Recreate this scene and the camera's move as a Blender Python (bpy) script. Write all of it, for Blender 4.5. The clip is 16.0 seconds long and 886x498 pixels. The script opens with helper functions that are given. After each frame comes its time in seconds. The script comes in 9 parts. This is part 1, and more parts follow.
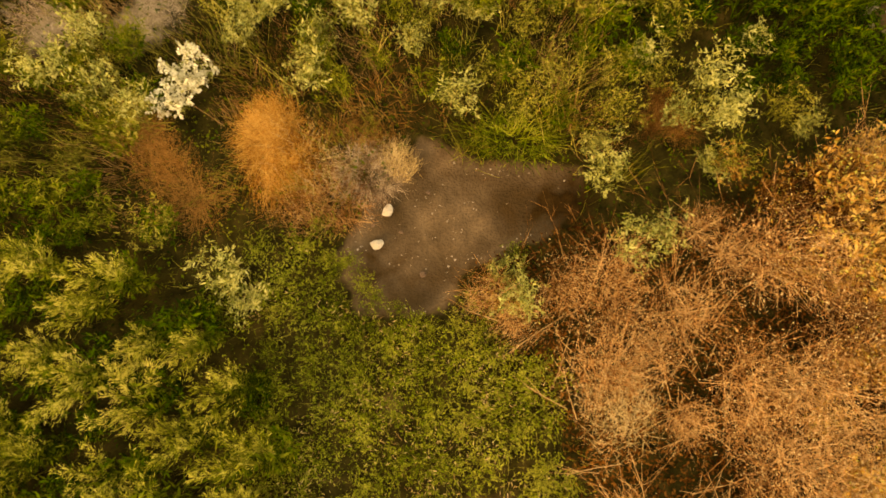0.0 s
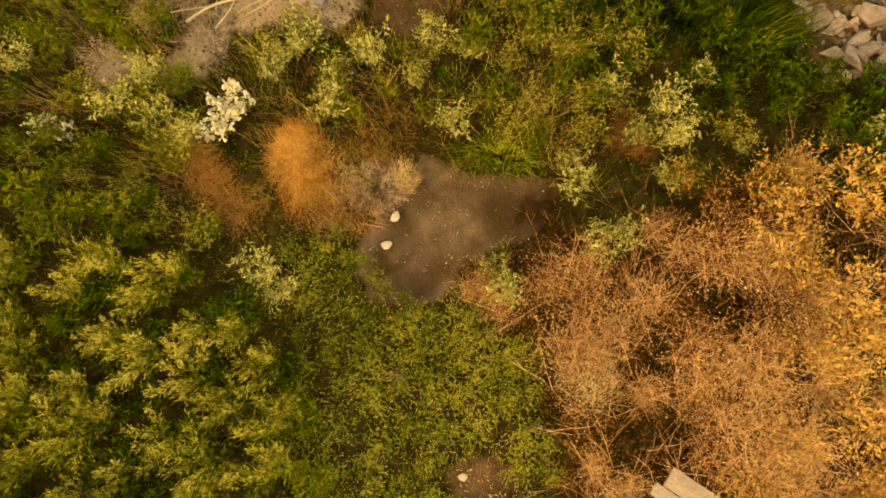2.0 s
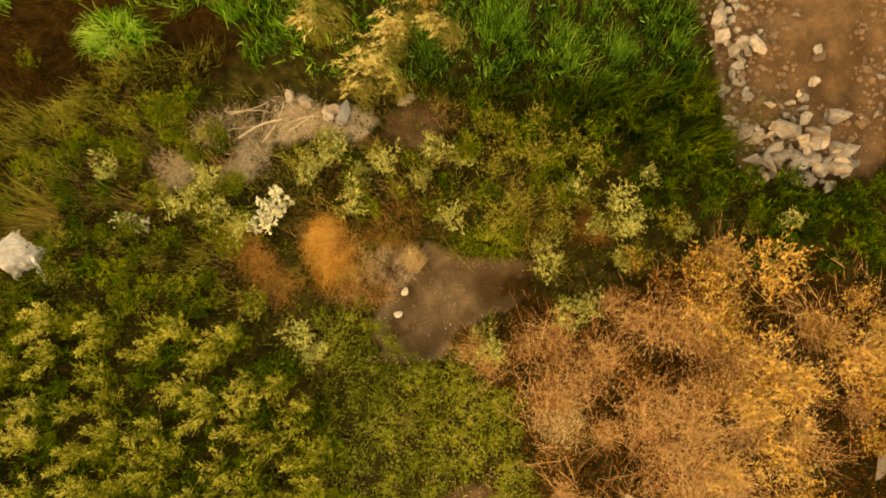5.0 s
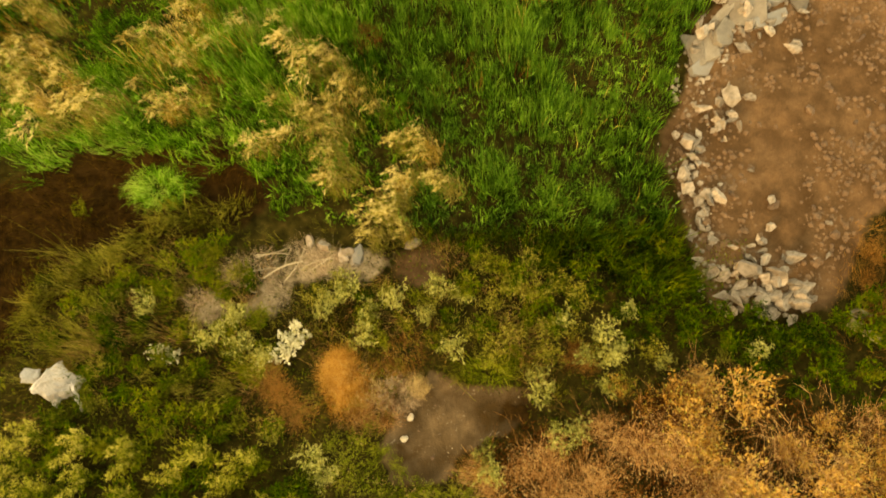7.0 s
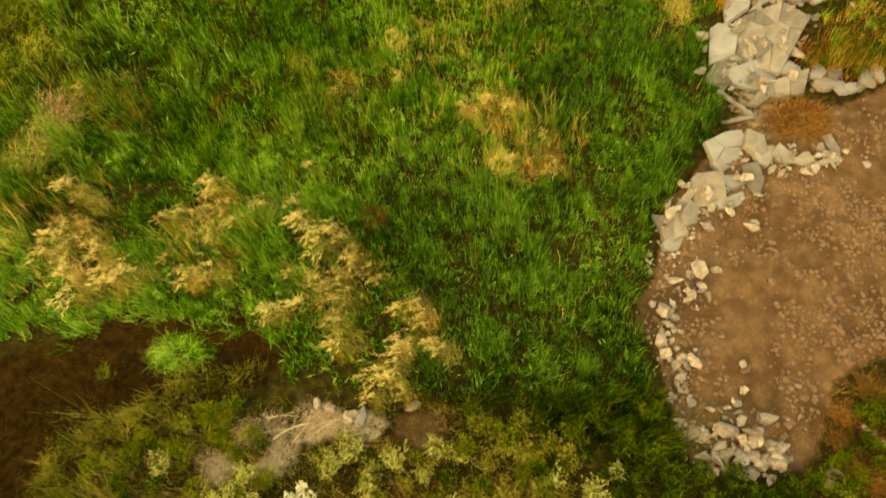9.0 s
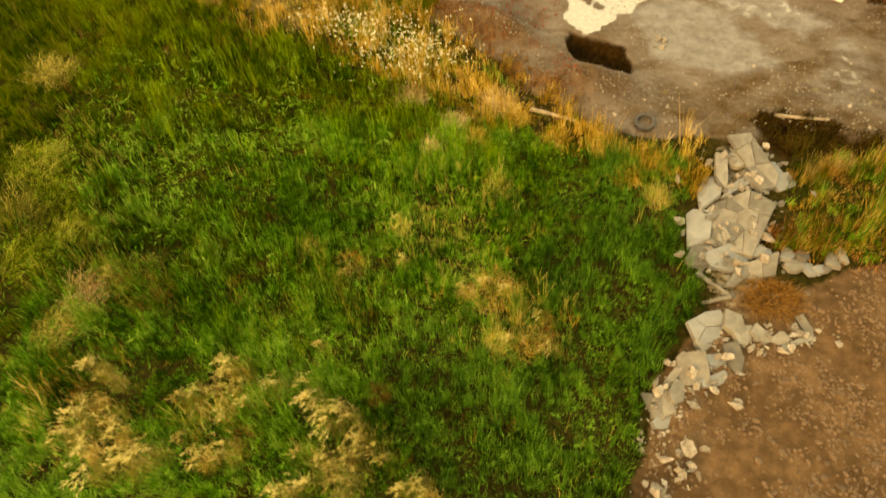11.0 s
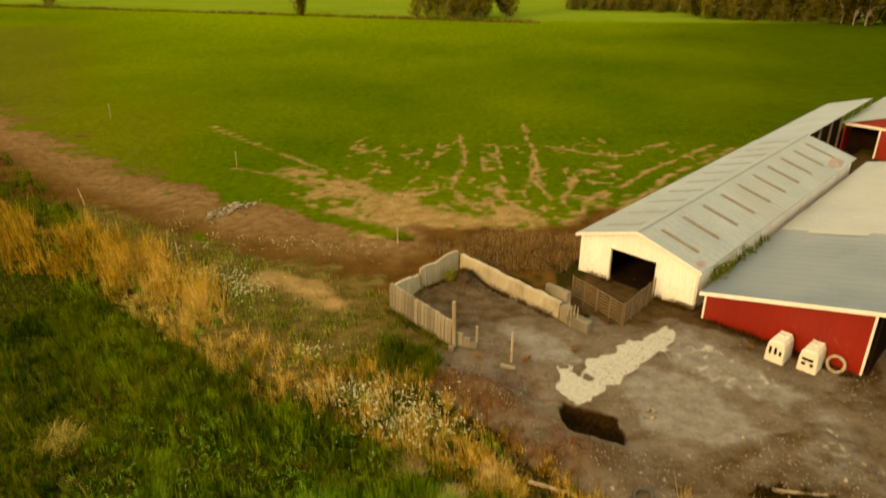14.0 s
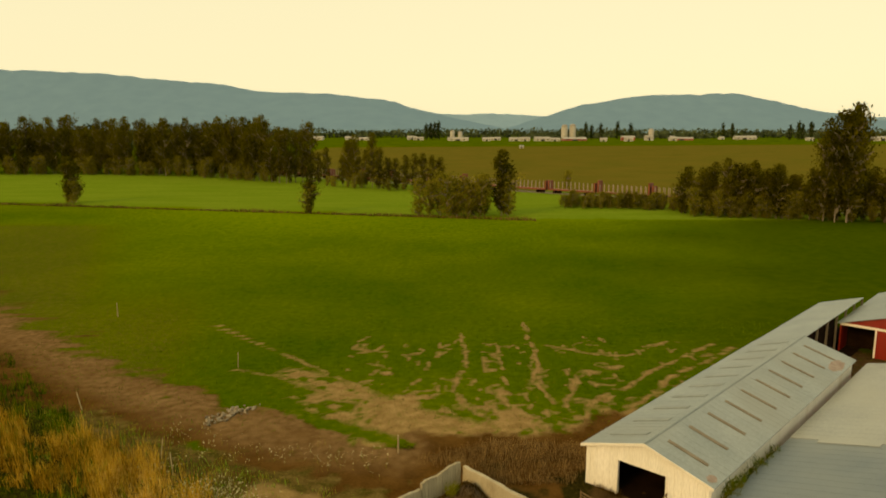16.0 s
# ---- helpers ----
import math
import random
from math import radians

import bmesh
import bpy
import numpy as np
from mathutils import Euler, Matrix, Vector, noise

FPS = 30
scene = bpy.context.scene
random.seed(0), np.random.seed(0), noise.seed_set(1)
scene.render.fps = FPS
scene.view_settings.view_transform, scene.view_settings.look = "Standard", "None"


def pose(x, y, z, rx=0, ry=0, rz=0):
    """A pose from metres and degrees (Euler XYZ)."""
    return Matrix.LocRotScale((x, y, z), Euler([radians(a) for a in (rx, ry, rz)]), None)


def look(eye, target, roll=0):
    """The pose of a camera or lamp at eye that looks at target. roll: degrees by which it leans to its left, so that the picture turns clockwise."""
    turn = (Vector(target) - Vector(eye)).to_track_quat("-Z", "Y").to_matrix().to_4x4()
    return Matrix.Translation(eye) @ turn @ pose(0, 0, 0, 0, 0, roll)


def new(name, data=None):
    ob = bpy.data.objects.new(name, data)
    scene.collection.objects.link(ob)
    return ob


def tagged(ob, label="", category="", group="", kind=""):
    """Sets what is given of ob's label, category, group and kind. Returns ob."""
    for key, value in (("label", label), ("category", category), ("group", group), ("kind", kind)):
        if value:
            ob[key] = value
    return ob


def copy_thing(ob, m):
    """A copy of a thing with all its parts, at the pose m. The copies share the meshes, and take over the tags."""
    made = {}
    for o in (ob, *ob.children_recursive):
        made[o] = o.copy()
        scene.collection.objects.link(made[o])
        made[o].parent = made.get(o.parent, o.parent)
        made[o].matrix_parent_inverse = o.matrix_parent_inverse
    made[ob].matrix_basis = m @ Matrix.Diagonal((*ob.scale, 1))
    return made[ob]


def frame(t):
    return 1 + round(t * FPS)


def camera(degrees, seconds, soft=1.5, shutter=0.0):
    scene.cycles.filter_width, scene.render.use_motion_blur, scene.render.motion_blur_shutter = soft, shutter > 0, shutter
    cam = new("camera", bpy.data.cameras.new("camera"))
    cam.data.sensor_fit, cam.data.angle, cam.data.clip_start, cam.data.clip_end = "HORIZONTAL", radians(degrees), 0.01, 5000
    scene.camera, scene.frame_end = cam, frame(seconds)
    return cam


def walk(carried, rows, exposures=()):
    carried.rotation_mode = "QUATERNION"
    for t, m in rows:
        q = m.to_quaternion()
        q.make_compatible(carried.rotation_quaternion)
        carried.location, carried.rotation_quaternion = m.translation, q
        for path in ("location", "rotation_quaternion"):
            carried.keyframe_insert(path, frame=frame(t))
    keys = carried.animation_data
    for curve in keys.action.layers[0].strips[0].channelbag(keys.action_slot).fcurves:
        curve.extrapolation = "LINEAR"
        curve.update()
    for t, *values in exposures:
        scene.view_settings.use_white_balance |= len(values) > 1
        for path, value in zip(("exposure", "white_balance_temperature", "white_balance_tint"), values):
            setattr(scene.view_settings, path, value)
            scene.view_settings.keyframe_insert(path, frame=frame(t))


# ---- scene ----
cam = camera(64.4, 16.0, soft=1.7, shutter=0.5)
PATH = [
    (0, (-0.243, -0.171, 8.302), (-0.213, -0.028, 6.307), 12.5),
    (0.5, (-0.141, -0.213, 8.7), (-0.133, -0.066, 6.705), 3.5),
    (1, (-0.106, -0.279, 9.103), (-0.103, -0.124, 7.109), 1.4),
    (1.5, (-0.095, -0.322, 9.508), (-0.093, -0.166, 7.514), 0.9),
    (2, (-0.083, -0.392, 9.916), (-0.086, -0.229, 7.923), -0.6),
    (2.5, (-0.027, -0.405, 10.314), (-0.043, -0.246, 8.321), -5.5),
    (3, (0.02, -0.428, 10.724), (-0.007, -0.274, 8.73), -9.6),
    (3.2, (0.038, -0.421, 10.853), (0.007, -0.27, 8.859), -11.4),
    (5.3, (0.003, 0.409, 12.724), (-0.014, 0.641, 10.738), -4.0),
    (5.5, (0.004, 0.382, 12.846), (-0.014, 0.652, 10.864), -3.6),
    (6, (0.006, 0.284, 13.209), (-0.014, 0.653, 11.243), -3.1),
    (6.5, (-0.006, 0.265, 13.596), (-0.025, 0.723, 11.649), -2.4),
    (7, (-0.004, 0.264, 13.968), (-0.025, 0.814, 12.045), -2.2),
    (7.5, (0.02, 0.225, 14.337), (-0.004, 0.874, 12.445), -2.1),
    (8, (0.043, 0.192, 14.709), (0.019, 0.937, 12.853), -1.9),
    (8.5, (0.063, 0.193, 15.088), (0.039, 1.03, 13.272), -1.7),
    (9, (0.027, 0.179, 15.458), (0.011, 1.11, 13.688), -1.1),
    (9.2, (-0.006, 0.179, 15.556), (-0.017, 1.151, 13.808), -0.7),
    (11.3, (-0.085, 0.632, 17.426), (-0.086, 1.921, 15.897), -0.2),
    (11.5, (-0.074, 0.647, 17.482), (-0.072, 1.972, 15.984), 0.1),
    (12, (-0.002, 0.586, 17.685), (-0.004, 1.998, 16.269), 0.0),
    (12.5, (0.009, 0.597, 17.905), (0.007, 2.109, 16.596), 0.2),
    (13, (0.014, 0.609, 18.169), (0.01, 2.239, 17.01), 0.1),
    (13.5, (0.032, 0.61, 18.497), (0.024, 2.343, 17.498), 0.1),
    (14, (0.004, 0.568, 18.818), (-0.003, 2.386, 17.983), 0.1),
    (14.5, (-0.015, 0.562, 19.187), (-0.023, 2.437, 18.491), 0.0),
    (15, (-0.027, 0.559, 19.546), (-0.036, 2.48, 18.989), 0.0),
    (15.5, (-0.048, 0.567, 19.905), (-0.059, 2.521, 19.479), 0.0),
    (16, (-0.055, 0.56, 20.22), (-0.065, 2.532, 19.884), 0.0),
]
EXPOSURES = [(0, 0.75, 36500, 37), (5.5, 0.76, 36500, 30), (9, 0.88, 36000, 18), (12.5, 0.5, 37000, 23), (14.5, -0.06, 35000, 20), (15.5, -0.4, 33000, 17), (16, -0.58, 32000, 14)]
walk(cam, [(t, look(e, g, r)) for t, e, g, r in PATH], EXPOSURES)

# ---- world and sun ----
SUN_EL, SUN_AZ = radians(25), radians(222)
world = bpy.data.worlds.new("sky")
scene.world = world
world.use_nodes = True
wn = world.node_tree
sky = wn.nodes.new("ShaderNodeTexSky")
sky.sky_type, sky.sun_disc = "NISHITA", False
sky.sun_elevation, sky.sun_rotation = SUN_EL, SUN_AZ
sky.dust_density, sky.air_density, sky.ozone_density = 1.0, 0.9, 0.6
veil = wn.nodes.new("ShaderNodeMix")  # a thin even overcast over the whole sky
veil.data_type = "RGBA"
veil.inputs[0].default_value = 0.85
veil.inputs[7].default_value = (7.3, 9.8, 11.8, 1)
wn.links.new(sky.outputs[0], veil.inputs[6])
wn.links.new(veil.outputs[2], wn.nodes["Background"].inputs[0])
wn.nodes["Background"].inputs[1].default_value = 0.15
sun = new("sun", bpy.data.lights.new("sun", "SUN"))
sun.data.energy, sun.data.angle, sun.data.color = 2.2, radians(16), (1.0, 0.81, 0.55)
sun_dir = Vector((math.sin(SUN_AZ) * math.cos(SUN_EL), math.cos(SUN_AZ) * math.cos(SUN_EL), math.sin(SUN_EL)))
sun.matrix_world = look(sun_dir * 100, (0, 0, 0))

# ---- small tools ----
RNG = np.random.default_rng(7)


def mesh_np(name, verts, faces):
    """A mesh from arrays of points and of faces with one corner count."""
    me = bpy.data.meshes.new(name)
    verts, faces = np.asarray(verts, np.float32), np.asarray(faces, np.int32)
    count, corners = faces.shape
    me.vertices.add(len(verts))
    me.vertices.foreach_set("co", verts.ravel())
    me.loops.add(count * corners)
    me.loops.foreach_set("vertex_index", faces.ravel())
    me.polygons.add(count)
    me.polygons.foreach_set("loop_start", np.arange(count, dtype=np.int32) * corners)
    me.update(calc_edges=True)
    return me


def thing(name, at=(0, 0, 0), turn=0.0):
    ob = new(name)
    ob.empty_display_size = 0.1
    ob.matrix_basis = pose(at[0], at[1], at[2], 0, 0, turn)
    return ob


def part(name, geo, material, parent=None, label="", at=None):
    """Links a bmesh or a mesh as one object, under parent where there is one."""
    if isinstance(geo, bpy.types.Mesh):
        me = geo
    else:
        me = bpy.data.meshes.new(name)
        geo.to_mesh(me)
        geo.free()
    if not me.materials:
        me.materials.append(material)
    ob = new(name, me)
    if parent is not None:
        ob.parent = parent
    if at is not None:
        ob.matrix_basis = at
    return tagged(ob, label=label)


def box(bm, x0, x1, y0, y1, z0, z1, m=None, bevel=0.0):
    made = bmesh.ops.create_cube(bm, size=1.0)
    vs = made["verts"]
    bmesh.ops.transform(bm, verts=vs, matrix=Matrix.Translation(((x0 + x1) / 2, (y0 + y1) / 2, (z0 + z1) / 2)) @ Matrix.Diagonal((x1 - x0, y1 - y0, z1 - z0, 1)))
    if bevel:
        es = list({e for v in vs for e in v.link_edges})
        out = bmesh.ops.bevel(bm, geom=es, offset=bevel, segments=2, affect="EDGES")
        vs = list({v for f in out["faces"] for v in f.verts} | {v for v in vs if v.is_valid})
    if m is not None:
        bmesh.ops.transform(bm, verts=vs, matrix=m)
    return vs


def rod(bm, a, b, r0, r1, sides=7):
    a, b = Vector(a), Vector(b)
    way = b - a
    made = bmesh.ops.create_cone(bm, cap_ends=True, segments=sides, radius1=r0, radius2=max(r1, 1e-4), depth=way.length)
    bmesh.ops.transform(bm, verts=made["verts"], matrix=Matrix.Translation((a + b) / 2) @ way.to_track_quat("Z", "Y").to_matrix().to_4x4())
    return made["verts"]


def prism(bm, profile, y0, y1):
    """A closed outline in x and z, drawn out along y."""
    front = [bm.verts.new((x, y0, z)) for x, z in profile]
    back = [bm.verts.new((x, y1, z)) for x, z in profile]
    bm.faces.new(front)
    bm.faces.new(back[::-1])
    for i in range(len(profile)):
        j = (i + 1) % len(profile)
        bm.faces.new((front[j], front[i], back[i], back[j]))
    bmesh.ops.recalc_face_normals(bm, faces=bm.faces)


def inside(poly, x, y):
    """Signed distance to a closed outline, above zero inside."""
    x, y = np.asarray(x, float), np.asarray(y, float)
    hit, best = np.zeros(x.shape, bool), np.full(x.shape, 1e9)
    for (ax, ay), (bx, by) in zip(poly, poly[1:] + poly[:1]):
        k = np.clip(((x - ax) * (bx - ax) + (y - ay) * (by - ay)) / ((bx - ax) ** 2 + (by - ay) ** 2), 0, 1)
        best = np.minimum(best, np.hypot(x - ax - k * (bx - ax), y - ay - k * (by - ay)))
        if ay != by:
            hit ^= ((ay > y) != (by > y)) & (x < (bx - ax) * (y - ay) / (by - ay) + ax)
    return np.where(hit, best, -best)


def along(line, x, y):
    """Distance to an open line."""
    best = np.full(np.shape(x), 1e9)
    for (ax, ay), (bx, by) in zip(line, line[1:]):
        k = np.clip(((x - ax) * (bx - ax) + (y - ay) * (by - ay)) / ((bx - ax) ** 2 + (by - ay) ** 2), 0, 1)
        best = np.minimum(best, np.hypot(x - ax - k * (bx - ax), y - ay - k * (by - ay)))
    return best


GRID = RNG.random((256, 256))


def rough(x, y, size):
    """Smooth noise from 0 to 1 with bumps of that size."""
    u, v = np.asarray(x) / size + 50.3, np.asarray(y) / size + 71.7
    i, j = np.floor(u).astype(int), np.floor(v).astype(int)
    a, b = u - i, v - j
    a, b = a * a * (3 - 2 * a), b * b * (3 - 2 * b)
    g = lambda p, q: GRID[p % 256, q % 256]
    return (g(i, j) * (1 - a) + g(i + 1, j) * a) * (1 - b) + (g(i, j + 1) * (1 - a) + g(i + 1, j + 1) * a) * b


def wavy(x, y, size):
    return 0.6 * rough(x, y, size) + 0.4 * rough(x + 31, y + 17, size / 2.7)


# ---- materials ----
def nodes_of(name):
    m = bpy.data.materials.new(name)
    m.use_nodes = True
    nt = m.node_tree
    return m, nt, nt.nodes["Principled BSDF"]


def node(nt, kind, **values):
    n = nt.nodes.new(kind)
    for key, value in values.items():
        n.inputs[key.replace("_", " ")].default_value = value
    return n


def noise_tex(nt, scale, detail=4.0, coords="Object", stretch=None):
    tc = nt.nodes.new("ShaderNodeTexCoord")
    n = node(nt, "ShaderNodeTexNoise", Scale=scale, Detail=detail)
    out = tc.outputs[coords]
    if stretch:
        mp = nt.nodes.new("ShaderNodeMapping")
        mp.inputs["Scale"].default_value = stretch
        nt.links.new(out, mp.inputs[0])
        out = mp.outputs[0]
    nt.links.new(out, n.inputs["Vector"])
    return n.outputs["Fac"]


def ramp(nt, fac, stops):
    r = nt.nodes.new("ShaderNodeValToRGB")
    e = r.color_ramp.elements
    while len(e) < len(stops):
        e.new(0.5)
    for i, (p, c) in enumerate(stops):
        e[i].position, e[i].color = p, (*c, 1)
    nt.links.new(fac, r.inputs[0])
    return r.outputs[0]


def mixed(nt, fac, a, b, mode="MIX"):
    m = nt.nodes.new("ShaderNodeMix")
    m.data_type, m.blend_type = "RGBA", mode
    for value, slot in ((fac, 0), (a, 6), (b, 7)):
        if isinstance(value, (float, int)):
            m.inputs[slot].default_value = value
        elif isinstance(value, tuple):
            m.inputs[slot].default_value = (*value, 1)
        else:
            nt.links.new(value, m.inputs[slot])
    return m.outputs[2]


def math_node(nt, op, a, b=0.0, clamp=False):
    m = nt.nodes.new("ShaderNodeMath")
    m.operation, m.use_clamp = op, clamp
    for value, slot in ((a, 0), (b, 1)):
        if isinstance(value, (float, int)):
            m.inputs[slot].default_value = value
        else:
            nt.links.new(value, m.inputs[slot])
    return m.outputs[0]


def bump(nt, bsdf, height, strength=0.4, distance=0.02):
    b = nt.nodes.new("ShaderNodeBump")
    b.inputs["Strength"].default_value, b.inputs["Distance"].default_value = strength, distance
    nt.links.new(height, b.inputs["Height"])
    nt.links.new(b.outputs[0], bsdf.inputs["Normal"])


def leafy(name, *colours, gloss=0.7, through_light=0.12, patch=1.2, drift=1.0):
    """Leaves, blades or stalks: a colour for each piece, drifting over the place."""
    m, nt, bsdf = nodes_of(name)
    colours = (tuple(c * 0.55 for c in colours[0]),) + colours[1:]
    geo = nt.nodes.new("ShaderNodeNewGeometry")
    big = node(nt, "ShaderNodeTexNoise", Scale=patch, Detail=2.0)
    nt.links.new(geo.outputs["Position"], big.inputs["Vector"])
    shift = math_node(nt, "MULTIPLY_ADD", big.outputs["Fac"], 1.3 * drift)
    shift.node.inputs[2].default_value = -0.65 * drift
    tuft = node(nt, "ShaderNodeTexNoise", Scale=patch * 7, Detail=1.0)
    nt.links.new(geo.outputs["Position"], tuft.inputs["Vector"])
    more = math_node(nt, "MULTIPLY_ADD", tuft.outputs["Fac"], 1.7)
    more.node.inputs[2].default_value = -0.85
    shift = math_node(nt, "ADD", shift, more)
    info = nt.nodes.new("ShaderNodeObjectInfo")
    lot = math_node(nt, "MULTIPLY_ADD", info.outputs["Random"], 0.3)
    lot.node.inputs[2].default_value = -0.15
    own = math_node(nt, "MULTIPLY_ADD", geo.outputs["Random Per Island"], 0.85)
    own.node.inputs[2].default_value = 0.07
    wide = node(nt, "ShaderNodeTexNoise", Scale=patch * 0.22, Detail=2.0)
    nt.links.new(geo.outputs["Position"], wide.inputs["Vector"])
    far_shift = math_node(nt, "MULTIPLY_ADD", wide.outputs["Fac"], 1.2 * drift)
    far_shift.node.inputs[2].default_value = -0.6 * drift
    fac = math_node(nt, "ADD", math_node(nt, "ADD", math_node(nt, "ADD", own, shift), far_shift), lot, True)
    col = ramp(nt, fac, [(i / max(1, len(colours) - 1), c) for i, c in enumerate(colours)])
    nt.links.new(col, bsdf.inputs["Base Color"])
    bsdf.inputs["Roughness"].default_value = gloss
    bsdf.inputs["Specular IOR Level"].default_value = 0.0
    tr = nt.nodes.new("ShaderNodeBsdfTranslucent")
    nt.links.new(col, tr.inputs[0])
    mx = nt.nodes.new("ShaderNodeMixShader")
    mx.inputs[0].default_value = through_light
    nt.links.new(bsdf.outputs[0], mx.inputs[1])
    nt.links.new(tr.outputs[0], mx.inputs[2])
    nt.links.new(mx.outputs[0], nt.nodes["Material Output"].inputs[0])
    return m


def surface(name, c1, c2, scale=3.0, fine=40.0, rough_=0.8, metal=0.0, relief=0.3, depth=0.01, stretch=None, stain=None, per_piece=0.0):
    """A solid surface: two colours mottled at one size, grain at a finer one, stains, relief."""
    m, nt, bsdf = nodes_of(name)
    n1, n2 = noise_tex(nt, scale, 5.0, stretch=stretch), noise_tex(nt, fine, 3.0, stretch=stretch)
    col = ramp(nt, n1, [(0.3, c1), (0.7, c2)])
    col = mixed(nt, 0.5, col, ramp(nt, n2, [(0.25, (0.55, 0.55, 0.55)), (0.75, (1.0, 1.0, 1.0))]), "MULTIPLY")
    if stain:
        n3 = noise_tex(nt, scale * 0.45, 6.0, stretch=stretch)
        col = mixed(nt, ramp(nt, n3, [(0.52, (0, 0, 0)), (0.72, (0.85, 0.85, 0.85))]), col, stain)
    if per_piece:
        info = nt.nodes.new("ShaderNodeObjectInfo")
        k = math_node(nt, "MULTIPLY_ADD", info.outputs["Random"], per_piece)
        k.node.inputs[2].default_value = 1 - per_piece * 0.6
        comb = nt.nodes.new("ShaderNodeCombineColor")
        for i in range(3):
            nt.links.new(k, comb.inputs[i])
        col = mixed(nt, 1.0, col, comb.outputs[0], "MULTIPLY")
    nt.links.new(col, bsdf.inputs["Base Color"])
    bsdf.inputs["Roughness"].default_value, bsdf.inputs["Metallic"].default_value = rough_, metal
    bump(nt, bsdf, n2, relief, depth)
    return m


MEADOW = leafy("meadow_grass", (0.0121, 0.0572, 0.00783), (0.0365, 0.156, 0.0156), (0.097, 0.312, 0.0336), (0.267, 0.447, 0.0894), patch=0.6, drift=1.3)
PASTURE = leafy("pasture_blade", (0.03, 0.07, 0.005), (0.07, 0.13, 0.009), (0.15, 0.2, 0.018), patch=0.25, drift=1.3)
MEADOW_DEEP = leafy("deep_meadow_grass", (0.00972, 0.0454, 0.00648), (0.0346, 0.135, 0.0173), (0.0842, 0.254, 0.0367), (0.151, 0.324, 0.054), patch=0.6, drift=1.0)
# a darker meadow grass, also put in for the dimness of the left meadow
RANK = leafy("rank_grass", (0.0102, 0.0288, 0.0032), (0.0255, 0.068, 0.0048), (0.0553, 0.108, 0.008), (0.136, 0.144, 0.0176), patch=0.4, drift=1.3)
LEAF = leafy("weed_leaf", (0.02, 0.036, 0.004), (0.075, 0.11, 0.011), (0.21, 0.22, 0.032), drift=1.3)
CLOVER = leafy("clover_leaf", (0.043, 0.0791, 0.0076), (0.138, 0.195, 0.019), (0.31, 0.316, 0.057), drift=1.1)
OLIVE = leafy("olive_leaf", (0.06, 0.075, 0.011), (0.16, 0.165, 0.026), (0.31, 0.275, 0.06), drift=1.3)
GOLD_TIP = leafy("yellow_green_tip", (0.235, 0.235, 0.044), (0.39, 0.355, 0.085), (0.53, 0.45, 0.14), drift=0.6)
SAGE = leafy("sage_leaf", (0.16, 0.19, 0.05), (0.28, 0.3, 0.09), (0.42, 0.41, 0.15))
RUST = leafy("dry_rust_leaf", (0.126, 0.036, 0.01), (0.347, 0.145, 0.05), (0.546, 0.3, 0.13), drift=1.5)
AMBER = leafy("dry_amber_leaf", (0.14, 0.052, 0.012), (0.37, 0.185, 0.044), (0.52, 0.31, 0.1), drift=1.2)
DRY_STALK = leafy("dry_stalk", (0.0975, 0.0371, 0.011), (0.325, 0.156, 0.0588), (0.536, 0.327, 0.152), through_light=0.1, drift=1.4)
STRAW = leafy("straw", (0.32, 0.19, 0.07), (0.47, 0.32, 0.14), (0.6, 0.45, 0.23), through_light=0.1, patch=3.0)
ORANGE_STRAW = leafy("orange_straw", (0.26, 0.095, 0.018), (0.46, 0.2, 0.045), (0.62, 0.35, 0.11), through_light=0.1, patch=4.0)
GREEN_STALK = leafy("green_stalk", (0.08, 0.09, 0.015), (0.16, 0.16, 0.03), through_light=0.1)
REDDISH = leafy("reddish_stalk", (0.15, 0.06, 0.017), (0.23, 0.105, 0.031), (0.33, 0.17, 0.055), through_light=0.1)
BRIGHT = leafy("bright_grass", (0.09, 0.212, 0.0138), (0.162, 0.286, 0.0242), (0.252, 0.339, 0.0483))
PLUME = leafy("seed_plume", (0.2, 0.155, 0.038), (0.4, 0.325, 0.1), (0.56, 0.47, 0.2), drift=1.2)
GOLDEN = leafy("golden_grass", (0.138, 0.109, 0.0161), (0.345, 0.201, 0.0345), (0.575, 0.356, 0.0862), (0.736, 0.529, 0.207), patch=0.5, drift=1.2)
DUSTY = leafy("dusty_stalk", (0.3, 0.2, 0.12), (0.42, 0.31, 0.2), (0.52, 0.4, 0.28), through_light=0.1)
WHITE_BLOSSOM = leafy("white_blossom", (0.55, 0.53, 0.33), (0.75, 0.73, 0.52), through_light=0.15)
DARK_GRASS = leafy("ditch_litter", (0.02, 0.011, 0.003), (0.055, 0.029, 0.007), (0.1, 0.06, 0.012))
BENT_GOLD = leafy("tall_golden_grass", (0.267, 0.148, 0.0202), (0.461, 0.269, 0.0444), (0.586, 0.373, 0.0968), patch=0.5)
CROWN = leafy("tree_leaf", (0.0595, 0.0579, 0.00572), (0.0976, 0.0886, 0.00951), (0.149, 0.129, 0.0153), patch=0.12, through_light=0.5)
CROWN_LIGHT = leafy("willow_leaf", (0.141, 0.137, 0.0189), (0.198, 0.179, 0.0283), (0.264, 0.226, 0.0434), patch=0.15, through_light=0.5)
# tree leaves in shade: a darker copy of the tree leaf colour
CROWN_SHADED = leafy("shaded_tree_leaf", (0.0372, 0.0385, 0.00399), (0.0665, 0.0629, 0.00697), (0.114, 0.0992, 0.011), patch=0.12, through_light=0.35)
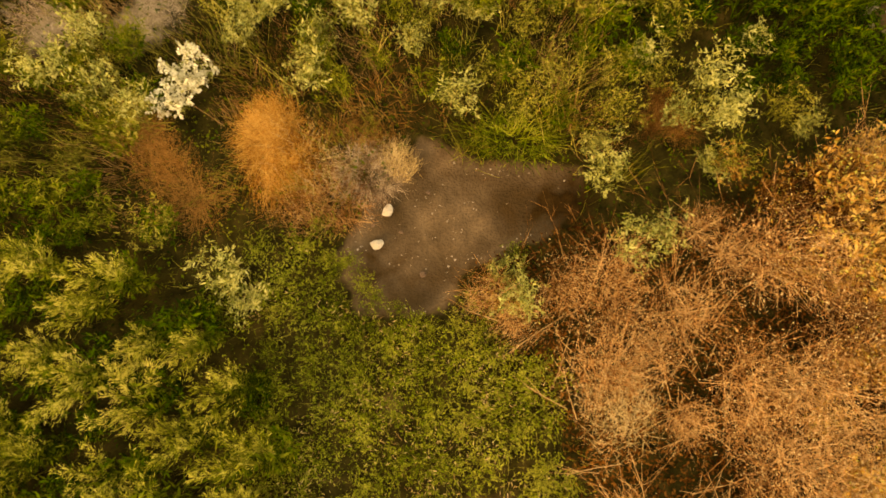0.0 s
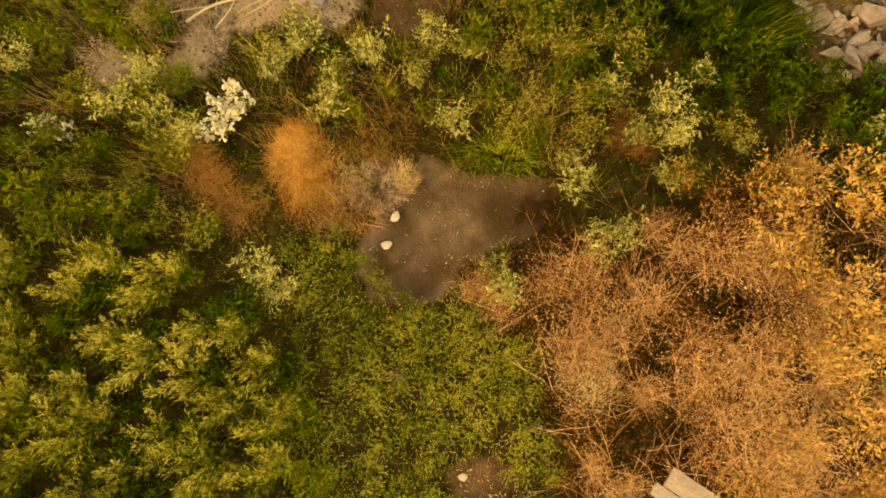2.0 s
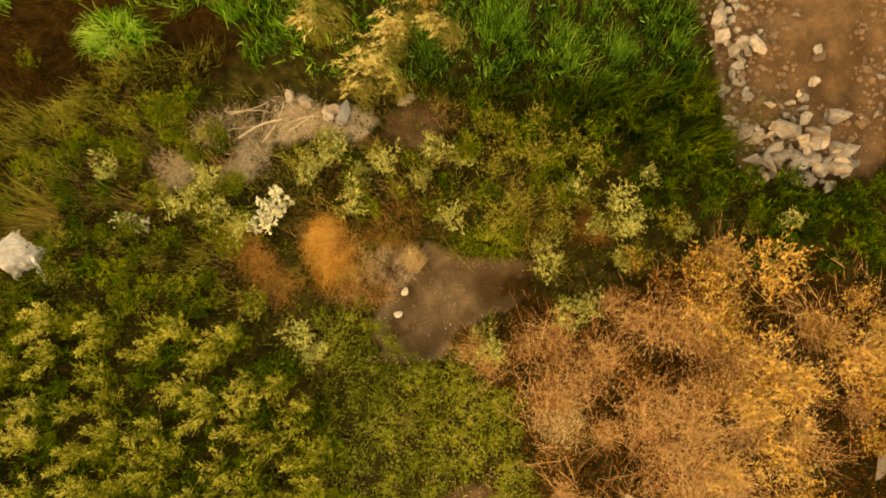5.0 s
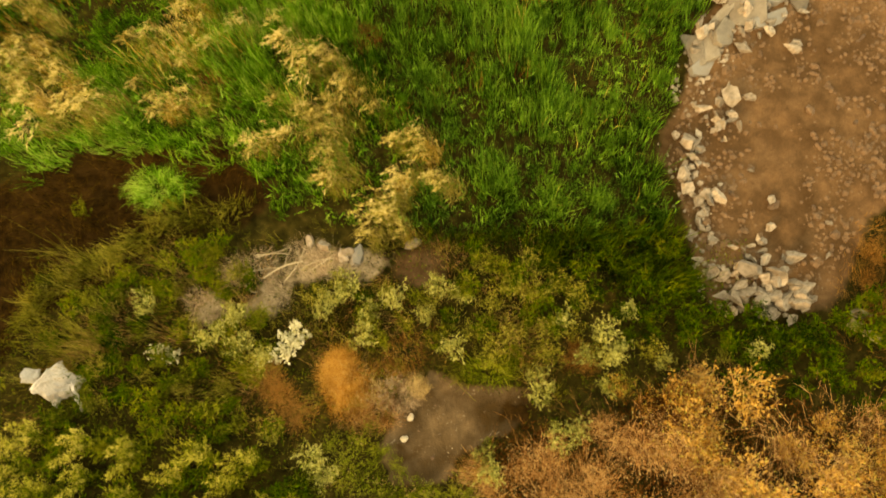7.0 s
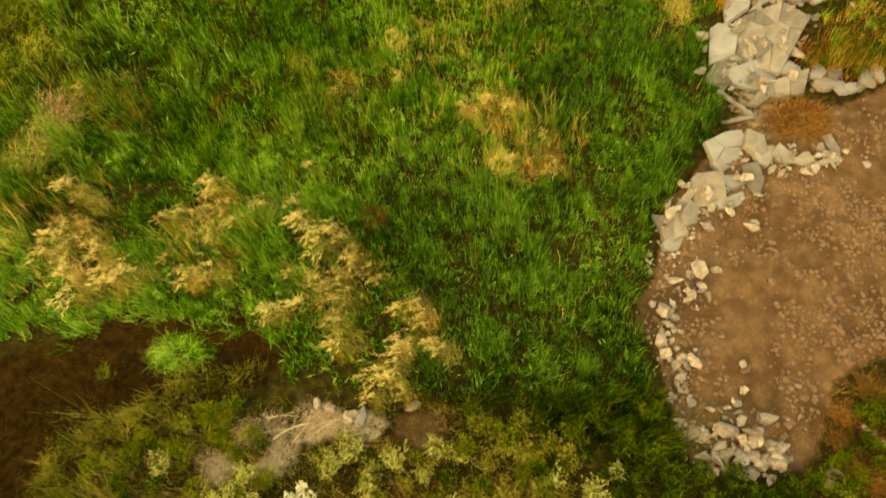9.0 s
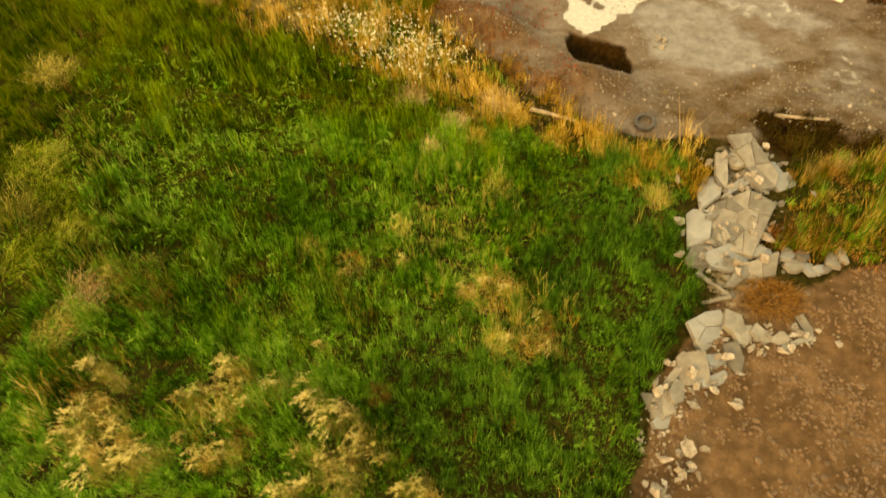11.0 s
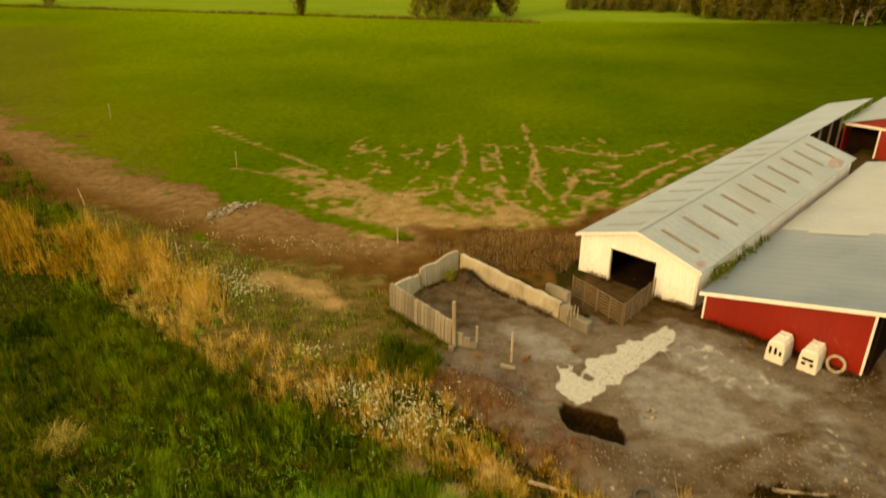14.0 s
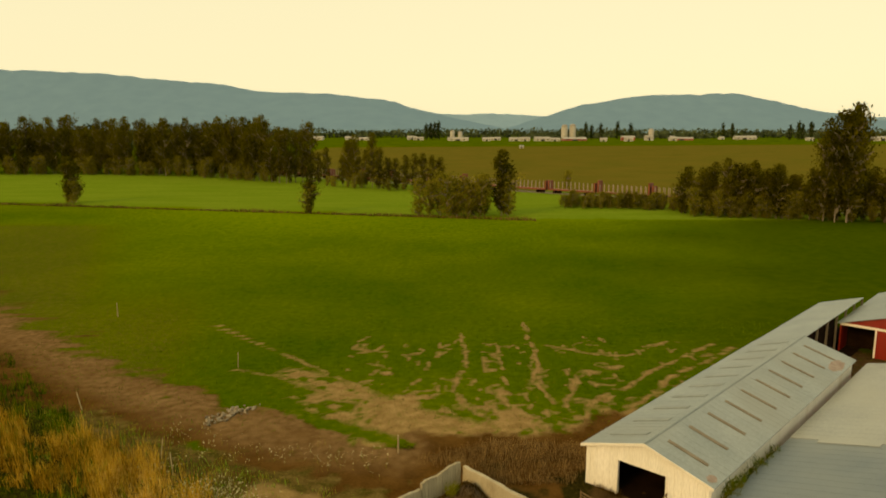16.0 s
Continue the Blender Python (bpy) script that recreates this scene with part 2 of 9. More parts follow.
# paler, bluer green: distance haze put into the leaf colour
HAZY_LEAF = leafy("haze_paled_leaf", (0.045, 0.07, 0.035), (0.06, 0.085, 0.045), (0.08, 0.105, 0.055), patch=0.05)
CONIFER = leafy("conifer_leaf", (0.022, 0.04, 0.01), (0.045, 0.068, 0.015), patch=0.05)
BARK = surface("bark", (0.09, 0.07, 0.045), (0.26, 0.22, 0.165), 0.5, 9.0, stretch=(1, 1, 0.3))
CONCRETE = surface("broken_concrete", (0.13, 0.115, 0.0892), (0.233, 0.209, 0.16), 3.2, 24.0, 0.88, stain=(0.0892, 0.0684, 0.0445), per_piece=0.75, relief=0.6, depth=0.05)
BLUE_CONCRETE = surface("blue_grey_concrete", (0.17, 0.17, 0.15), (0.25, 0.25, 0.22), 2.2, 40.0, 0.8, stain=(0.13, 0.11, 0.08), per_piece=0.3)
STONE = surface("rubble_stone", (0.16, 0.13, 0.092), (0.37, 0.32, 0.25), 4.0, 50.0, 0.9, stain=(0.16, 0.1, 0.055), per_piece=0.75)
GREY_BOARD = surface("grey_board", (0.2, 0.18, 0.135), (0.36, 0.32, 0.24), 2.0, 30.0, 0.85, stretch=(0.25, 3, 1), stain=(0.3, 0.2, 0.09))
CHALK = surface("chalk_stone", (0.336, 0.304, 0.224), (0.48, 0.44, 0.336), 8.0, 60.0, 0.9)
CLOD = surface("earth_clod", (0.0832, 0.0473, 0.0241), (0.166, 0.0972, 0.0525), 5.0, 60.0, 0.95, per_piece=0.5)
OLD_WALL = surface("old_concrete_wall", (0.11, 0.092, 0.06), (0.32, 0.28, 0.21), 1.8, 22.0, 0.9, stretch=(1, 1, 0.22), stain=(0.07, 0.05, 0.027), per_piece=0.6)
PALE_WALL = surface("stained_pale_concrete", (0.317, 0.273, 0.191), (0.446, 0.399, 0.297), 1.2, 14.0, 0.9, stretch=(1, 1, 0.5), stain=(0.115, 0.077, 0.0363), per_piece=0.2, depth=0.03)
WHITE_BOARD = surface("white_painted_metal", (0.78, 0.78, 0.73), (0.87, 0.87, 0.84), 0.8, 14.0, 0.55, relief=0.08, stretch=(1, 1, 0.2), stain=(0.6, 0.55, 0.45))
WHITE_TRIM = surface("white_trim", (0.72, 0.7, 0.64), (0.82, 0.8, 0.75), 1.5, 20.0, 0.5, relief=0.05)
RED_METAL = surface("red_painted_metal", (0.23, 0.006, 0.003), (0.29, 0.01, 0.004), 0.7, 11.0, 0.5, relief=0.06, stretch=(1, 1, 0.12), stain=(0.22, 0.025, 0.012))
ROOF_PALE = surface("galvanised_roof", (0.201, 0.261, 0.282), (0.268, 0.329, 0.349), 0.35, 6.0, 0.5, 0.1, relief=0.05, stain=(0.201, 0.235, 0.235))
ROOF_BLUE = surface("weathered_grey_roof", (0.0869, 0.138, 0.178), (0.124, 0.178, 0.215), 0.3, 7.0, 0.5, 0.1, relief=0.05, stain=(0.161, 0.201, 0.212))
ROOF_NEW = surface("newer_pale_roof", (0.268, 0.305, 0.305), (0.335, 0.369, 0.362), 0.35, 6.0, 0.5, 0.1, relief=0.05, stain=(0.295, 0.316, 0.295))
SKYLIGHT = surface("brown_roof_strip", (0.13, 0.1, 0.07), (0.21, 0.17, 0.125), 1.5, 15.0, 0.6)
SKYLIGHT_PALE = surface("dull_roof_strip", (0.19, 0.235, 0.245), (0.25, 0.3, 0.305), 1.5, 15.0, 0.6)
RUSTY = surface("rust_stain", (0.24, 0.17, 0.15), (0.34, 0.28, 0.26), 2.0, 20.0, 0.85)
OLD_WOOD = surface("weathered_wood", (0.2, 0.15, 0.09), (0.42, 0.33, 0.22), 3.0, 30.0, 0.85, stretch=(1, 1, 0.15))
PALE_WOOD = surface("pale_dry_wood", (0.28, 0.22, 0.13), (0.44, 0.37, 0.25), 3.0, 30.0, 0.8)
RAIL_METAL = surface("dull_rail_metal", (0.12, 0.07, 0.033), (0.22, 0.145, 0.08), 4.0, 30.0, 0.7, 0.1)
PLASTIC = surface("white_hutch_plastic", (0.66, 0.64, 0.56), (0.76, 0.74, 0.68), 1.6, 18.0, 0.45, relief=0.04, stain=(0.42, 0.36, 0.26))
SHEETING = surface("dirty_sheeting", (0.27, 0.275, 0.25), (0.5, 0.5, 0.46), 2.5, 20.0, 0.5, stain=(0.2, 0.17, 0.12))
RUBBER = surface("tyre_rubber", (0.03, 0.03, 0.028), (0.07, 0.065, 0.055), 6.0, 50.0, 0.8)
DUSTY_RUBBER = surface("dusty_tyre", (0.3, 0.22, 0.15), (0.48, 0.38, 0.28), 6.0, 50.0, 0.85)
# near black: the shade inside buildings and openings put into the colour
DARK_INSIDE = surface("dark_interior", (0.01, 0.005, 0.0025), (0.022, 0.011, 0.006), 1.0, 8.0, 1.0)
TRAIN_RED = surface("rusty_red_steel", (0.16, 0.03, 0.02), (0.26, 0.06, 0.035), 0.6, 6.0, 0.7)
PALE_BUILDING = surface("far_pale_wall", (0.396, 0.382, 0.346), (0.504, 0.49, 0.446), 0.05, 0.4, 0.7)
FAR_ROOF = surface("far_roof", (0.262, 0.255, 0.24), (0.375, 0.367, 0.345), 0.05, 0.4, 0.6)
FAR_RED = surface("far_red_wall", (0.3, 0.06, 0.04), (0.38, 0.1, 0.07), 0.05, 0.4, 0.7)
SILO_WALL = surface("silo_concrete", (0.383, 0.374, 0.348), (0.51, 0.493, 0.459), 0.2, 1.0, 0.7)
DARK_GLASS = surface("dark_opening", (0.02, 0.02, 0.02), (0.04, 0.04, 0.045), 1.0, 5.0, 0.25)
DARK_INSIDE.node_tree.nodes["Principled BSDF"].inputs["Specular IOR Level"].default_value = 0.04

# ---- the lie of the land ----
MEADOW_AREA = [(-40, 62), (-29, 50), (-22, 43), (-18.5, 37.5), (-15, 32.5), (-10.5, 29.5), (-6.5, 25.8), (-2.4, 22.8), (1.6, 21.0), (4.5, 19.2), (8.6, 18.6), (8.2, 16.8), (7.2, 15.0), (7.4, 12.9), (7.6, 12.2), (6.2, 10.6), (5.2, 9.4), (5.1, 8.6), (4.2, 6.4), (4.7, 4.6), (5.0, 3.3), (3.0, 3.4), (1.2, 4.0), (-0.2, 4.4), (-3.7, 5.2), (-4.0, 5.9), (-4.8, 6.7), (-7.8, 6.8), (-11, 5.8), (-60, 2), (-60, 62)]
DIRT_PATCH = [(-1.35, 0.3), (-1.15, -0.25), (-0.1, -0.45), (0.05, 0.15), (1.1, 0.62), (1.45, 0.9), (1.4, 1.3), (0.3, 1.45), (-0.45, 1.7), (-0.8, 1.2)]
PAD = [(4.45, 6.3), (5.4, 8.6), (5.5, 9.4), (7.0, 11.2), (7.9, 12.4), (10.6, 12.7), (12.5, 13.5), (16, 13.3), (22, 12), (22, 5.6), (9.9, 5.4), (8.6, 4.9), (8.3, 4.1), (7.6, 3.2), (6.2, 2.8), (5.2, 3.2), (4.9, 4.6)]
YARD = [(-1.6, 29.2), (-1.0, 26.5), (2.6, 23.3), (3.6, 21.0), (5.4, 19.6), (8.0, 19.4), (11.5, 19.3), (14.0, 18.8), (19, 18.3), (40, 18), (40, 60), (13.5, 36), (9, 40), (7.4, 33.2), (1.2, 38.2), (-2.4, 34.2), (0.6, 30.6)]
GREY_YARD = [[(11.2, 31.3), (12.3, 31.6), (13.5, 30.1), (14.7, 27.8), (15.8, 26.3), (14.7, 25.1), (13.6, 26.3), (12.1, 27.0), (11.2, 28.3), (10.8, 29.2)], [(8.1, 27.0), (9.2, 28.3), (10.9, 28.0), (12.3, 26.8), (12.7, 24.6), (13.0, 23.1), (11.7, 22.5), (10.1, 23.3), (8.7, 24.1), (8.0, 25.2)],
             [(15.2, 24.2), (16.1, 24.6), (16.7, 23.5), (17.2, 21.7), (22, 21.2), (22, 19.4), (16.6, 20.4), (14.9, 21.0), (13.5, 21.7), (14.4, 22.9)], [(3.0, 31.8), (5.6, 31.6), (6.4, 29.6), (6.0, 29.0), (4.2, 29.6)]]
MUCK = [(6.2, 34.0), (8.4, 31.9), (10.0, 32.0), (11.6, 32.6), (13.6, 31.8), (16.2, 29.6), (19.5, 26.4), (21, 28), (16, 33.5), (12, 37), (9.8, 40), (6.8, 36.2)]
PALE_SLAB = [(5.3, 28.3), (5.0, 26.45), (5.8, 25.5), (7.1, 26.45), (7.2, 27.1), (7.8, 27.1), (8.9, 28.15), (9.2, 28.85), (10.6, 29.75), (11.9, 31.5), (11.3, 32.0), (10.1, 30.8), (8.6, 30.15), (8.3, 29.55), (6.75, 28.85), (6.4, 27.95), (6.9, 27.25), (6.45, 27.0), (5.9, 27.9)]
PIT = [(4.9, 25.1), (5.2, 25.6), (6.45, 25.12), (7.25, 24.7), (7.35, 23.6), (7.1, 22.7), (6.6, 22.9), (5.95, 23.15), (5.3, 23.45), (5.0, 24.1)]
HOLE = [(11.6, 20.2), (13.8, 20.1), (15.6, 19.2), (14.6, 18.2), (12.6, 18.0), (11.5, 18.8)]
DITCH = [(-10.5, 5.5), (-8.4, 6.2), (-7.7, 6.7), (-4.9, 6.7), (-3.9, 5.5), (-4.4, 4.7), (-6.0, 4.5), (-6.9, 3.6), (-8.3, 2.9), (-9.5, 1.0), (-14, 0.5), (-14, 5.2)]
ROAD = [(-90, 122), (-48, 75), (-34.5, 63.5), (-25, 56.2), (-15.5, 50), (-3, 43), (5, 42), (8.6, 40.8), (6, 36.5), (1, 39), (-3.2, 36), (-9, 39.2), (-16, 42.6), (-21, 46.2), (-26, 48.8), (-32, 50), (-40, 53), (-90, 84)]
BARE = [(-12.0, 36.8), (-8.5, 35.2), (-5.6, 33.2), (-5.2, 34.6), (-7.4, 37.2), (-10.8, 38.2)]
TRACKS = [[(-24, 71.8), (-17.8, 65), (-11.3, 58.6), (-6.7, 53.3), (-2.9, 48.8), (2, 45)], [(-17.9, 57.8), (-13.5, 55.8), (-10.3, 53.2), (-5, 49)],
          [(1.6, 68.9), (1.5, 58.6), (0.6, 53.3), (1.6, 49.9), (4, 46)], [(8.1, 73.1), (8.1, 63.4), (7.2, 54.6), (8.2, 50.4), (8.9, 49.9), (10.4, 54.6), (10, 58)],
          [(9.1, 65.1), (13, 62.4), (16.3, 61.8), (21.2, 66.1)], [(27, 64.3), (18.1, 55.9), (12.4, 47.9), (9.5, 45.5), (8, 43)],
          [(2.6, 53.3), (3.9, 52.1), (5.5, 47.3), (6.5, 44)], [(13.3, 53.4), (10.4, 49.9), (9.4, 46)], [(-2.5, 51), (-1.2, 46.5)], [(26, 66), (17, 57.5), (12, 51)]]
SPOTS = [(-8, 63.3, 1.2), (4.4, 60, 0.7), (12, 57.5, 1.0), (-5, 57, 0.7), (14.5, 59, 1.0)]


def ease(v):
    v = np.clip(v, 0, 1)
    return v * v * (3 - 2 * v)


def heap(x, y):
    """The long gravel heap on the yard's edge, from 0 to 1."""
    a, c = (x - 1.4) * 0.8 - (y - 25.9) * 0.6, (x - 1.4) * 0.6 + (y - 25.9) * 0.8
    return np.exp(-((a / 2.6) ** 2 + (c / 1.1) ** 2)) * (0.75 + 0.5 * wavy(x, y, 0.9))


def land(x, y):
    """Height of the ground."""
    x, y = np.asarray(x, float), np.asarray(y, float)
    near = ease((90 - np.hypot(x, y - 15)) / 40)
    z = near * (0.10 * (wavy(x, y, 3.1) - 0.5) + 0.04 * (wavy(x + 9, y, 0.7) - 0.5))
    z = z - 1.0 * ease(inside(PIT, x, y) / 0.4 + 0.1 + 1.3 * (wavy(x, y, 0.7) - 0.5)) - 0.35 * ease(inside(HOLE, x, y) / 0.6) - 0.45 * ease(inside(DITCH, x, y) / 1.2)
    z = z + 0.35 * np.exp(-(((x + 0.62) / 0.5) ** 2 + ((y - 3.85) / 0.5) ** 2))
    z = z + 1.0 * np.exp(-(((x - 5.2) / 2.1) ** 2 + ((y - 21.6) / 1.35) ** 2)) * (0.8 + 0.4 * wavy(x, y, 0.7)) * ease(-inside(PIT, x, y) / 0.25 + 0.2)
    z = z + 0.95 * heap(x, y)
    z = z + 0.85 * np.exp(-(((x - 1.1) / 0.8) ** 2 + ((y - 36.8) / 0.8) ** 2)) + 0.3 * np.exp(-(((x + 0.6) / 1.0) ** 2 + ((y - 35.4) / 0.9) ** 2))
    z = z - 0.06 * ease(inside(DIRT_PATCH, x, y) / 0.3)
    z = z + 0.12 * ease(inside(PAD, x, y) / 0.8) * (0.5 + wavy(x, y, 0.9))
    return z


def high(x, y):
    return float(land(x, y))


def axis(lo, hi, step, far, grow=1.09):
    vals = list(np.arange(lo, hi + step / 2, step))
    s, v = step, vals[-1]
    while v < far:
        s *= grow
        v += s
        vals.append(v)
    s, v, left = step, vals[0], []
    while v > -far:
        s *= grow
        v -= s
        left.append(v)
    return np.array(left[::-1] + vals)


def build_ground():
    xs, ys = axis(-13, 21, 0.3, 4700, 1.09), axis(-5, 70, 0.3, 4700, 1.09)
    xs, ys = np.unique(np.concatenate([xs, np.arange(4.4, 8.0, 0.08)]).round(3)), np.unique(np.concatenate([ys, np.arange(22.4, 26.6, 0.08)]).round(3))
    gx, gy = np.meshgrid(xs, ys)
    x, y = gx.ravel(), gy.ravel()
    n, k = len(xs), len(ys)
    i = (np.arange(k - 1)[:, None] * n + np.arange(n - 1)[None, :]).ravel()
    me = mesh_np("ground", np.stack([x, y, land(x, y)], 1), np.stack([i, i + 1, i + n + 1, i + n], 1))
    wob = (wavy(x, y, 1.6) - 0.5)
    soil = np.maximum.reduce([ease(0.5 + inside(DIRT_PATCH, x, y) / 0.3 + wob * 0.8), ease(0.5 + inside(PAD, x, y) / 0.5 + wob),
                              np.exp(-(((x + 0.62) / 0.62) ** 2 + ((y - 3.85) / 0.55) ** 2) * 1.1), 0.9 * np.exp(-(((x - 0.45) / 0.6) ** 2 + ((y + 2.75) / 0.35) ** 2)),
                              0.8 * np.exp(-(((x + 0.75) / 0.15) ** 2 + ((y + 1.4) / 0.2) ** 2)),
                              0.75 * np.clip(heap(x, y) * 1.6, 0, 1), 0.75 * np.exp(-(((x - 5.2) / 2.0) ** 2 + ((y - 21.9) / 1.5) ** 2))])
    fray = 0.15 + 1.2 * wavy(x, y, 0.3)
    dust = fray * np.maximum.reduce([np.exp(-(((x + 4.95) / 0.45) ** 2 + ((y - 3.0) / 0.4) ** 2)), np.exp(-(((x + 3.5) / 0.3) ** 2 + ((y - 3.3) / 0.45) ** 2)), np.exp(-(((x + 2.6) / 1.3) ** 2 + ((y - 3.95) / 0.4) ** 2)), np.exp(-(np.maximum(0, along([(-3.85, 3.05), (-3.4, 3.8), (-2.4, 4.1), (-1.6, 3.9)], x, y) - 0.12) / 0.22) ** 2)])
    gravel = ease(0.5 + inside(YARD, x, y) / 0.7 + wob * 1.5)
    grey = np.maximum.reduce([ease(0.5 + inside(p, x, y) / 0.9 + (wavy(x, y, 1.3) - 0.5) * 2.0) for p in GREY_YARD])
    muck = np.maximum.reduce([ease(0.4 + inside(MUCK, x, y) / 0.9 + wob * 1.5), 0.56 * ease(inside([(-2.4, 34.2), (0.4, 30.8), (3.0, 32.5), (5.4, 33.0), (1.0, 37.8)], x, y) / 0.8 + 0.4 + wob), 0.52 * ease(inside([(7.6, 20.8), (9.6, 22.6), (12.6, 23.2), (15, 24.6), (17, 24.2), (24, 21.5), (24, 17.5), (10, 18.4)], x, y) / 0.9 + 0.5 + wob * 2), 0.5 * ease(inside([(16.4, 25.6), (18.6, 24.8), (22, 23.4), (22, 26), (18.4, 27.8)], x, y) / 0.9 + 0.4 + wob * 2), ease(inside([(24, 43), (37.6, 46.5), (47, 54.5), (37, 64.5), (28, 55.5), (22, 45)], x, y) / 1.5 + 0.3)])
    pale = ease(0.6 + inside(PALE_SLAB, x, y) / 0.3 + (wavy(x, y, 0.5) - 0.5) * 1.6)
    pale = np.maximum(pale, 0.7 * ease((wavy(x, y, 0.5) - 0.62) * 7) * np.exp(-np.maximum(0, along([(6, 27.6), (10, 30.2), (12.4, 30.2)], x, y) - 0.4) / 1.1))
    pale = np.maximum(pale, 0.52 * ease((wavy(x, y, 0.42) - 0.54) * 5) * np.maximum(ease(inside(GREY_YARD[0], x, y) / 0.6 + 0.7), 0.8 * ease(inside(GREY_YARD[2], x, y) / 0.6 + 0.4)))
    worn = ease(1.4 - along([(-60, 84), (-40, 66), (-25, 53.8), (-15, 47.8), (-8, 44.2), (-4, 43)], x, y) / (2.4 + 1.5 * wavy(x, y, 2.0))) * (0.45 + 0.7 * wavy(x, y, 3.0))
    dust = np.maximum(dust, 0.45 * ease(1.25 - along([(8.6, 12.6), (8.9, 15), (10.3, 18.2)], x, y) / 1.25))
    # dark: the pit's shade put into the colour; also dark ditch, hollow and soil
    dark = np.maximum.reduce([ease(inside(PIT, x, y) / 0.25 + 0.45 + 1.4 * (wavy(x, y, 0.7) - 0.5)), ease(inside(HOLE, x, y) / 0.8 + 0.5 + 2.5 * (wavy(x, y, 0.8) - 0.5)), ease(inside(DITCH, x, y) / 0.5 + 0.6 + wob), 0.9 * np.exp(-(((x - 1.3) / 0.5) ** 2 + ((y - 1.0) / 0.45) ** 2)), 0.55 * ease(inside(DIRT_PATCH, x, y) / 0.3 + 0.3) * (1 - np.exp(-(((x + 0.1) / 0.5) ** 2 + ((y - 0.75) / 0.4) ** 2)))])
    road = ease(0.5 + inside(ROAD, x, y) / (1.6 + 0.03 * np.maximum(y, 0)) + wob * 2.2)
    tan = np.zeros_like(x)
    for line in TRACKS:
        d = along(line, x + 0.9 * (wavy(x, y, 2.0) - 0.5), y)
        tan = np.maximum(tan, ease(1.05 - d / (0.1 + 0.6 * wavy(x, y, 1.3))) * ease((wavy(x + 5, y + 9, 1.1) - 0.2) * 3))
    for sx, sy, sr in SPOTS:
        tan = np.maximum(tan, ease(0.95 - np.hypot((x - sx) / 1.3, (y - sy) / 0.8) / sr + 1.8 * wob))
    near_gate = np.exp(-np.maximum(0, along([(-6, 47), (2, 45.5), (9, 45.5)], x, y) - 1.0) / 5.0)
    flecks = np.random.default_rng(5)
    for k in range(170):
        dice = RNG if k < 80 else flecks
        sx, sy, sl, sa = dice.uniform(-9, 24), dice.uniform(46, 66), dice.uniform(0.3, 1.3), dice.choice([0.1, 1.25, 1.7]) + dice.normal(0, 0.3)
        d = along([(sx, sy), (sx + sl * 1.2 * math.cos(sa), sy + sl * 1.6 * math.sin(sa))], x, y)
        tan = np.maximum(tan, ease(1.1 - d / (0.12 + 0.4 * wavy(x, y, 0.8))) * 0.8 * ease((wavy(x, y, 0.9) - 0.15) * 3))
    tan = np.maximum(tan, ease(1.2 - along([(-13, 57), (-8, 53), (-3, 48.6), (2, 45.5)], x, y) / 1.8) * ease((0.6 * wavy(x, y, 1.2) + 0.4 * wavy(x - y, 0.25 * (x + y), 0.5) - 0.38) * 7))
    tan = np.maximum(tan, ease((0.5 * wavy(x, y, 2.6) + 0.5 * wavy(x, y, 0.9) - 0.6 + 0.3 * near_gate) * 5) * ease((near_gate - 0.12) * 5))
    strip = along([(-14.5, 51.5), (-12.4, 50.3), (-9.1, 47.2), (-5.7, 45.2), (-2.6, 43.4)], x, y)
    tan = tan * ease(1.5 - gravel * 3) * ease((y - 41.5) / 1.5) * (1 - 0.9 * ease(1.5 - strip / 0.8))
    tan = np.maximum(tan, ease(0.5 + inside(BARE, x, y) / 1.2 + 1.6 * wob))
    road = np.maximum(road, ease(1.3 - along([(-2, 43.5), (4, 43), (9, 43.5), (12, 47)], x, y) / (1.6 + 1.5 * wavy(x, y, 1.5))))
    road = road * (1 - 0.85 * ease(1.4 - strip / 0.8))
    pasture = ease((y - 41.5 - 4 * wob + np.maximum(0, -x - 16) * 0.95) / 3.0)
    pasture = np.maximum.reduce([pasture, 0.8 * ease((-y - 6) / 3), 0.8 * ease((x - 24) / 3), ease((x - 44) / 5), 0.28 * ease((y - 5) / 3) * ease((6 - x) / 4) * ease((27 - y) / 3)])
    verge = ease((y - 24) / 4) * ease((3 - x) / 2) * ease((44 - y - np.maximum(0, -x - 16) * -0.95) / 3)
    verge = verge * (1 - ease(inside(MEADOW_AREA, x, y) / 0.8 + 0.2))
    verge = np.maximum(verge, 0.42 * ease((-x - 12 - 0.25 * (y - 55)) / 14) * ease((y - 48) / 6) * ease((120 - y) / 50))
    verge = np.maximum(verge, 0.45 * ease((-x / (y + 12) - 0.3) / 0.2) * ease((y - 60) / 15) * ease((158 - y) / 8))
    # darkening towards the pasture's right, put into the grass colour by bearing
    darker_right = 0.85 * ease((x / (y + 12) - 0.16 + 0.2 * (wavy(x, y, 16.0) - 0.5)) / 0.3) * ease((y - 52) / 12) * ease((160 - y) / 6)
    pasture = pasture * (1 - ease(inside(MEADOW_AREA, x, y) / 2) * ease((-x - 14) / 4))
    pasture = np.maximum(pasture, 0.36 * ease(inside(MEADOW_AREA, x, y) / 1.5) * ease((y - 12) / 6))
    # sunlit: light on the far pasture, put into the grass colour
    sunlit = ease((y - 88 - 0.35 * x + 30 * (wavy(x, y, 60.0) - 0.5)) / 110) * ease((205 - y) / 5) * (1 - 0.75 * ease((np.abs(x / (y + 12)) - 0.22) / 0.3))
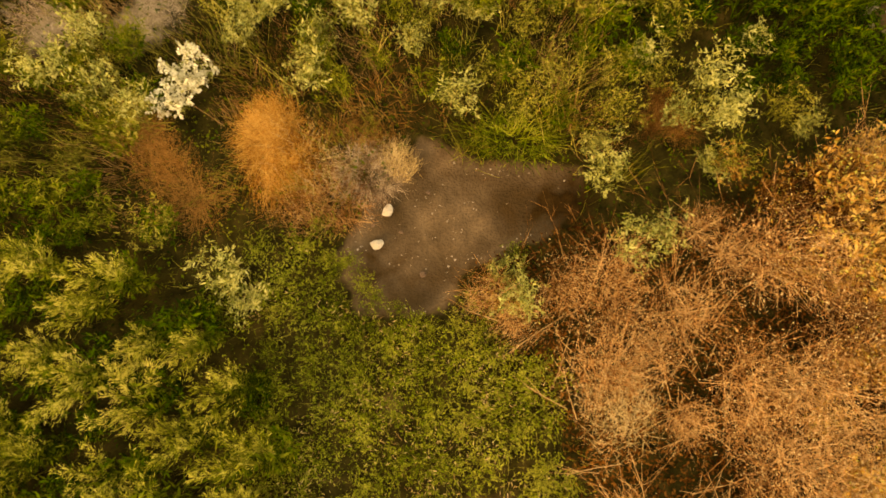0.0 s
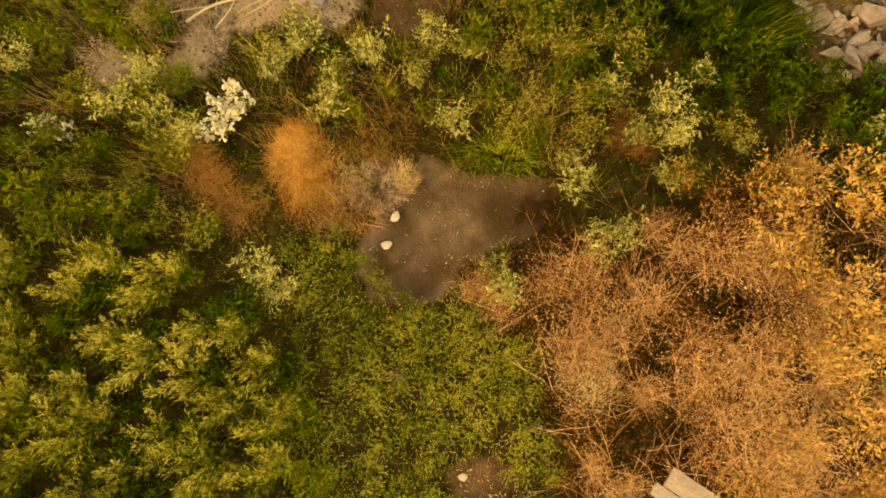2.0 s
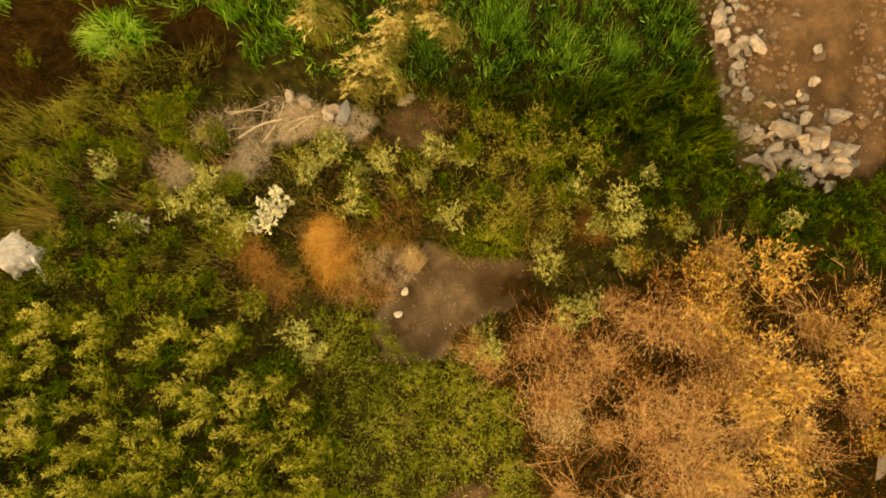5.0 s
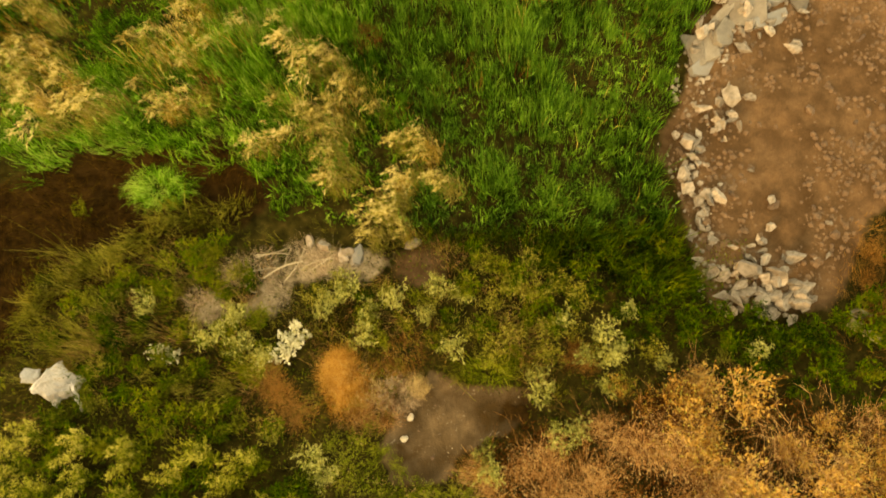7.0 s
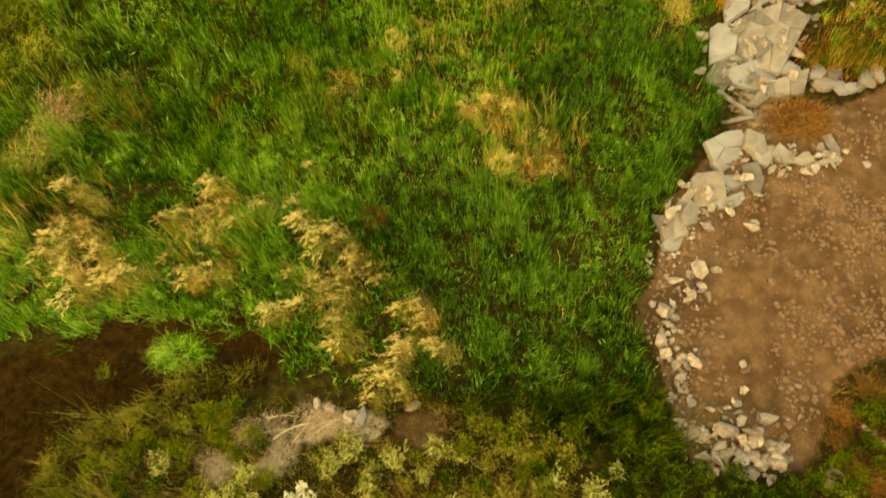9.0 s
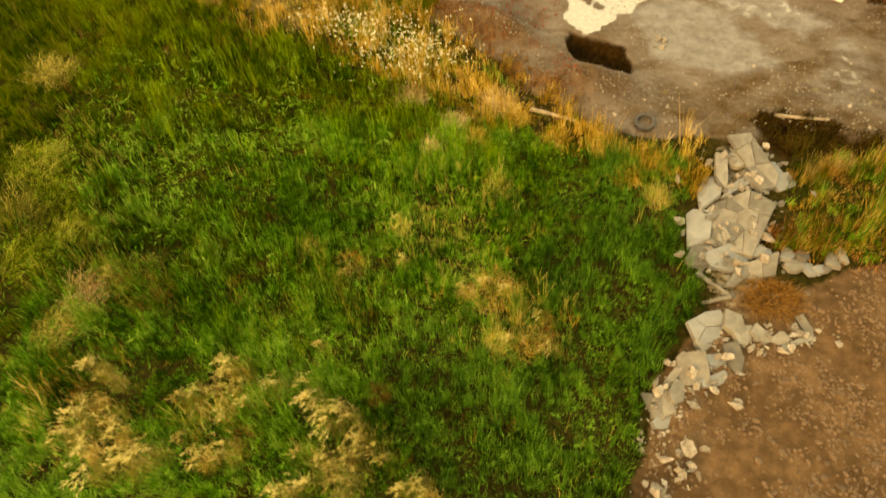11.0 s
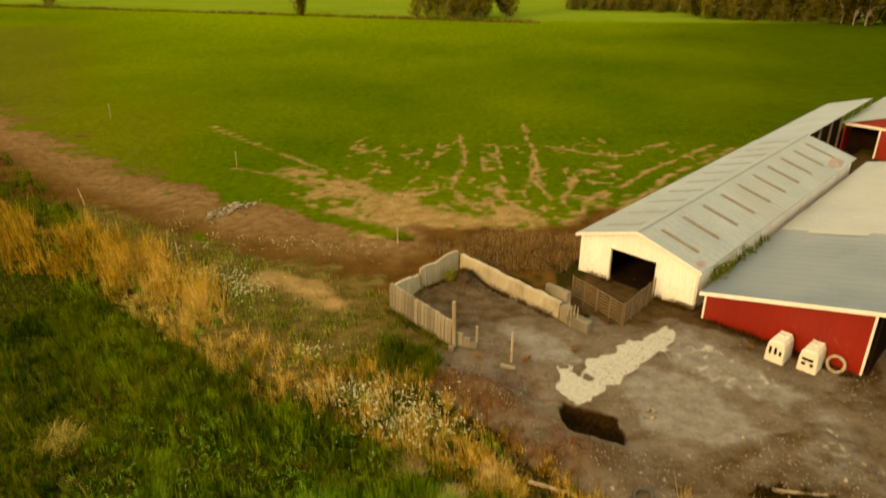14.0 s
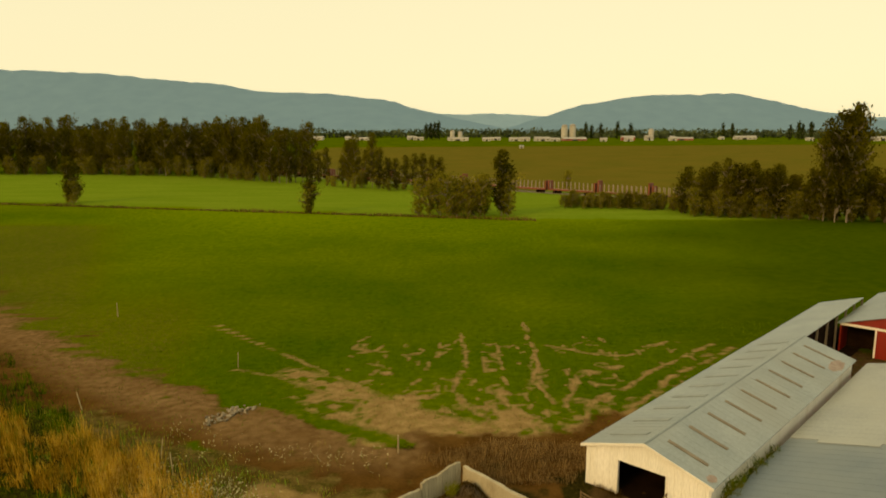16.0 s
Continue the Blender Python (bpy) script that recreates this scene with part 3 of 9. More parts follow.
    hay = ease((y - 163 + 0.24 * np.minimum(x, 15) + 3 * wob) / 4) * ease((325 - y) / 6)
    plough = ease((y - 256 + 0.82 * x) / 8) * ease((x + 95 + (y - 260) * 0.1) / 20) * ease((980 - y + 0.25 * x) / 300)
    dirt = ease(0.5 + inside(DIRT_PATCH, x, y) / 0.3 + wob * 0.8)
    for name, values in (("soil", soil), ("dirt", dirt), ("dust", dust), ("gravel", gravel), ("grey", grey * gravel), ("pale", pale), ("dark", dark), ("road", road), ("tan", tan), ("pasture", pasture), ("hay", hay), ("plough", plough), ("verge", verge), ("sunlit", sunlit), ("worn", worn), ("darker_right", darker_right), ("muck", muck)):
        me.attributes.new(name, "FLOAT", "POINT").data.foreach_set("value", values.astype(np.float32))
    me.polygons.foreach_set("use_smooth", np.ones(len(me.polygons), bool))
    m, nt, bsdf = nodes_of("ground")

    def weight(name, ragged=0.7, fac=None, slope=2.6):
        a = nt.nodes.new("ShaderNodeAttribute")
        a.attribute_name = name
        v = math_node(nt, "MULTIPLY_ADD", fac or mid, ragged)
        v.node.inputs[2].default_value = -ragged / 2
        v = math_node(nt, "MULTIPLY_ADD", math_node(nt, "ADD", a.outputs["Fac"], v), slope, True)
        v.node.inputs[2].default_value = 0.5 - slope / 2
        return math_node(nt, "MULTIPLY", v, math_node(nt, "MULTIPLY", a.outputs["Fac"], 5.0, True))

    def raw(name):
        a = nt.nodes.new("ShaderNodeAttribute")
        a.attribute_name = name
        return a.outputs["Fac"]

    def noise_rgb(nt, scale):
        tc = nt.nodes.new("ShaderNodeTexCoord")
        n = node(nt, "ShaderNodeTexNoise", Scale=scale, Detail=2.0)
        nt.links.new(tc.outputs["Object"], n.inputs["Vector"])
        return n.outputs["Color"]

    fine, mid, broad, huge = noise_tex(nt, 38.0, 4.0), noise_tex(nt, 5.0, 6.0), noise_tex(nt, 0.55, 5.0), noise_tex(nt, 0.035, 5.0)
    patchy, blotch = noise_tex(nt, 1.5, 6.0), noise_tex(nt, 0.9, 8.0, stretch=(1, 1.5, 1))
    streak = noise_tex(nt, 0.12, 4.0, stretch=(0.35, 1.6, 1))
    col = ramp(nt, mid, [(0.3, (0.012, 0.01, 0.003)), (0.55, (0.03, 0.025, 0.007)), (0.75, (0.06, 0.042, 0.013))])
    grass = mixed(nt, 0.5, ramp(nt, mid, [(0.3, (0.0279, 0.0675, 0.0036)), (0.7, (0.0698, 0.115, 0.006))]), ramp(nt, broad, [(0.3, (0.0309, 0.0742, 0.0036)), (0.7, (0.0852, 0.115, 0.0083))]))
    grass = mixed(nt, 0.5, grass, ramp(nt, huge, [(0.35, (0.0211, 0.0742, 0.0024)), (0.65, (0.116, 0.162, 0.0071))]))
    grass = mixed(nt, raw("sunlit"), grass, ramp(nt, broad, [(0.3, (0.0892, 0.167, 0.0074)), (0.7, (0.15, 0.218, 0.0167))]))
    grass = mixed(nt, 0.5, grass, ramp(nt, patchy, [(0.3, (0.5, 0.52, 0.5)), (0.5, (0.9, 0.9, 0.9)), (0.72, (1.5, 1.3, 1.1))]), "MULTIPLY")
    grass = mixed(nt, raw("darker_right"), grass, mixed(nt, 0.5, ramp(nt, mid, [(0.3, (0.016, 0.042, 0.002)), (0.7, (0.045, 0.075, 0.005))]), ramp(nt, broad, [(0.3, (0.02, 0.05, 0.003)), (0.7, (0.05, 0.078, 0.006))])))
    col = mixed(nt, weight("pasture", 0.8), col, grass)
    col = mixed(nt, weight("verge", 0.9), col, mixed(nt, 0.5, ramp(nt, mid, [(0.3, (0.0346, 0.0337, 0.00672)), (0.5, (0.0967, 0.0674, 0.0202)), (0.75, (0.18, 0.124, 0.047))]), ramp(nt, blotch, [(0.35, (0.0346, 0.0449, 0.00672)), (0.5, (0.104, 0.0712, 0.0235)), (0.7, (0.208, 0.143, 0.0605))])))
    hay_col = mixed(nt, 0.5, ramp(nt, streak, [(0.3, (0.0924, 0.176, 0.0179)), (0.7, (0.162, 0.234, 0.0358))]), ramp(nt, broad, [(0.3, (0.098, 0.176, 0.0205)), (0.7, (0.139, 0.22, 0.0307))]))
    col = mixed(nt, weight("hay", 0.4), col, hay_col)
    col = mixed(nt, weight("plough", 0.3), col, mixed(nt, 0.5, ramp(nt, streak, [(0.3, (0.099, 0.0892, 0.0158)), (0.7, (0.144, 0.117, 0.0264))]), ramp(nt, huge, [(0.3, (0.0883, 0.0989, 0.0177)), (0.7, (0.155, 0.112, 0.0264))])))
    col = mixed(nt, weight("tan", 1.1, patchy, 1.15), col, mixed(nt, 0.5, ramp(nt, mid, [(0.3, (0.2, 0.122, 0.051)), (0.7, (0.336, 0.222, 0.105))]), ramp(nt, blotch, [(0.35, (0.176, 0.104, 0.0408)), (0.65, (0.36, 0.237, 0.116))])))
    col = mixed(nt, weight("road", 1.0, patchy, 1.6), col, mixed(nt, 0.5, ramp(nt, mid, [(0.3, (0.0593, 0.0249, 0.00676)), (0.7, (0.119, 0.0557, 0.0172))]), ramp(nt, broad, [(0.35, (0.0488, 0.0207, 0.00573)), (0.65, (0.146, 0.0741, 0.0254))])))
    col = mixed(nt, math_node(nt, "MULTIPLY", raw("worn"), weight("road", 1.0, patchy, 1.6)), col, ramp(nt, patchy, [(0.3, (0.13, 0.072, 0.032)), (0.7, (0.25, 0.15, 0.078))]))
    col = mixed(nt, weight("gravel", 0.6), col, mixed(nt, 0.5, ramp(nt, mid, [(0.3, (0.0963, 0.0715, 0.0491)), (0.7, (0.176, 0.14, 0.11))]), ramp(nt, broad, [(0.35, (0.0751, 0.0524, 0.0347)), (0.65, (0.194, 0.158, 0.126))])))
    col = mixed(nt, ramp(nt, blotch, [(0.5, (0, 0, 0)), (0.66, (0.6, 0.6, 0.6))]), col, mixed(nt, weight("gravel", 0.6), col, (0.085, 0.052, 0.026)))
    col = mixed(nt, weight("grey", 1.4, blotch, 1.25), col, mixed(nt, 0.5, ramp(nt, mid, [(0.3, (0.141, 0.129, 0.113)), (0.7, (0.233, 0.216, 0.194))]), ramp(nt, patchy, [(0.35, (0.125, 0.107, 0.0865)), (0.65, (0.25, 0.238, 0.219))])))
    col = mixed(nt, weight("muck", 0.9, blotch, 2.0), col, mixed(nt, 0.5, ramp(nt, mid, [(0.3, (0.036, 0.02, 0.00825)), (0.7, (0.104, 0.0616, 0.0285))]), ramp(nt, patchy, [(0.35, (0.04, 0.0231, 0.00975)), (0.65, (0.112, 0.0678, 0.0323))])))
    col = mixed(nt, weight("pale", 0.9, patchy, 2.8), col, ramp(nt, mid, [(0.3, (0.327, 0.327, 0.288)), (0.7, (0.447, 0.447, 0.404))]))
    col = mixed(nt, weight("soil", 0.5), col, mixed(nt, 0.5, ramp(nt, mid, [(0.3, (0.0685, 0.0386, 0.0195)), (0.7, (0.145, 0.0827, 0.0443))]), ramp(nt, broad, [(0.35, (0.0762, 0.042, 0.0208)), (0.65, (0.167, 0.0966, 0.052))])))
    col = mixed(nt, weight("dirt", 0.3), col, mixed(nt, 0.5, ramp(nt, mid, [(0.3, (0.0572, 0.037, 0.0185)), (0.7, (0.123, 0.0845, 0.0475))]), ramp(nt, patchy, [(0.35, (0.0528, 0.0334, 0.0167)), (0.65, (0.163, 0.115, 0.0695))])))
    # clod relief put into the soil colour: lighter tops, darker gaps between
    lump = node(nt, "ShaderNodeTexVoronoi", Scale=3.2, Randomness=1.0)
    place = nt.nodes.new("ShaderNodeTexCoord")
    swirl = mixed(nt, 0.3, place.outputs["Object"], noise_rgb(nt, 6.0))
    nt.links.new(swirl, lump.inputs["Vector"])
    col = mixed(nt, math_node(nt, "MULTIPLY", weight("soil", 0.5), 0.7), col, mixed(nt, 1.0, col, ramp(nt, lump.outputs["Distance"], [(0.1, (1.3, 1.27, 1.25)), (0.45, (0.95, 0.95, 0.95)), (0.75, (0.6, 0.58, 0.55))]), "MULTIPLY"))
    col = mixed(nt, weight("dust", 0.8), col, ramp(nt, mid, [(0.3, (0.238, 0.172, 0.105)), (0.7, (0.392, 0.304, 0.201))]))
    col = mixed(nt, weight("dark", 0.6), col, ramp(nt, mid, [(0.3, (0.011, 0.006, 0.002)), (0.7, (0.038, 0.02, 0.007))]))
    col = mixed(nt, 0.55, col, ramp(nt, fine, [(0.3, (0.55, 0.55, 0.55)), (0.7, (1.15, 1.15, 1.15))]), "MULTIPLY")
    nt.links.new(col, bsdf.inputs["Base Color"])
    bsdf.inputs["Roughness"].default_value = 0.95
    bsdf.inputs["Specular IOR Level"].default_value = 0.0
    bump(nt, bsdf, math_node(nt, "ADD", fine, mid), 0.6, 0.04)
    tagged(part("ground", me, m), "flat farm ground of grass, bare soil and gravel reaching the horizon", "ground", kind="structure")


build_ground()

# ---- barns, in their own frame: x to the far end, y to the left eave ----
BARN = Matrix(((0.68, -0.733, 0, 13.35), (0.733, 0.68, 0, 33.8), (0, 0, 1, 0), (0, 0, 0, 1)))


def slope_sheet(bm, a, b, c, d, thick=0.04):
    """A roof sheet over four corners, with a thickness."""
    top = [bm.verts.new(p) for p in (a, b, c, d)]
    low = [bm.verts.new((p[0], p[1], p[2] - thick)) for p in (a, b, c, d)]
    bm.faces.new(top)
    bm.faces.new(low[::-1])
    for i in range(4):
        j = (i + 1) % 4
        bm.faces.new((top[j], top[i], low[i], low[j]))
    bmesh.ops.recalc_face_normals(bm, faces=bm.faces)


def roof_seams(parent, a, b, c, d, step, material):
    """Standing ribs that run down a roof face from its upper edge a-b to its lower edge d-c."""
    a, b, c, d = (Vector(p) for p in (a, b, c, d))
    count = max(1, int((b - a).length / step))
    bm = bmesh.new()
    for i in range(1, count):
        rod(bm, a.lerp(b, i / count) + Vector((0, 0, 0.003)), d.lerp(c, i / count) + Vector((0, 0, 0.003)), 0.006, 0.006, 4)
    part("roof_rib", bm, material, parent)


def white_barn():
    barn = thing("long_barn")
    barn.matrix_basis = BARN
    W, L, E, R, P = 7.2, 27.0, 2.4, 3.5, 0.25
    dy0, dy1, dh = 2.35, 5.15, 2.05
    end = bmesh.new()
    prism(end, [(0.0, 0.0), (dy0, 0.0), (dy0, dh), (dy1, dh), (dy1, 0.0), (W, 0.0), (W, E), (W / 2, R), (0, E)], -0.06, 0.06)
    bmesh.ops.rotate(end, verts=end.verts, matrix=Matrix.Rotation(radians(90), 3, "Z"))
    bmesh.ops.scale(end, verts=end.verts, vec=(1, 1, 1))
    front = part("front_wall", end, WHITE_BOARD, barn, "cream white boarded gable wall with a wide doorway")
    for y in np.arange(0.22, W, 0.42):
        if dy0 - 0.05 < y < dy1 + 0.05:
            continue
        bm = bmesh.new()
        box(bm, -0.085, -0.06, y - 0.02, y + 0.02, 0.03, E + (R - E) * (1 - abs(y - W / 2) / (W / 2)) - 0.08)
        part("batten", bm, WHITE_BOARD, front)
    for y in (0.0, W):
        bm = bmesh.new()
        box(bm, 0.06, L, y - 0.05, y + 0.05, 0, E - 0.04)
        part("side_wall", bm, WHITE_BOARD, barn)
    bm = bmesh.new()
    prism(bm, [(0, 0), (W, 0), (W, E), (W / 2, R), (0, E)], -0.05, 0.05)
    bmesh.ops.rotate(bm, verts=bm.verts, matrix=Matrix.Rotation(radians(90), 3, "Z"))
    bmesh.ops.translate(bm, verts=bm.verts, vec=(L, 0, 0))
    part("rear_wall", bm, WHITE_BOARD, barn)
    sl = (R - E) / (W / 2)
    for side in (0, 1):
        y_e = -0.28 if side == 0 else W + 0.28
        z_e = E - 0.28 * sl + 0.06
        a, b = (-P, W / 2, R + 0.06), (L + P, W / 2, R + 0.06)
        d, c = (-P, y_e, z_e), (L + P, y_e, z_e)
        bm = bmesh.new()
        slope_sheet(bm, a, b, c, d)
        slope = part("roof_slope", bm, ROOF_PALE, barn, "pale grey metal roof slope")
        roof_seams(slope, a, b, c, d, 0.6, ROOF_PALE)
        for i in range(10):
            x0 = 1.3 + i * 2.62
            t0, t1, wide = 0.16, 0.74, 0.26 if side == 0 else 0.5
            q = lambda x, t: (x, W / 2 + (y_e - W / 2) * t, R + 0.06 + (z_e - R - 0.06) * t + 0.045)
            bm = bmesh.new()
            slope_sheet(bm, q(x0, t0), q(x0 + wide, t0), q(x0 + wide, t1), q(x0, t1), 0.035)
            part("roof_strip", bm, SKYLIGHT if side == 0 else SKYLIGHT_PALE, slope, "narrow dull strip in the roof")
    bm = bmesh.new()
    rod(bm, (-P, W / 2, R + 0.07), (L + P, W / 2, R + 0.07), 0.07, 0.07, 6)
    part("ridge_cap", bm, ROOF_PALE, barn)
    for side, ya, yb in ((0, -0.28, W / 2), (1, W / 2, W + 0.28)):
        za = E - 0.28 * sl if side == 0 else R
        zb = R if side == 0 else E - 0.28 * sl
        bm = bmesh.new()
        slope_sheet(bm, (-P - 0.03, ya, za + 0.09), (-P, ya, za + 0.09), (-P, yb, zb + 0.09), (-P - 0.03, yb, zb + 0.09), 0.17)
        part("barge_board", bm, WHITE_TRIM, barn)
    # a rust bloom on the roof's front corner and far eave
    for x0, x1, t0, t1 in ((0.1, 0.9, 0.82, 0.97), (22.5, 25.8, 0.7, 0.97)):
        bm = bmesh.new()
        q = lambda x, t: (x, W / 2 + (-0.28 - W / 2) * t, R + 0.06 + (E - 0.28 * sl - R) * t + 0.012)
        ring = [bm.verts.new(q(x0 + (x1 - x0) * (0.5 + 0.5 * math.cos(k * math.tau / 22) * RNG.uniform(0.75, 1.0)), t0 + (t1 - t0) * (0.5 + 0.5 * math.sin(k * math.tau / 22) * RNG.uniform(0.75, 1.0)))) for k in range(22)]
        bm.faces.new(ring)
        part("rust_bloom", bm, RUSTY, barn, "rusty stain on the roof")
    for y in (dy0 - 0.06, dy1 + 0.06):
        bm = bmesh.new()
        box(bm, -0.09, 0.09, y - 0.06, y + 0.06, 0, dh + 0.05)
        part("door_jamb", bm, WHITE_TRIM, front)
    # floor and an added partition, blackened for the shade inside the barn
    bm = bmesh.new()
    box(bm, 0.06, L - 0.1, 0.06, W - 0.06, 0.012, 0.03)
    part("barn_floor", bm, DARK_INSIDE, barn, "barn floor blackened for the shade inside")
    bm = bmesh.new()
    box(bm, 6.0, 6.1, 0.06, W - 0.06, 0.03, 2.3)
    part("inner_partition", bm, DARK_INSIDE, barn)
    bm = bmesh.new()
    box(bm, -0.12, 0.4, -0.1, 0.9, 0, 0.28, bevel=0.03)
    part("footing", bm, OLD_WALL, barn, "worn concrete footing under the corner")
    tagged(barn, "long cream-white metal barn with a pale roof and open doorway", "barn")


def lean_to():
    shed = thing("rear_shed")
    shed.matrix_basis = BARN
    x0, x1 = 27.35, 46.0
    bm = bmesh.new()
    slope_sheet(bm, (x0, 3.5, 3.5), (x1, 3.5, 3.5), (x1, 7.5, 2.3), (x0, 7.5, 2.3))
    part("roof_slope", bm, ROOF_PALE, shed, "pale grey metal roof slope")
    bm = bmesh.new()
    box(bm, x0, x1, 7.15, 7.25, 0, 2.3)
    part("back_wall", bm, WHITE_BOARD, shed)
    # a near-black sheet before the back wall, for the shade under the roof
    bm = bmesh.new()
    box(bm, x0, x1, 7.0, 7.1, 0, 2.2)
    part("inner_wall", bm, DARK_INSIDE, shed)
    for x in np.arange(x0 + 0.3, x1, 3.0):
        bm = bmesh.new()
        box(bm, x - 0.08, x + 0.08, 3.5, 3.66, 0, 3.4)
        part("post", bm, SKYLIGHT, shed)
    # near-black floor, end and screen added to make the open shed dark
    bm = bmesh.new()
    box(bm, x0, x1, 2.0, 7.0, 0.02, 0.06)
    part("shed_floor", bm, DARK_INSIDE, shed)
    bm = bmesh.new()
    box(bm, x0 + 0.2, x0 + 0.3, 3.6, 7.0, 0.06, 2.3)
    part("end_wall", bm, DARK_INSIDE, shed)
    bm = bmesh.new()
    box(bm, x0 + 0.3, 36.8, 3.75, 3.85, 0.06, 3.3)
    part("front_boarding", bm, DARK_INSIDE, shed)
    tagged(shed, "open-fronted shed with a pale grey metal roof", "shed")


def red_barn():
    barn = thing("red_barn")
    barn.matrix_basis = BARN
    x0, x1, ya, yb, yr = -0.45, 29.4, -0.8, -8.35, -15.0
    za, k = 1.58, 0.235
    h = lambda y: za + (ya - y) * k
    bm = bmesh.new()
    prism(bm, [(ya, 0), (yb, 0), (yb, h(yb)), (ya, h(ya))], -0.05, 0.05)
    bmesh.ops.rotate(bm, verts=bm.verts, matrix=Matrix.Rotation(radians(90), 3, "Z"))
    bmesh.ops.translate(bm, verts=bm.verts, vec=(x0, 0, 0))
    front = part("front_wall", bm, RED_METAL, barn, "deep red metal wall with pale scratches")
    for _ in range(44):
        y, z, s = RNG.uniform(-8.1, -4.6), RNG.uniform(0.1, 1.3), RNG.uniform(0.04, 0.16)
        bm = bmesh.new()
        box(bm, x0 - 0.054, x0 - 0.049, y - 0.005, y + 0.005, z, z + s)
        part("scratch", bm, RUSTY, front)
    for y in np.arange(ya - 0.25, yb, -0.3):
        bm = bmesh.new()
        box(bm, x0 - 0.058, x0 - 0.05, y - 0.01, y + 0.01, 0.02, h(y) - 0.12)
        part("wall_rib", bm, RED_METAL, front)
    for y in (ya + 0.02, yb - 0.05):
        bm = bmesh.new()
        box(bm, x0 - 0.08, x0 + 0.08, y - 0.05, y + 0.05, 0, h(y) - 0.02)
        part("corner_trim", bm, WHITE_TRIM, front, "white corner trim")
    bm = bmesh.new()
    box(bm, x0 + 0.1, x1, ya - 0.05, ya + 0.05, 0, za - 0.03)
    part("side_wall", bm, RED_METAL, barn)
    # near-black walls added for the shade in the open bay
    bm = bmesh.new()
    box(bm, x0 + 0.1, x1, yb - 0.3, yb - 0.2, 0, h(yb) - 0.1)
    part("inner_wall", bm, DARK_INSIDE, barn)
    bm = bmesh.new()
    box(bm, x0 + 6, x0 + 6.1, yr, yb - 0.35, 0, h(yb))
    part("bay_wall", bm, DARK_INSIDE, barn)
    bm = bmesh.new()
    box(bm, x1 - 0.1, x1, yr, ya, 0, za)
    part("rear_wall", bm, RED_METAL, barn)
    xm = 10.6
    for xa, xb, mat, lift, label in ((x0 - 0.3, xm, ROOF_BLUE, 0.0, "weathered blue-grey metal roof sheets"), (xm, x1 + 0.2, ROOF_NEW, 0.03, "pale newer metal roof sheets")):
        a, b = (xa, ya + 0.25, h(ya + 0.25) + 0.06 + lift), (xb, ya + 0.25, h(ya + 0.25) + 0.06 + lift)
        d, c = (xa, yr, h(yr) + 0.06 + lift), (xb, yr, h(yr) + 0.06 + lift)
        bm = bmesh.new()
        slope_sheet(bm, a, b, c, d)
        slope = part("roof_slope", bm, mat, barn, label)
        roof_seams(slope, a, b, c, d, 0.75, mat)
    for y0, y1, ex in ((-2.2, -5.4, 0.55),):
        bm = bmesh.new()
        slope_sheet(bm, (xm - ex, y0, h(y0) + 0.1), (xm, y0, h(y0) + 0.1), (xm, y1, h(y1) + 0.1), (xm - ex, y1, h(y1) + 0.1), 0.02)
        part("roof_patch", bm, ROOF_NEW, barn, "lapped pale roof sheet")
    bm = bmesh.new()
    slope_sheet(bm, (x0 - 0.34, ya + 0.27, h(ya + 0.27) + 0.08), (x0 - 0.3, ya + 0.27, h(ya + 0.27) + 0.08), (x0 - 0.3, yr, h(yr) + 0.08), (x0 - 0.34, yr, h(yr) + 0.08), 0.2)
    part("barge_board", bm, WHITE_TRIM, barn, "white fascia board")
    bm = bmesh.new()
    rod(bm, (19.3, -0.9, 1.66), (19.3, -7, 3.1), 0.02, 0.02, 5)
    part("roof_lap", bm, ROOF_BLUE, barn)
    for y in (-11.5, -14.6):
        bm = bmesh.new()
        box(bm, x0, x0 + 0.16, y - 0.08, y + 0.08, 0, h(y))
        part("post", bm, OLD_WOOD, barn)
    tagged(barn, "deep red metal barn with white trim and a low grey roof", "barn")


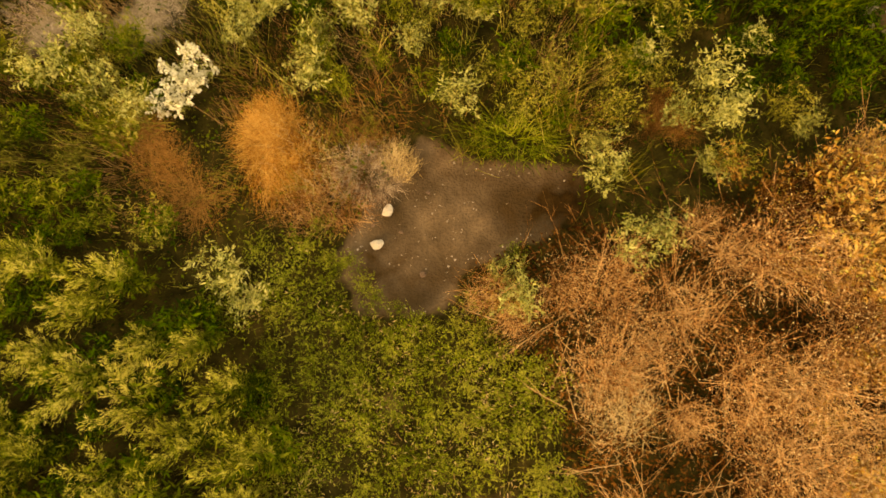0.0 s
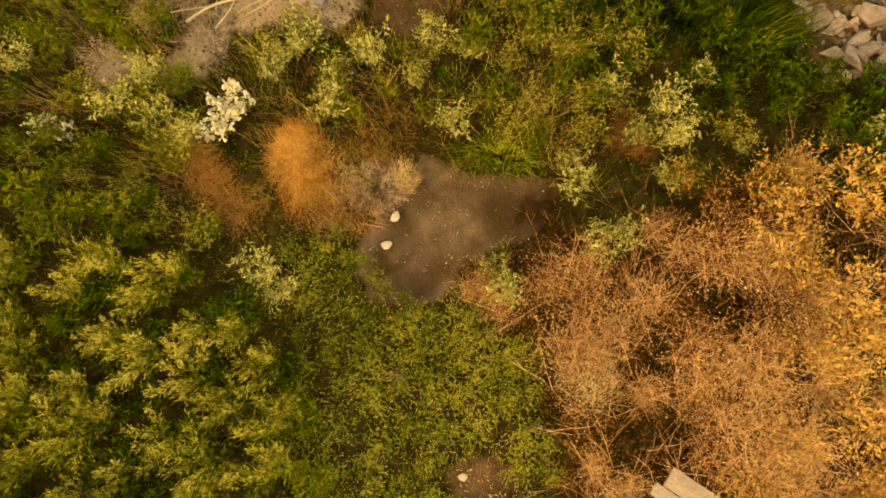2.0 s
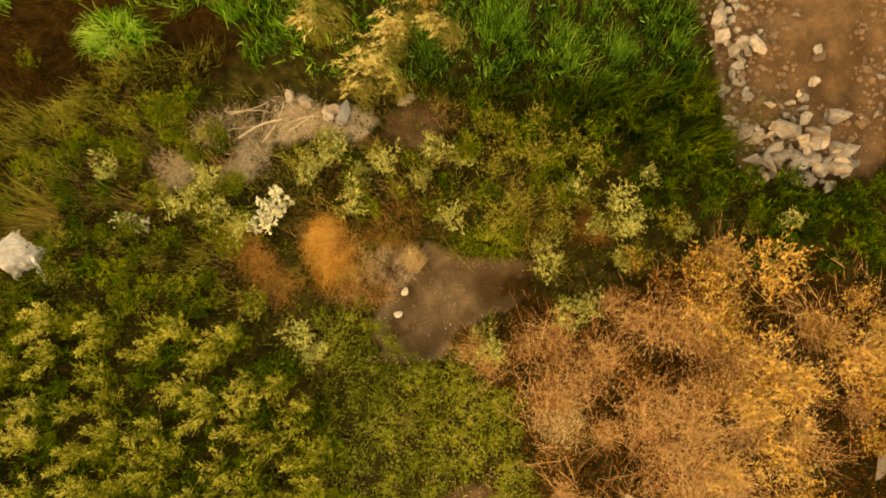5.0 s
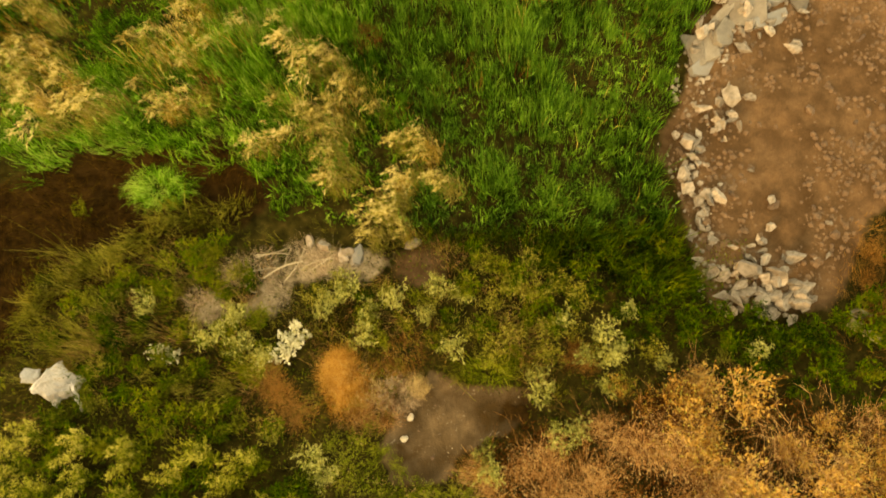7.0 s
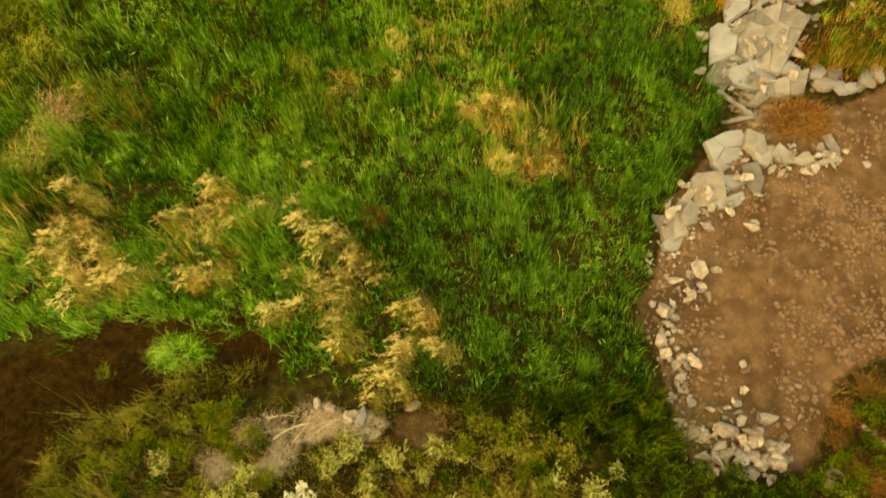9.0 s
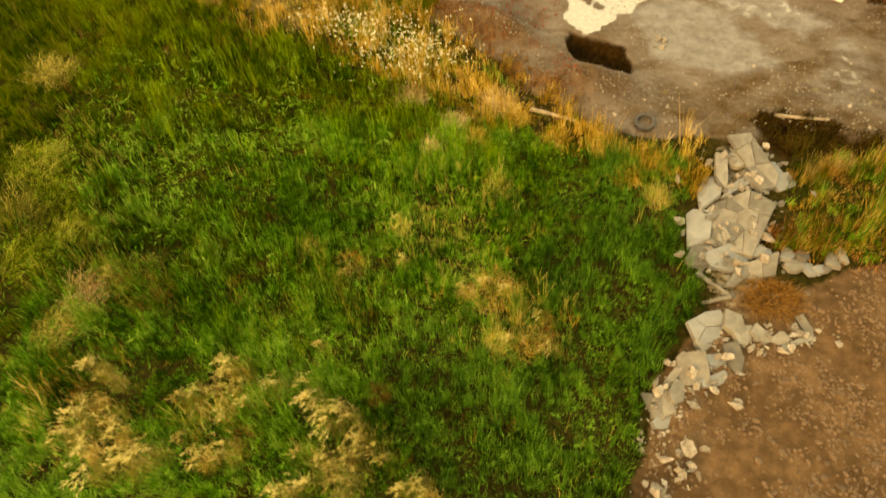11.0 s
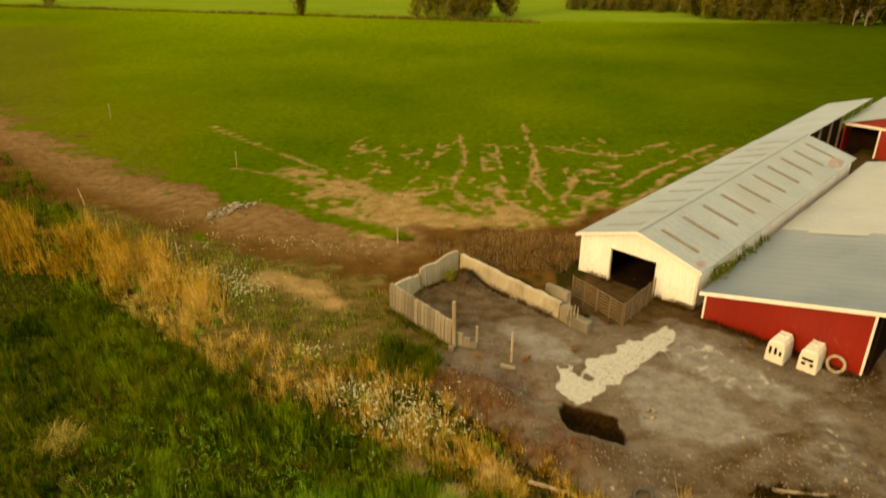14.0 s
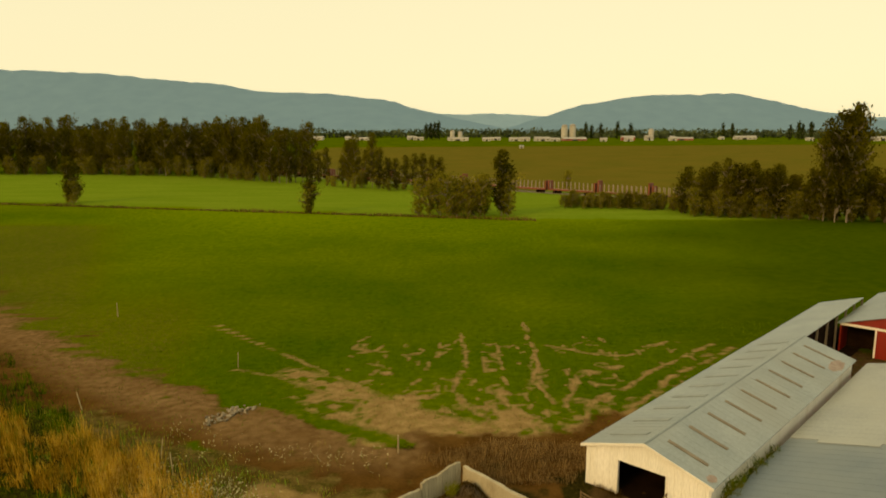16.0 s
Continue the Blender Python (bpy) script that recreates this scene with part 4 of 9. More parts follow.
def rear_barn():
    barn = thing("rear_barn")
    barn.matrix_basis = BARN
    x0, y0, y1, e, r, deep = 37.0, 3.3, -9.5, 2.7, 4.7, 16.0
    ym = (y0 + y1) / 2
    bm = bmesh.new()
    prism(bm, [(y0, e), (y1, e), (ym, r)], -0.06, 0.06)
    bmesh.ops.rotate(bm, verts=bm.verts, matrix=Matrix.Rotation(radians(90), 3, "Z"))
    bmesh.ops.translate(bm, verts=bm.verts, vec=(x0, 0, 0))
    part("gable", bm, RED_METAL, barn, "red gable over the open front")
    bm = bmesh.new()
    box(bm, x0 - 0.1, x0 - 0.07, y1, y0, e - 0.12, e + 0.1)
    part("fascia", bm, WHITE_TRIM, barn, "white fascia board")
    bm = bmesh.new()
    box(bm, x0 - 0.06, x0 + 0.06, y1, 0.4, 0, e)
    part("front_wall", bm, RED_METAL, barn, "red boarded wall")
    # a near-black wall added as the shade of the bay
    bm = bmesh.new()
    box(bm, x0 + 2.5, x0 + 2.6, 0.4, y0, 0, e)
    part("bay_wall", bm, DARK_INSIDE, barn)
    bm = bmesh.new()
    box(bm, x0 - 0.1, x0 + 0.06, 0.36, 0.5, 0, e)
    part("corner_trim", bm, WHITE_TRIM, barn)
    for ya, over in ((y0, 0.3), (y1, -0.3)):
        bm = bmesh.new()
        slope_sheet(bm, (x0 - 0.4, ym, r + 0.1), (x0 + deep, ym, r + 0.1), (x0 + deep, ya + over, e + 0.02), (x0 - 0.4, ya + over, e + 0.02))
        part("roof_slope", bm, ROOF_PALE, barn, "grey metal roof slope")
        roof_seams(barn, (x0 - 0.4, ym, r + 0.1), (x0 + deep, ym, r + 0.1), (x0 + deep, ya + over, e + 0.02), (x0 - 0.4, ya + over, e + 0.02), 1.2, ROOF_BLUE)
        bm = bmesh.new()
        box(bm, x0 + 0.1, x0 + deep, ya - 0.05, ya + 0.05, 0, e)
        part("side_wall", bm, RED_METAL, barn)
    tagged(barn, "red barn with a white fascia and an open dark bay", "barn")


white_barn()
lean_to()
red_barn()
rear_barn()


# ---- bunker walls, pen and posts ----
def bunker_wall(a, b, h0, h1, label, thick=0.16, step=0.34, lean=0.03, mat=None, ragged=0.03):
    """A low wall of upright cast panels from a to b."""
    a, b = Vector((*a, 0)), Vector((*b, 0))
    way = b - a
    wall = thing("bunker_wall", (a.x, a.y, 0), math.degrees(math.atan2(way.y, way.x)))
    count = max(2, round(way.length / step))
    w = way.length / count
    for i in range(count):
        t = (i + 0.5) / count
        h = h0 + (h1 - h0) * t + RNG.uniform(-ragged, ragged)
        p = a.lerp(b, t)
        bm = bmesh.new()
        box(bm, 0.012, w - 0.012, -thick / 2, thick / 2, -0.15, h, bevel=0.012)
        for v in bm.verts:
            v.co.y += lean * v.co.z
        part("panel", bm, mat or OLD_WALL, wall, at=pose(i * w, RNG.uniform(-0.012, 0.012), high(p.x, p.y)))
    bm = bmesh.new()
    box(bm, 0.02, way.length - 0.02, -thick / 2 + 0.05, thick / 2 - 0.05, -0.1, min(h0, h1) - 0.08)
    part("core", bm, mat or OLD_WALL, wall, at=pose(0, 0, 0))
    return tagged(wall, label, "wall", group="bunker walls")


def cast_wall(a, b, h0, h1, label, thick=0.22, step=1.7, ribs=0.0):
    """A pale cast wall of long sections with a worn, uneven top."""
    a, b = Vector((*a, 0)), Vector((*b, 0))
    way = b - a
    wall = thing("bunker_wall", (a.x, a.y, 0), math.degrees(math.atan2(way.y, way.x)))
    count = max(1, round(way.length / step))
    w = way.length / count
    for i in range(count):
        bm = bmesh.new()
        n = 14
        rows = []
        for k in range(n + 1):
            x = w * k / n * 0.998
            t = (i + k / n) / count
            h = h0 + (h1 - h0) * t + 0.13 * (float(rough(a.x * 7 + x + i * w, 3.0, 0.55)) - 0.5) - 0.1 * max(0.0, float(rough(x + i * w, a.y, 0.23)) - 0.72)
            side = [(-thick / 2 - 0.05, -0.2), (-thick / 2 - 0.02, h * 0.45), (-thick / 2, h - 0.04), (-thick / 2 + 0.05, h), (thick / 2 - 0.05, h - 0.01), (thick / 2, h - 0.05), (thick / 2 + 0.03, h * 0.45), (thick / 2 + 0.05, -0.2)]
            wave = 0.02 * (float(rough(x * 3 + i, a.y, 0.5)) - 0.5) + (ribs if k % 2 else 0.0)
            rows.append([bm.verts.new((x, y + wave, z)) for y, z in side])
        for r0, r1 in zip(rows, rows[1:]):
            for q in range(8):
                bm.faces.new((r0[q], r1[q], r1[(q + 1) % 8], r0[(q + 1) % 8]))
        bm.faces.new(rows[0])
        bm.faces.new(rows[-1][::-1])
        bmesh.ops.recalc_face_normals(bm, faces=bm.faces)
        part("wall_section", bm, PALE_WALL, wall, at=pose(i * w, RNG.uniform(-0.01, 0.01), 0, RNG.uniform(-1.2, 1.2)))
    return tagged(wall, label, "wall", group="bunker walls")


bunker_wall((-2.95, 33.9), (0.35, 30.2), 1.5, 1.35, "weathered grey concrete bunker wall with upright ribs", step=0.26)
cast_wall((-2.9, 34.1), (-1.5, 35.85), 1.3, 1.1, "low pale concrete bunker wall end")
bunker_wall((-1.4, 35.95), (0.75, 38.35), 1.2, 1.42, "pale weathered concrete bunker wall of upright staves", step=0.23, mat=PALE_WALL, ragged=0.05)
cast_wall((1.0, 38.3), (6.1, 32.9), 1.15, 0.95, "pale concrete bunker wall stained by silage", thick=0.3, step=2.4)
bunker_wall((0.55, 30.25), (1.6, 29.85), 0.75, 0.25, "broken low end of a concrete bunker wall")


def concrete_block(x, y, turn, sx, sy, sz, label):
    bm = bmesh.new()
    box(bm, -sx / 2, sx / 2, -sy / 2, sy / 2, -0.05, sz, bevel=0.04)
    for v in bm.verts:
        v.co += Vector((RNG.uniform(-0.015, 0.015), RNG.uniform(-0.015, 0.015), RNG.uniform(-0.01, 0.01)))
    ob = part("concrete_block", bm, OLD_WALL)
    ob.matrix_basis = pose(x, y, high(x, y), 0, 0, turn)
    tagged(ob, label, "block", group="blocks at the bunker")


concrete_block(6.05, 33.9, -47, 1.5, 0.35, 1.25, "upright grey concrete block beside the bunker wall")
concrete_block(6.9, 31.9, -47, 1.3, 0.55, 0.55, "pale low concrete block at the bunker's end")
concrete_block(6.35, 32.6, -47, 0.6, 0.5, 0.85, "worn concrete block at the bunker's end")
concrete_block(2.95, 28.25, -20, 0.75, 0.3, 0.12, "pale concrete slab lying in the gravel")
concrete_block(0.3, 29.75, 10, 0.28, 0.28, 0.25, "pale concrete post foot")


def post(x, y, h, r, lean=(0, 0), label="weathered grey wooden post standing in the ground", mat=None):
    ob = thing("fence_post", (x, y, high(x, y)))
    bm = bmesh.new()
    rod(bm, (0, 0, -0.1), (lean[0], lean[1], h), r, r * 0.85, 8)
    shaft = part("shaft", bm, mat or OLD_WOOD, ob)
    bm = bmesh.new()
    rod(bm, (lean[0], lean[1], h - 0.002), (lean[0] * 1.01, lean[1] * 1.01, h + 0.03), r * 0.86, r * 0.4, 8)
    part("cap", bm, mat or PALE_WOOD, shaft)
    tagged(ob, label, "post", group="posts")


post(0.43, 30.05, 2.5, 0.1, label="tall weathered wooden post at the bunker wall")
post(1.55, 29.95, 1.2, 0.07)
post(3.15, 28.75, 1.6, 0.06, label="tawny wooden stake beside the gravel heap", mat=PALE_WOOD)
for k, (x, y) in enumerate(((6.45, 32.0), (6.6, 32.15), (6.75, 31.75), (6.3, 32.2))):
    post(x, y, 1.0 + 0.1 * k, 0.035, (0.08 * (k % 2), 0.03), "thin grey stake beside the bunker's end block")
post(-16.25, 39.35, 1.4, 0.035, (-0.1, 0.0), "pale bleached stake in the grass", PALE_WOOD)
post(-17.95, 41.8, 1.1, 0.035, (0.12, 0.1), "pale bleached stake in the grass", PALE_WOOD)
post(-26.65, 49.1, 1.3, 0.04, (-0.35, 0.1), "leaning pale bleached stake beside the track", PALE_WOOD)
post(-3.1, 42.3, 1.15, 0.06, label="grey wooden fence post beside the track")
post(-36.0, 75.0, 1.5, 0.05, label="thin pasture fence post")
post(-18.0, 58.5, 1.3, 0.04, (0.06, 0), "thin pasture fence post")


def rail_panel(a, b, h=1.3, rails=7):
    a, b = Vector((*a, high(*a))), Vector((*b, high(*b)))
    way = b - a
    ob = thing("pen_panel", a, math.degrees(math.atan2(way.y, way.x)))
    n = way.length
    for x in (0.03, n / 2, n - 0.03):
        bm = bmesh.new()
        rod(bm, (x, 0, -0.02), (x, 0, h + 0.05), 0.035, 0.035, 7)
        part("upright", bm, RAIL_METAL, ob)
    for i in range(rails):
        z = 0.2 + i * (h - 0.22) / (rails - 1)
        bm = bmesh.new()
        box(bm, 0, n, -0.02, 0.02, z - 0.032, z + 0.032, bevel=0.01)
        part("rail", bm, RAIL_METAL, ob)
    tagged(ob, "brown metal cattle pen panel with horizontal rails", "fence", group="pen panels")


rail_panel((7.05, 35.2), (8.1, 33.6))
rail_panel((8.1, 33.6), (9.1, 31.95))
rail_panel((9.15, 31.95), (10.4, 33.5))
rail_panel((10.4, 33.5), (11.55, 34.95))


# ---- hutches and tyres ----
def hutch(x, y, turn, windows):
    ob = thing("calf_hutch", (x, y, high(x, y)), turn)
    w, l, h = 0.88, 1.4, 1.12
    bm = bmesh.new()
    rings = []
    for yy, s, hh in ((0.0, 0.94, h * 0.96), (0.06, 1.0, h), (l * 0.5, 1.0, h * 0.98), (l - 0.15, 0.96, h * 0.93), (l, 0.86, h * 0.84)):
        ring = [(-w / 2 * s, 0), (-w / 2 * s * 0.94, hh * 0.62), (-w / 2 * s * 0.84, hh * 0.88), (-w / 2 * s * 0.6, hh), (w / 2 * s * 0.6, hh), (w / 2 * s * 0.84, hh * 0.88), (w / 2 * s * 0.94, hh * 0.62), (w / 2 * s, 0)]
        rings.append([bm.verts.new((px, yy, pz)) for px, pz in ring])
    for r0, r1 in zip(rings, rings[1:]):
        for i in range(7):
            bm.faces.new((r0[i], r0[i + 1], r1[i + 1], r1[i]))
    bm.faces.new(rings[-1])
    bm.faces.new(rings[0][::-1])
    bmesh.ops.recalc_face_normals(bm, faces=bm.faces)
    shell = part("shell", bm, PLASTIC, ob)
    for wx, wz, ww, wh in windows:
        bm = bmesh.new()
        box(bm, wx - ww / 2, wx + ww / 2, -0.012, 0.02, wz - wh / 2, wz + wh / 2, bevel=0.006)
        part("opening", bm, DARK_INSIDE, shell, "dark opening in the front")
        bm = bmesh.new()
        box(bm, wx - ww / 2, wx + ww / 2, -0.05, -0.012, wz - wh / 2 - 0.06, wz - wh / 2)
        part("ledge", bm, PLASTIC, shell)
    for yy in (0.45, 0.85, 1.2):
        bm = bmesh.new()
        box(bm, -w * 0.31, w * 0.31, yy - 0.03, yy + 0.03, h * 0.94, h * 1.005, bevel=0.01)
        part("rib", bm, PLASTIC, shell)
    bm = bmesh.new()
    rod(bm, (0, 0.7, h * 0.96), (0, 0.7, h * 1.05), 0.1, 0.08, 10)
    part("vent", bm, PLASTIC, shell)
    tagged(ob, "white plastic calf hutch with dark front openings beside the red wall", "hutch", group="calf hutches")


hutch(15.55, 28.75, -44, [(-0.22, 0.62, 0.12, 0.36), (0.02, 0.62, 0.12, 0.36), (0.24, 0.56, 0.1, 0.24)])
hutch(16.75, 28.0, -44, [(-0.02, 0.66, 0.5, 0.14), (-0.17, 0.45, 0.18, 0.22), (0.19, 0.43, 0.14, 0.2)])


def tyre(x, y, m, r, w, mat, label):
    ob = thing("scrap_tyre")
    ob.matrix_basis = m
    bm = bmesh.new()
    n, prof = 28, [(r * 0.74, -w * 0.36), (r * 0.8, -w * 0.5), (r * 0.94, -w * 0.48), (r, -w * 0.3), (r, w * 0.3), (r * 0.94, w * 0.48), (r * 0.8, w * 0.5), (r * 0.74, w * 0.36)]
    rings = [[bm.verts.new((math.cos(k * math.tau / n) * pr, math.sin(k * math.tau / n) * pr, pz)) for pr, pz in prof] for k in range(n)]
    for k in range(n):
        a, b = rings[k], rings[(k + 1) % n]
        for i in range(len(prof)):
            j = (i + 1) % len(prof)
            bm.faces.new((a[i], b[i], b[j], a[j]))
    bmesh.ops.recalc_face_normals(bm, faces=bm.faces)
    carcass = part("carcass", bm, mat, ob)
    bm = bmesh.new()
    for k in range(n):
        c, s = math.cos((k + 0.5) * math.tau / n), math.sin((k + 0.5) * math.tau / n)
        box(bm, -0.02, 0.02, -0.02, 0.02, -w * 0.3, w * 0.3, Matrix.Translation((c * r, s * r, 0)) @ Matrix.Rotation(math.atan2(s, c), 4, "Z"))
    part("tread", bm, mat, carcass)
    tagged(ob, label, "tyre")


tyre(0, 0, pose(18.12, 28.05, high(18.12, 28.05) + 0.4) @ Matrix.Rotation(radians(-44), 4, "Z") @ Matrix.Rotation(radians(74), 4, "X"), 0.42, 0.2, DUSTY_RUBBER, "dusty pale tyre leaning on the red wall")
tyre(0, 0, pose(7.12, 19.8, high(7.12, 19.8) + 0.14, 12, -5), 0.36, 0.2, RUBBER, "dark worn tyre lying flat at the yard's edge")


def log(a, b, r, label, mat=None):
    a, b = Vector((*a, high(*a) + r)), Vector((*b, high(*b) + r))
    bm = bmesh.new()
    pts = [a.lerp(b, i / 5) + Vector((RNG.uniform(-0.02, 0.02), RNG.uniform(-0.02, 0.02), 0)) for i in range(6)]
    for i in range(5):
        rod(bm, pts[i], pts[i + 1], r * (1 - 0.06 * i), r * (1 - 0.06 * (i + 1)), 7)
    ob = part("log", bm, mat or PALE_WOOD)
    tagged(ob, label, "log", group="logs")


log((3.1, 20.55), (4.65, 19.85), 0.08, "grey weathered log at the edge of the yard", OLD_WOOD)
log((12.0, 20.35), (13.9, 20.1), 0.07, "grey timber at the edge of the dark hole", OLD_WOOD)
log((9.0, 3.9), (10.6, 2.3), 0.05, "thin bleached branch in the rusty weeds")
log((7.9, 2.7), (8.4, 2.35), 0.11, "tawny wood stump beside the rubble")


# ---- rubble ----
def boulder(seed, flat):
    r = np.random.default_rng(seed)
    bm = bmesh.new()
    bmesh.ops.create_icosphere(bm, subdivisions=1, radius=0.5)
    for v in bm.verts:
        v.co = Vector((v.co.x * r.uniform(0.75, 1.25), v.co.y * r.uniform(0.6, 1.1), v.co.z * flat * r.uniform(0.7, 1.2)))
    bmesh.ops.convex_hull(bm, input=bm.verts)
    me = bpy.data.meshes.new("rock")
    bm.to_mesh(me)
    bm.free()
    return me


def shard(seed, thick):
    """A broken piece of slab: an uneven outline with a thickness and chipped edges."""
    r = np.random.default_rng(seed)
    n = int(r.integers(4, 7))
    bm = bmesh.new()
    ang = np.sort((np.arange(n) + r.uniform(-0.3, 0.3, n)) * math.tau / n)
    rad = r.uniform(0.34, 0.62, n)
    slim, lean = r.uniform(0.55, 0.95), r.uniform(-0.5, 0.5, 2) * thick
    low = [bm.verts.new((math.cos(a) * q * 1.1, math.sin(a) * q * 1.1 * slim, 0)) for a, q in zip(ang, rad)]
    top = [bm.verts.new((math.cos(a) * q * 0.92, math.sin(a) * q * 0.92 * slim, thick + lean[0] * math.cos(a) + lean[1] * math.sin(a))) for a, q in zip(ang, rad)]
    bm.faces.new(low[::-1])
    bm.faces.new(top)
    for i in range(n):
        j = (i + 1) % n
        bm.faces.new((low[i], low[j], top[j], top[i]))
    bmesh.ops.bevel(bm, geom=[e for e in bm.edges if e.verts[0] in top and e.verts[1] in top], offset=0.02, segments=1, affect="EDGES")
    bmesh.ops.recalc_face_normals(bm, faces=bm.faces)
    me = bpy.data.meshes.new("shard")
    bm.to_mesh(me)
    bm.free()
    return me


ROCKS = [boulder(s, 0.75) for s in range(8)]
SHARDS = [shard(s, 0.24 + 0.05 * (s % 6)) for s in range(40, 50)]
THIN = [shard(s, 0.1) for s in range(60, 72)]
for me in ROCKS + SHARDS:
    me.materials.append(STONE)
for me in THIN:
    me.materials.append(CONCRETE)
CHALKS = [boulder(s, 0.7) for s in range(30, 38)]
for me in CHALKS:
    me.materials.append(CHALK)
GREYS = [boulder(s, 0.7) for s in range(50, 52)]
for me in GREYS:
    me.materials.append(BLUE_CONCRETE)
CLODS = [boulder(s, 0.6) for s in range(20, 26)]
for me in CLODS:
    me.materials.append(CLOD)


def lay(name, me, x, y, size, tilt, lift, label, category, group, turn=None, stretch=1.0):
    ob = new(name, me)
    turn = RNG.uniform(0, 360) if turn is None else turn
    ob.matrix_basis = pose(x, y, high(x, y) + lift, RNG.uniform(-tilt, tilt), RNG.uniform(-tilt, tilt), turn)
    ob.scale = (size, size * stretch, size)
    return tagged(ob, label, category, group)


def clip(poly, mx, my, nx, ny):
    """The part of a convex outline on the side of a line away from its normal."""
    out = []
    for (ax, ay), (bx, by) in zip(poly, poly[1:] + poly[:1]):
        da, db = (ax - mx) * nx + (ay - my) * ny, (bx - mx) * nx + (by - my) * ny
        if da <= 0:
            out.append((ax, ay))
        if da * db < 0:
            k = da / (da - db)
            out.append((ax + (bx - ax) * k, ay + (by - ay) * k))
    return out


def shatter(long, wide, count):
    """Outlines of the pieces of a broken rectangle: its corners knocked off, then parted between scattered middles."""
    whole = [(-long / 2, -wide / 2), (long / 2, -wide / 2), (long / 2, wide / 2), (-long / 2, wide / 2)]
    for cx, cy in ((-1, -1), (1, -1), (1, 1), (-1, 1)):
        if RNG.random() < 0.9:
            k, a = RNG.uniform(0.5, 0.95), RNG.uniform(-0.6, 0.6)
            nx, ny = cx / long, cy / wide
            n = math.hypot(nx, ny)
            nx, ny = nx / n, ny / n
            whole = clip(whole, cx * long / 2 * k, cy * wide / 2 * k, nx * math.cos(a) - ny * math.sin(a), nx * math.sin(a) + ny * math.cos(a))
    if count == 1:
        return [whole]
    mids = [(RNG.uniform(-0.45, 0.45) * long, RNG.uniform(-0.45, 0.45) * wide) for _ in range(count)]
    cells = []
    for i, (ax, ay) in enumerate(mids):
        cell = whole
        for j, (bx, by) in enumerate(mids):
            if i != j and len(cell) > 2:
                n = math.hypot(bx - ax, by - ay) + 1e-6
                nx, ny = (bx - ax) / n, (by - ay) / n
                cell = clip(cell, (ax + bx) / 2 - nx * 0.005, (ay + by) / 2 - ny * 0.005, nx, ny)
        if len(cell) > 2:
            cells.append(cell)
    return cells


def slab(x, y, long, wide, turn, tip=0.0, roll=0.0, lift=0.12, duller=False, thick=0.15, count=1):
    """A sheet of concrete lying broken where it fell, each piece tilted a little its own way."""
    base = pose(x, y, high(x, y) + lift, roll, tip, turn)
    whole = [(-long / 2, -wide / 2), (long / 2, -wide / 2), (long / 2, wide / 2), (-long / 2, wide / 2)]
    for cell in [c for c in shatter(long, wide, count) if len(c) > 2] or [whole]:
        mx, my = sum(q[0] for q in cell) / len(cell), sum(q[1] for q in cell) / len(cell)
        bm = bmesh.new()
        low = [bm.verts.new(((qx - mx) * 1.02, (qy - my) * 1.02, -thick)) for qx, qy in cell]
        top = [bm.verts.new((qx - mx, qy - my, RNG.uniform(-0.008, 0.008))) for qx, qy in cell]
        bm.faces.new(low[::-1])
        bm.faces.new(top)
        for a in range(len(cell)):
            b = (a + 1) % len(cell)
            bm.faces.new((low[a], low[b], top[b], top[a]))
        bmesh.ops.bevel(bm, geom=[e for e in bm.edges if e.verts[0] in top and e.verts[1] in top], offset=0.012, segments=1, affect="EDGES")
        bmesh.ops.recalc_face_normals(bm, faces=bm.faces)
        loose = 1.8 if count > 1 else 0.0
        ob = part("concrete_slab", bm, BLUE_CONCRETE if duller else CONCRETE, at=base @ pose(mx, my, RNG.uniform(0, 0.05) if count > 1 else 0, RNG.normal(0, loose), RNG.normal(0, loose), RNG.normal(0, 1.0) if count > 1 else 0))
        tagged(ob, "damp blue-grey piece of broken concrete in the rubble bank" if duller else "broken flat piece of pale cream concrete in the rubble bank", "slab", "broken slabs")


slab(10.55, 17.75, 2.5, 1.2, -82, 3, 4, 0.34, count=5)
slab(9.25, 17.4, 1.5, 0.6, -110, 4, -6, 0.26, count=2)
slab(9.9, 17.95, 0.8, 0.65, -75, -6, 8, 0.24)
slab(9.4, 18.45, 0.9, 0.24, 15, 3, 10, 0.3)
slab(8.65, 16.45, 1.7, 0.75, -120, -5, 12, 0.16, True)
slab(9.6, 16.7, 1.5, 0.65, 34, -8, 9, 0.2, True, count=2)
slab(10.2, 16.85, 1.0, 0.4, -52, 10, -12, 0.3)
slab(11.05, 17.4, 1.1, 0.7, 51, 8, 10, 0.14, True)
slab(11.3, 16.95, 0.9, 0.6, 27, 8, 12, 0.1, True)
slab(9.3, 15.2, 2.7, 1.9, -115, 3, 5, 0.26, count=11)
slab(8.75, 14.55, 1.1, 0.8, 60, -3, -4, 0.2, count=2)
slab(9.95, 15.75, 1.3, 0.8, 62, 4, 10, 0.16, count=2)
slab(7.95, 14.9, 1.8, 0.8, -109, -5, 13, 0.12, True, count=2)
slab(7.85, 13.8, 1.15, 0.95, 7, 3, -6, 0.16)
slab(8.65, 13.7, 1.5, 0.9, 25, 4, 12, 0.16, True)
slab(8.7, 13.1, 1.5, 0.55, 38, 5, 14, 0.2)
slab(9.6, 13.4, 1.35, 0.75, 9, -4, 8, 0.16, count=2)
slab(9.7, 13.95, 0.7, 0.55, 9, 6, 8, 0.14, True)
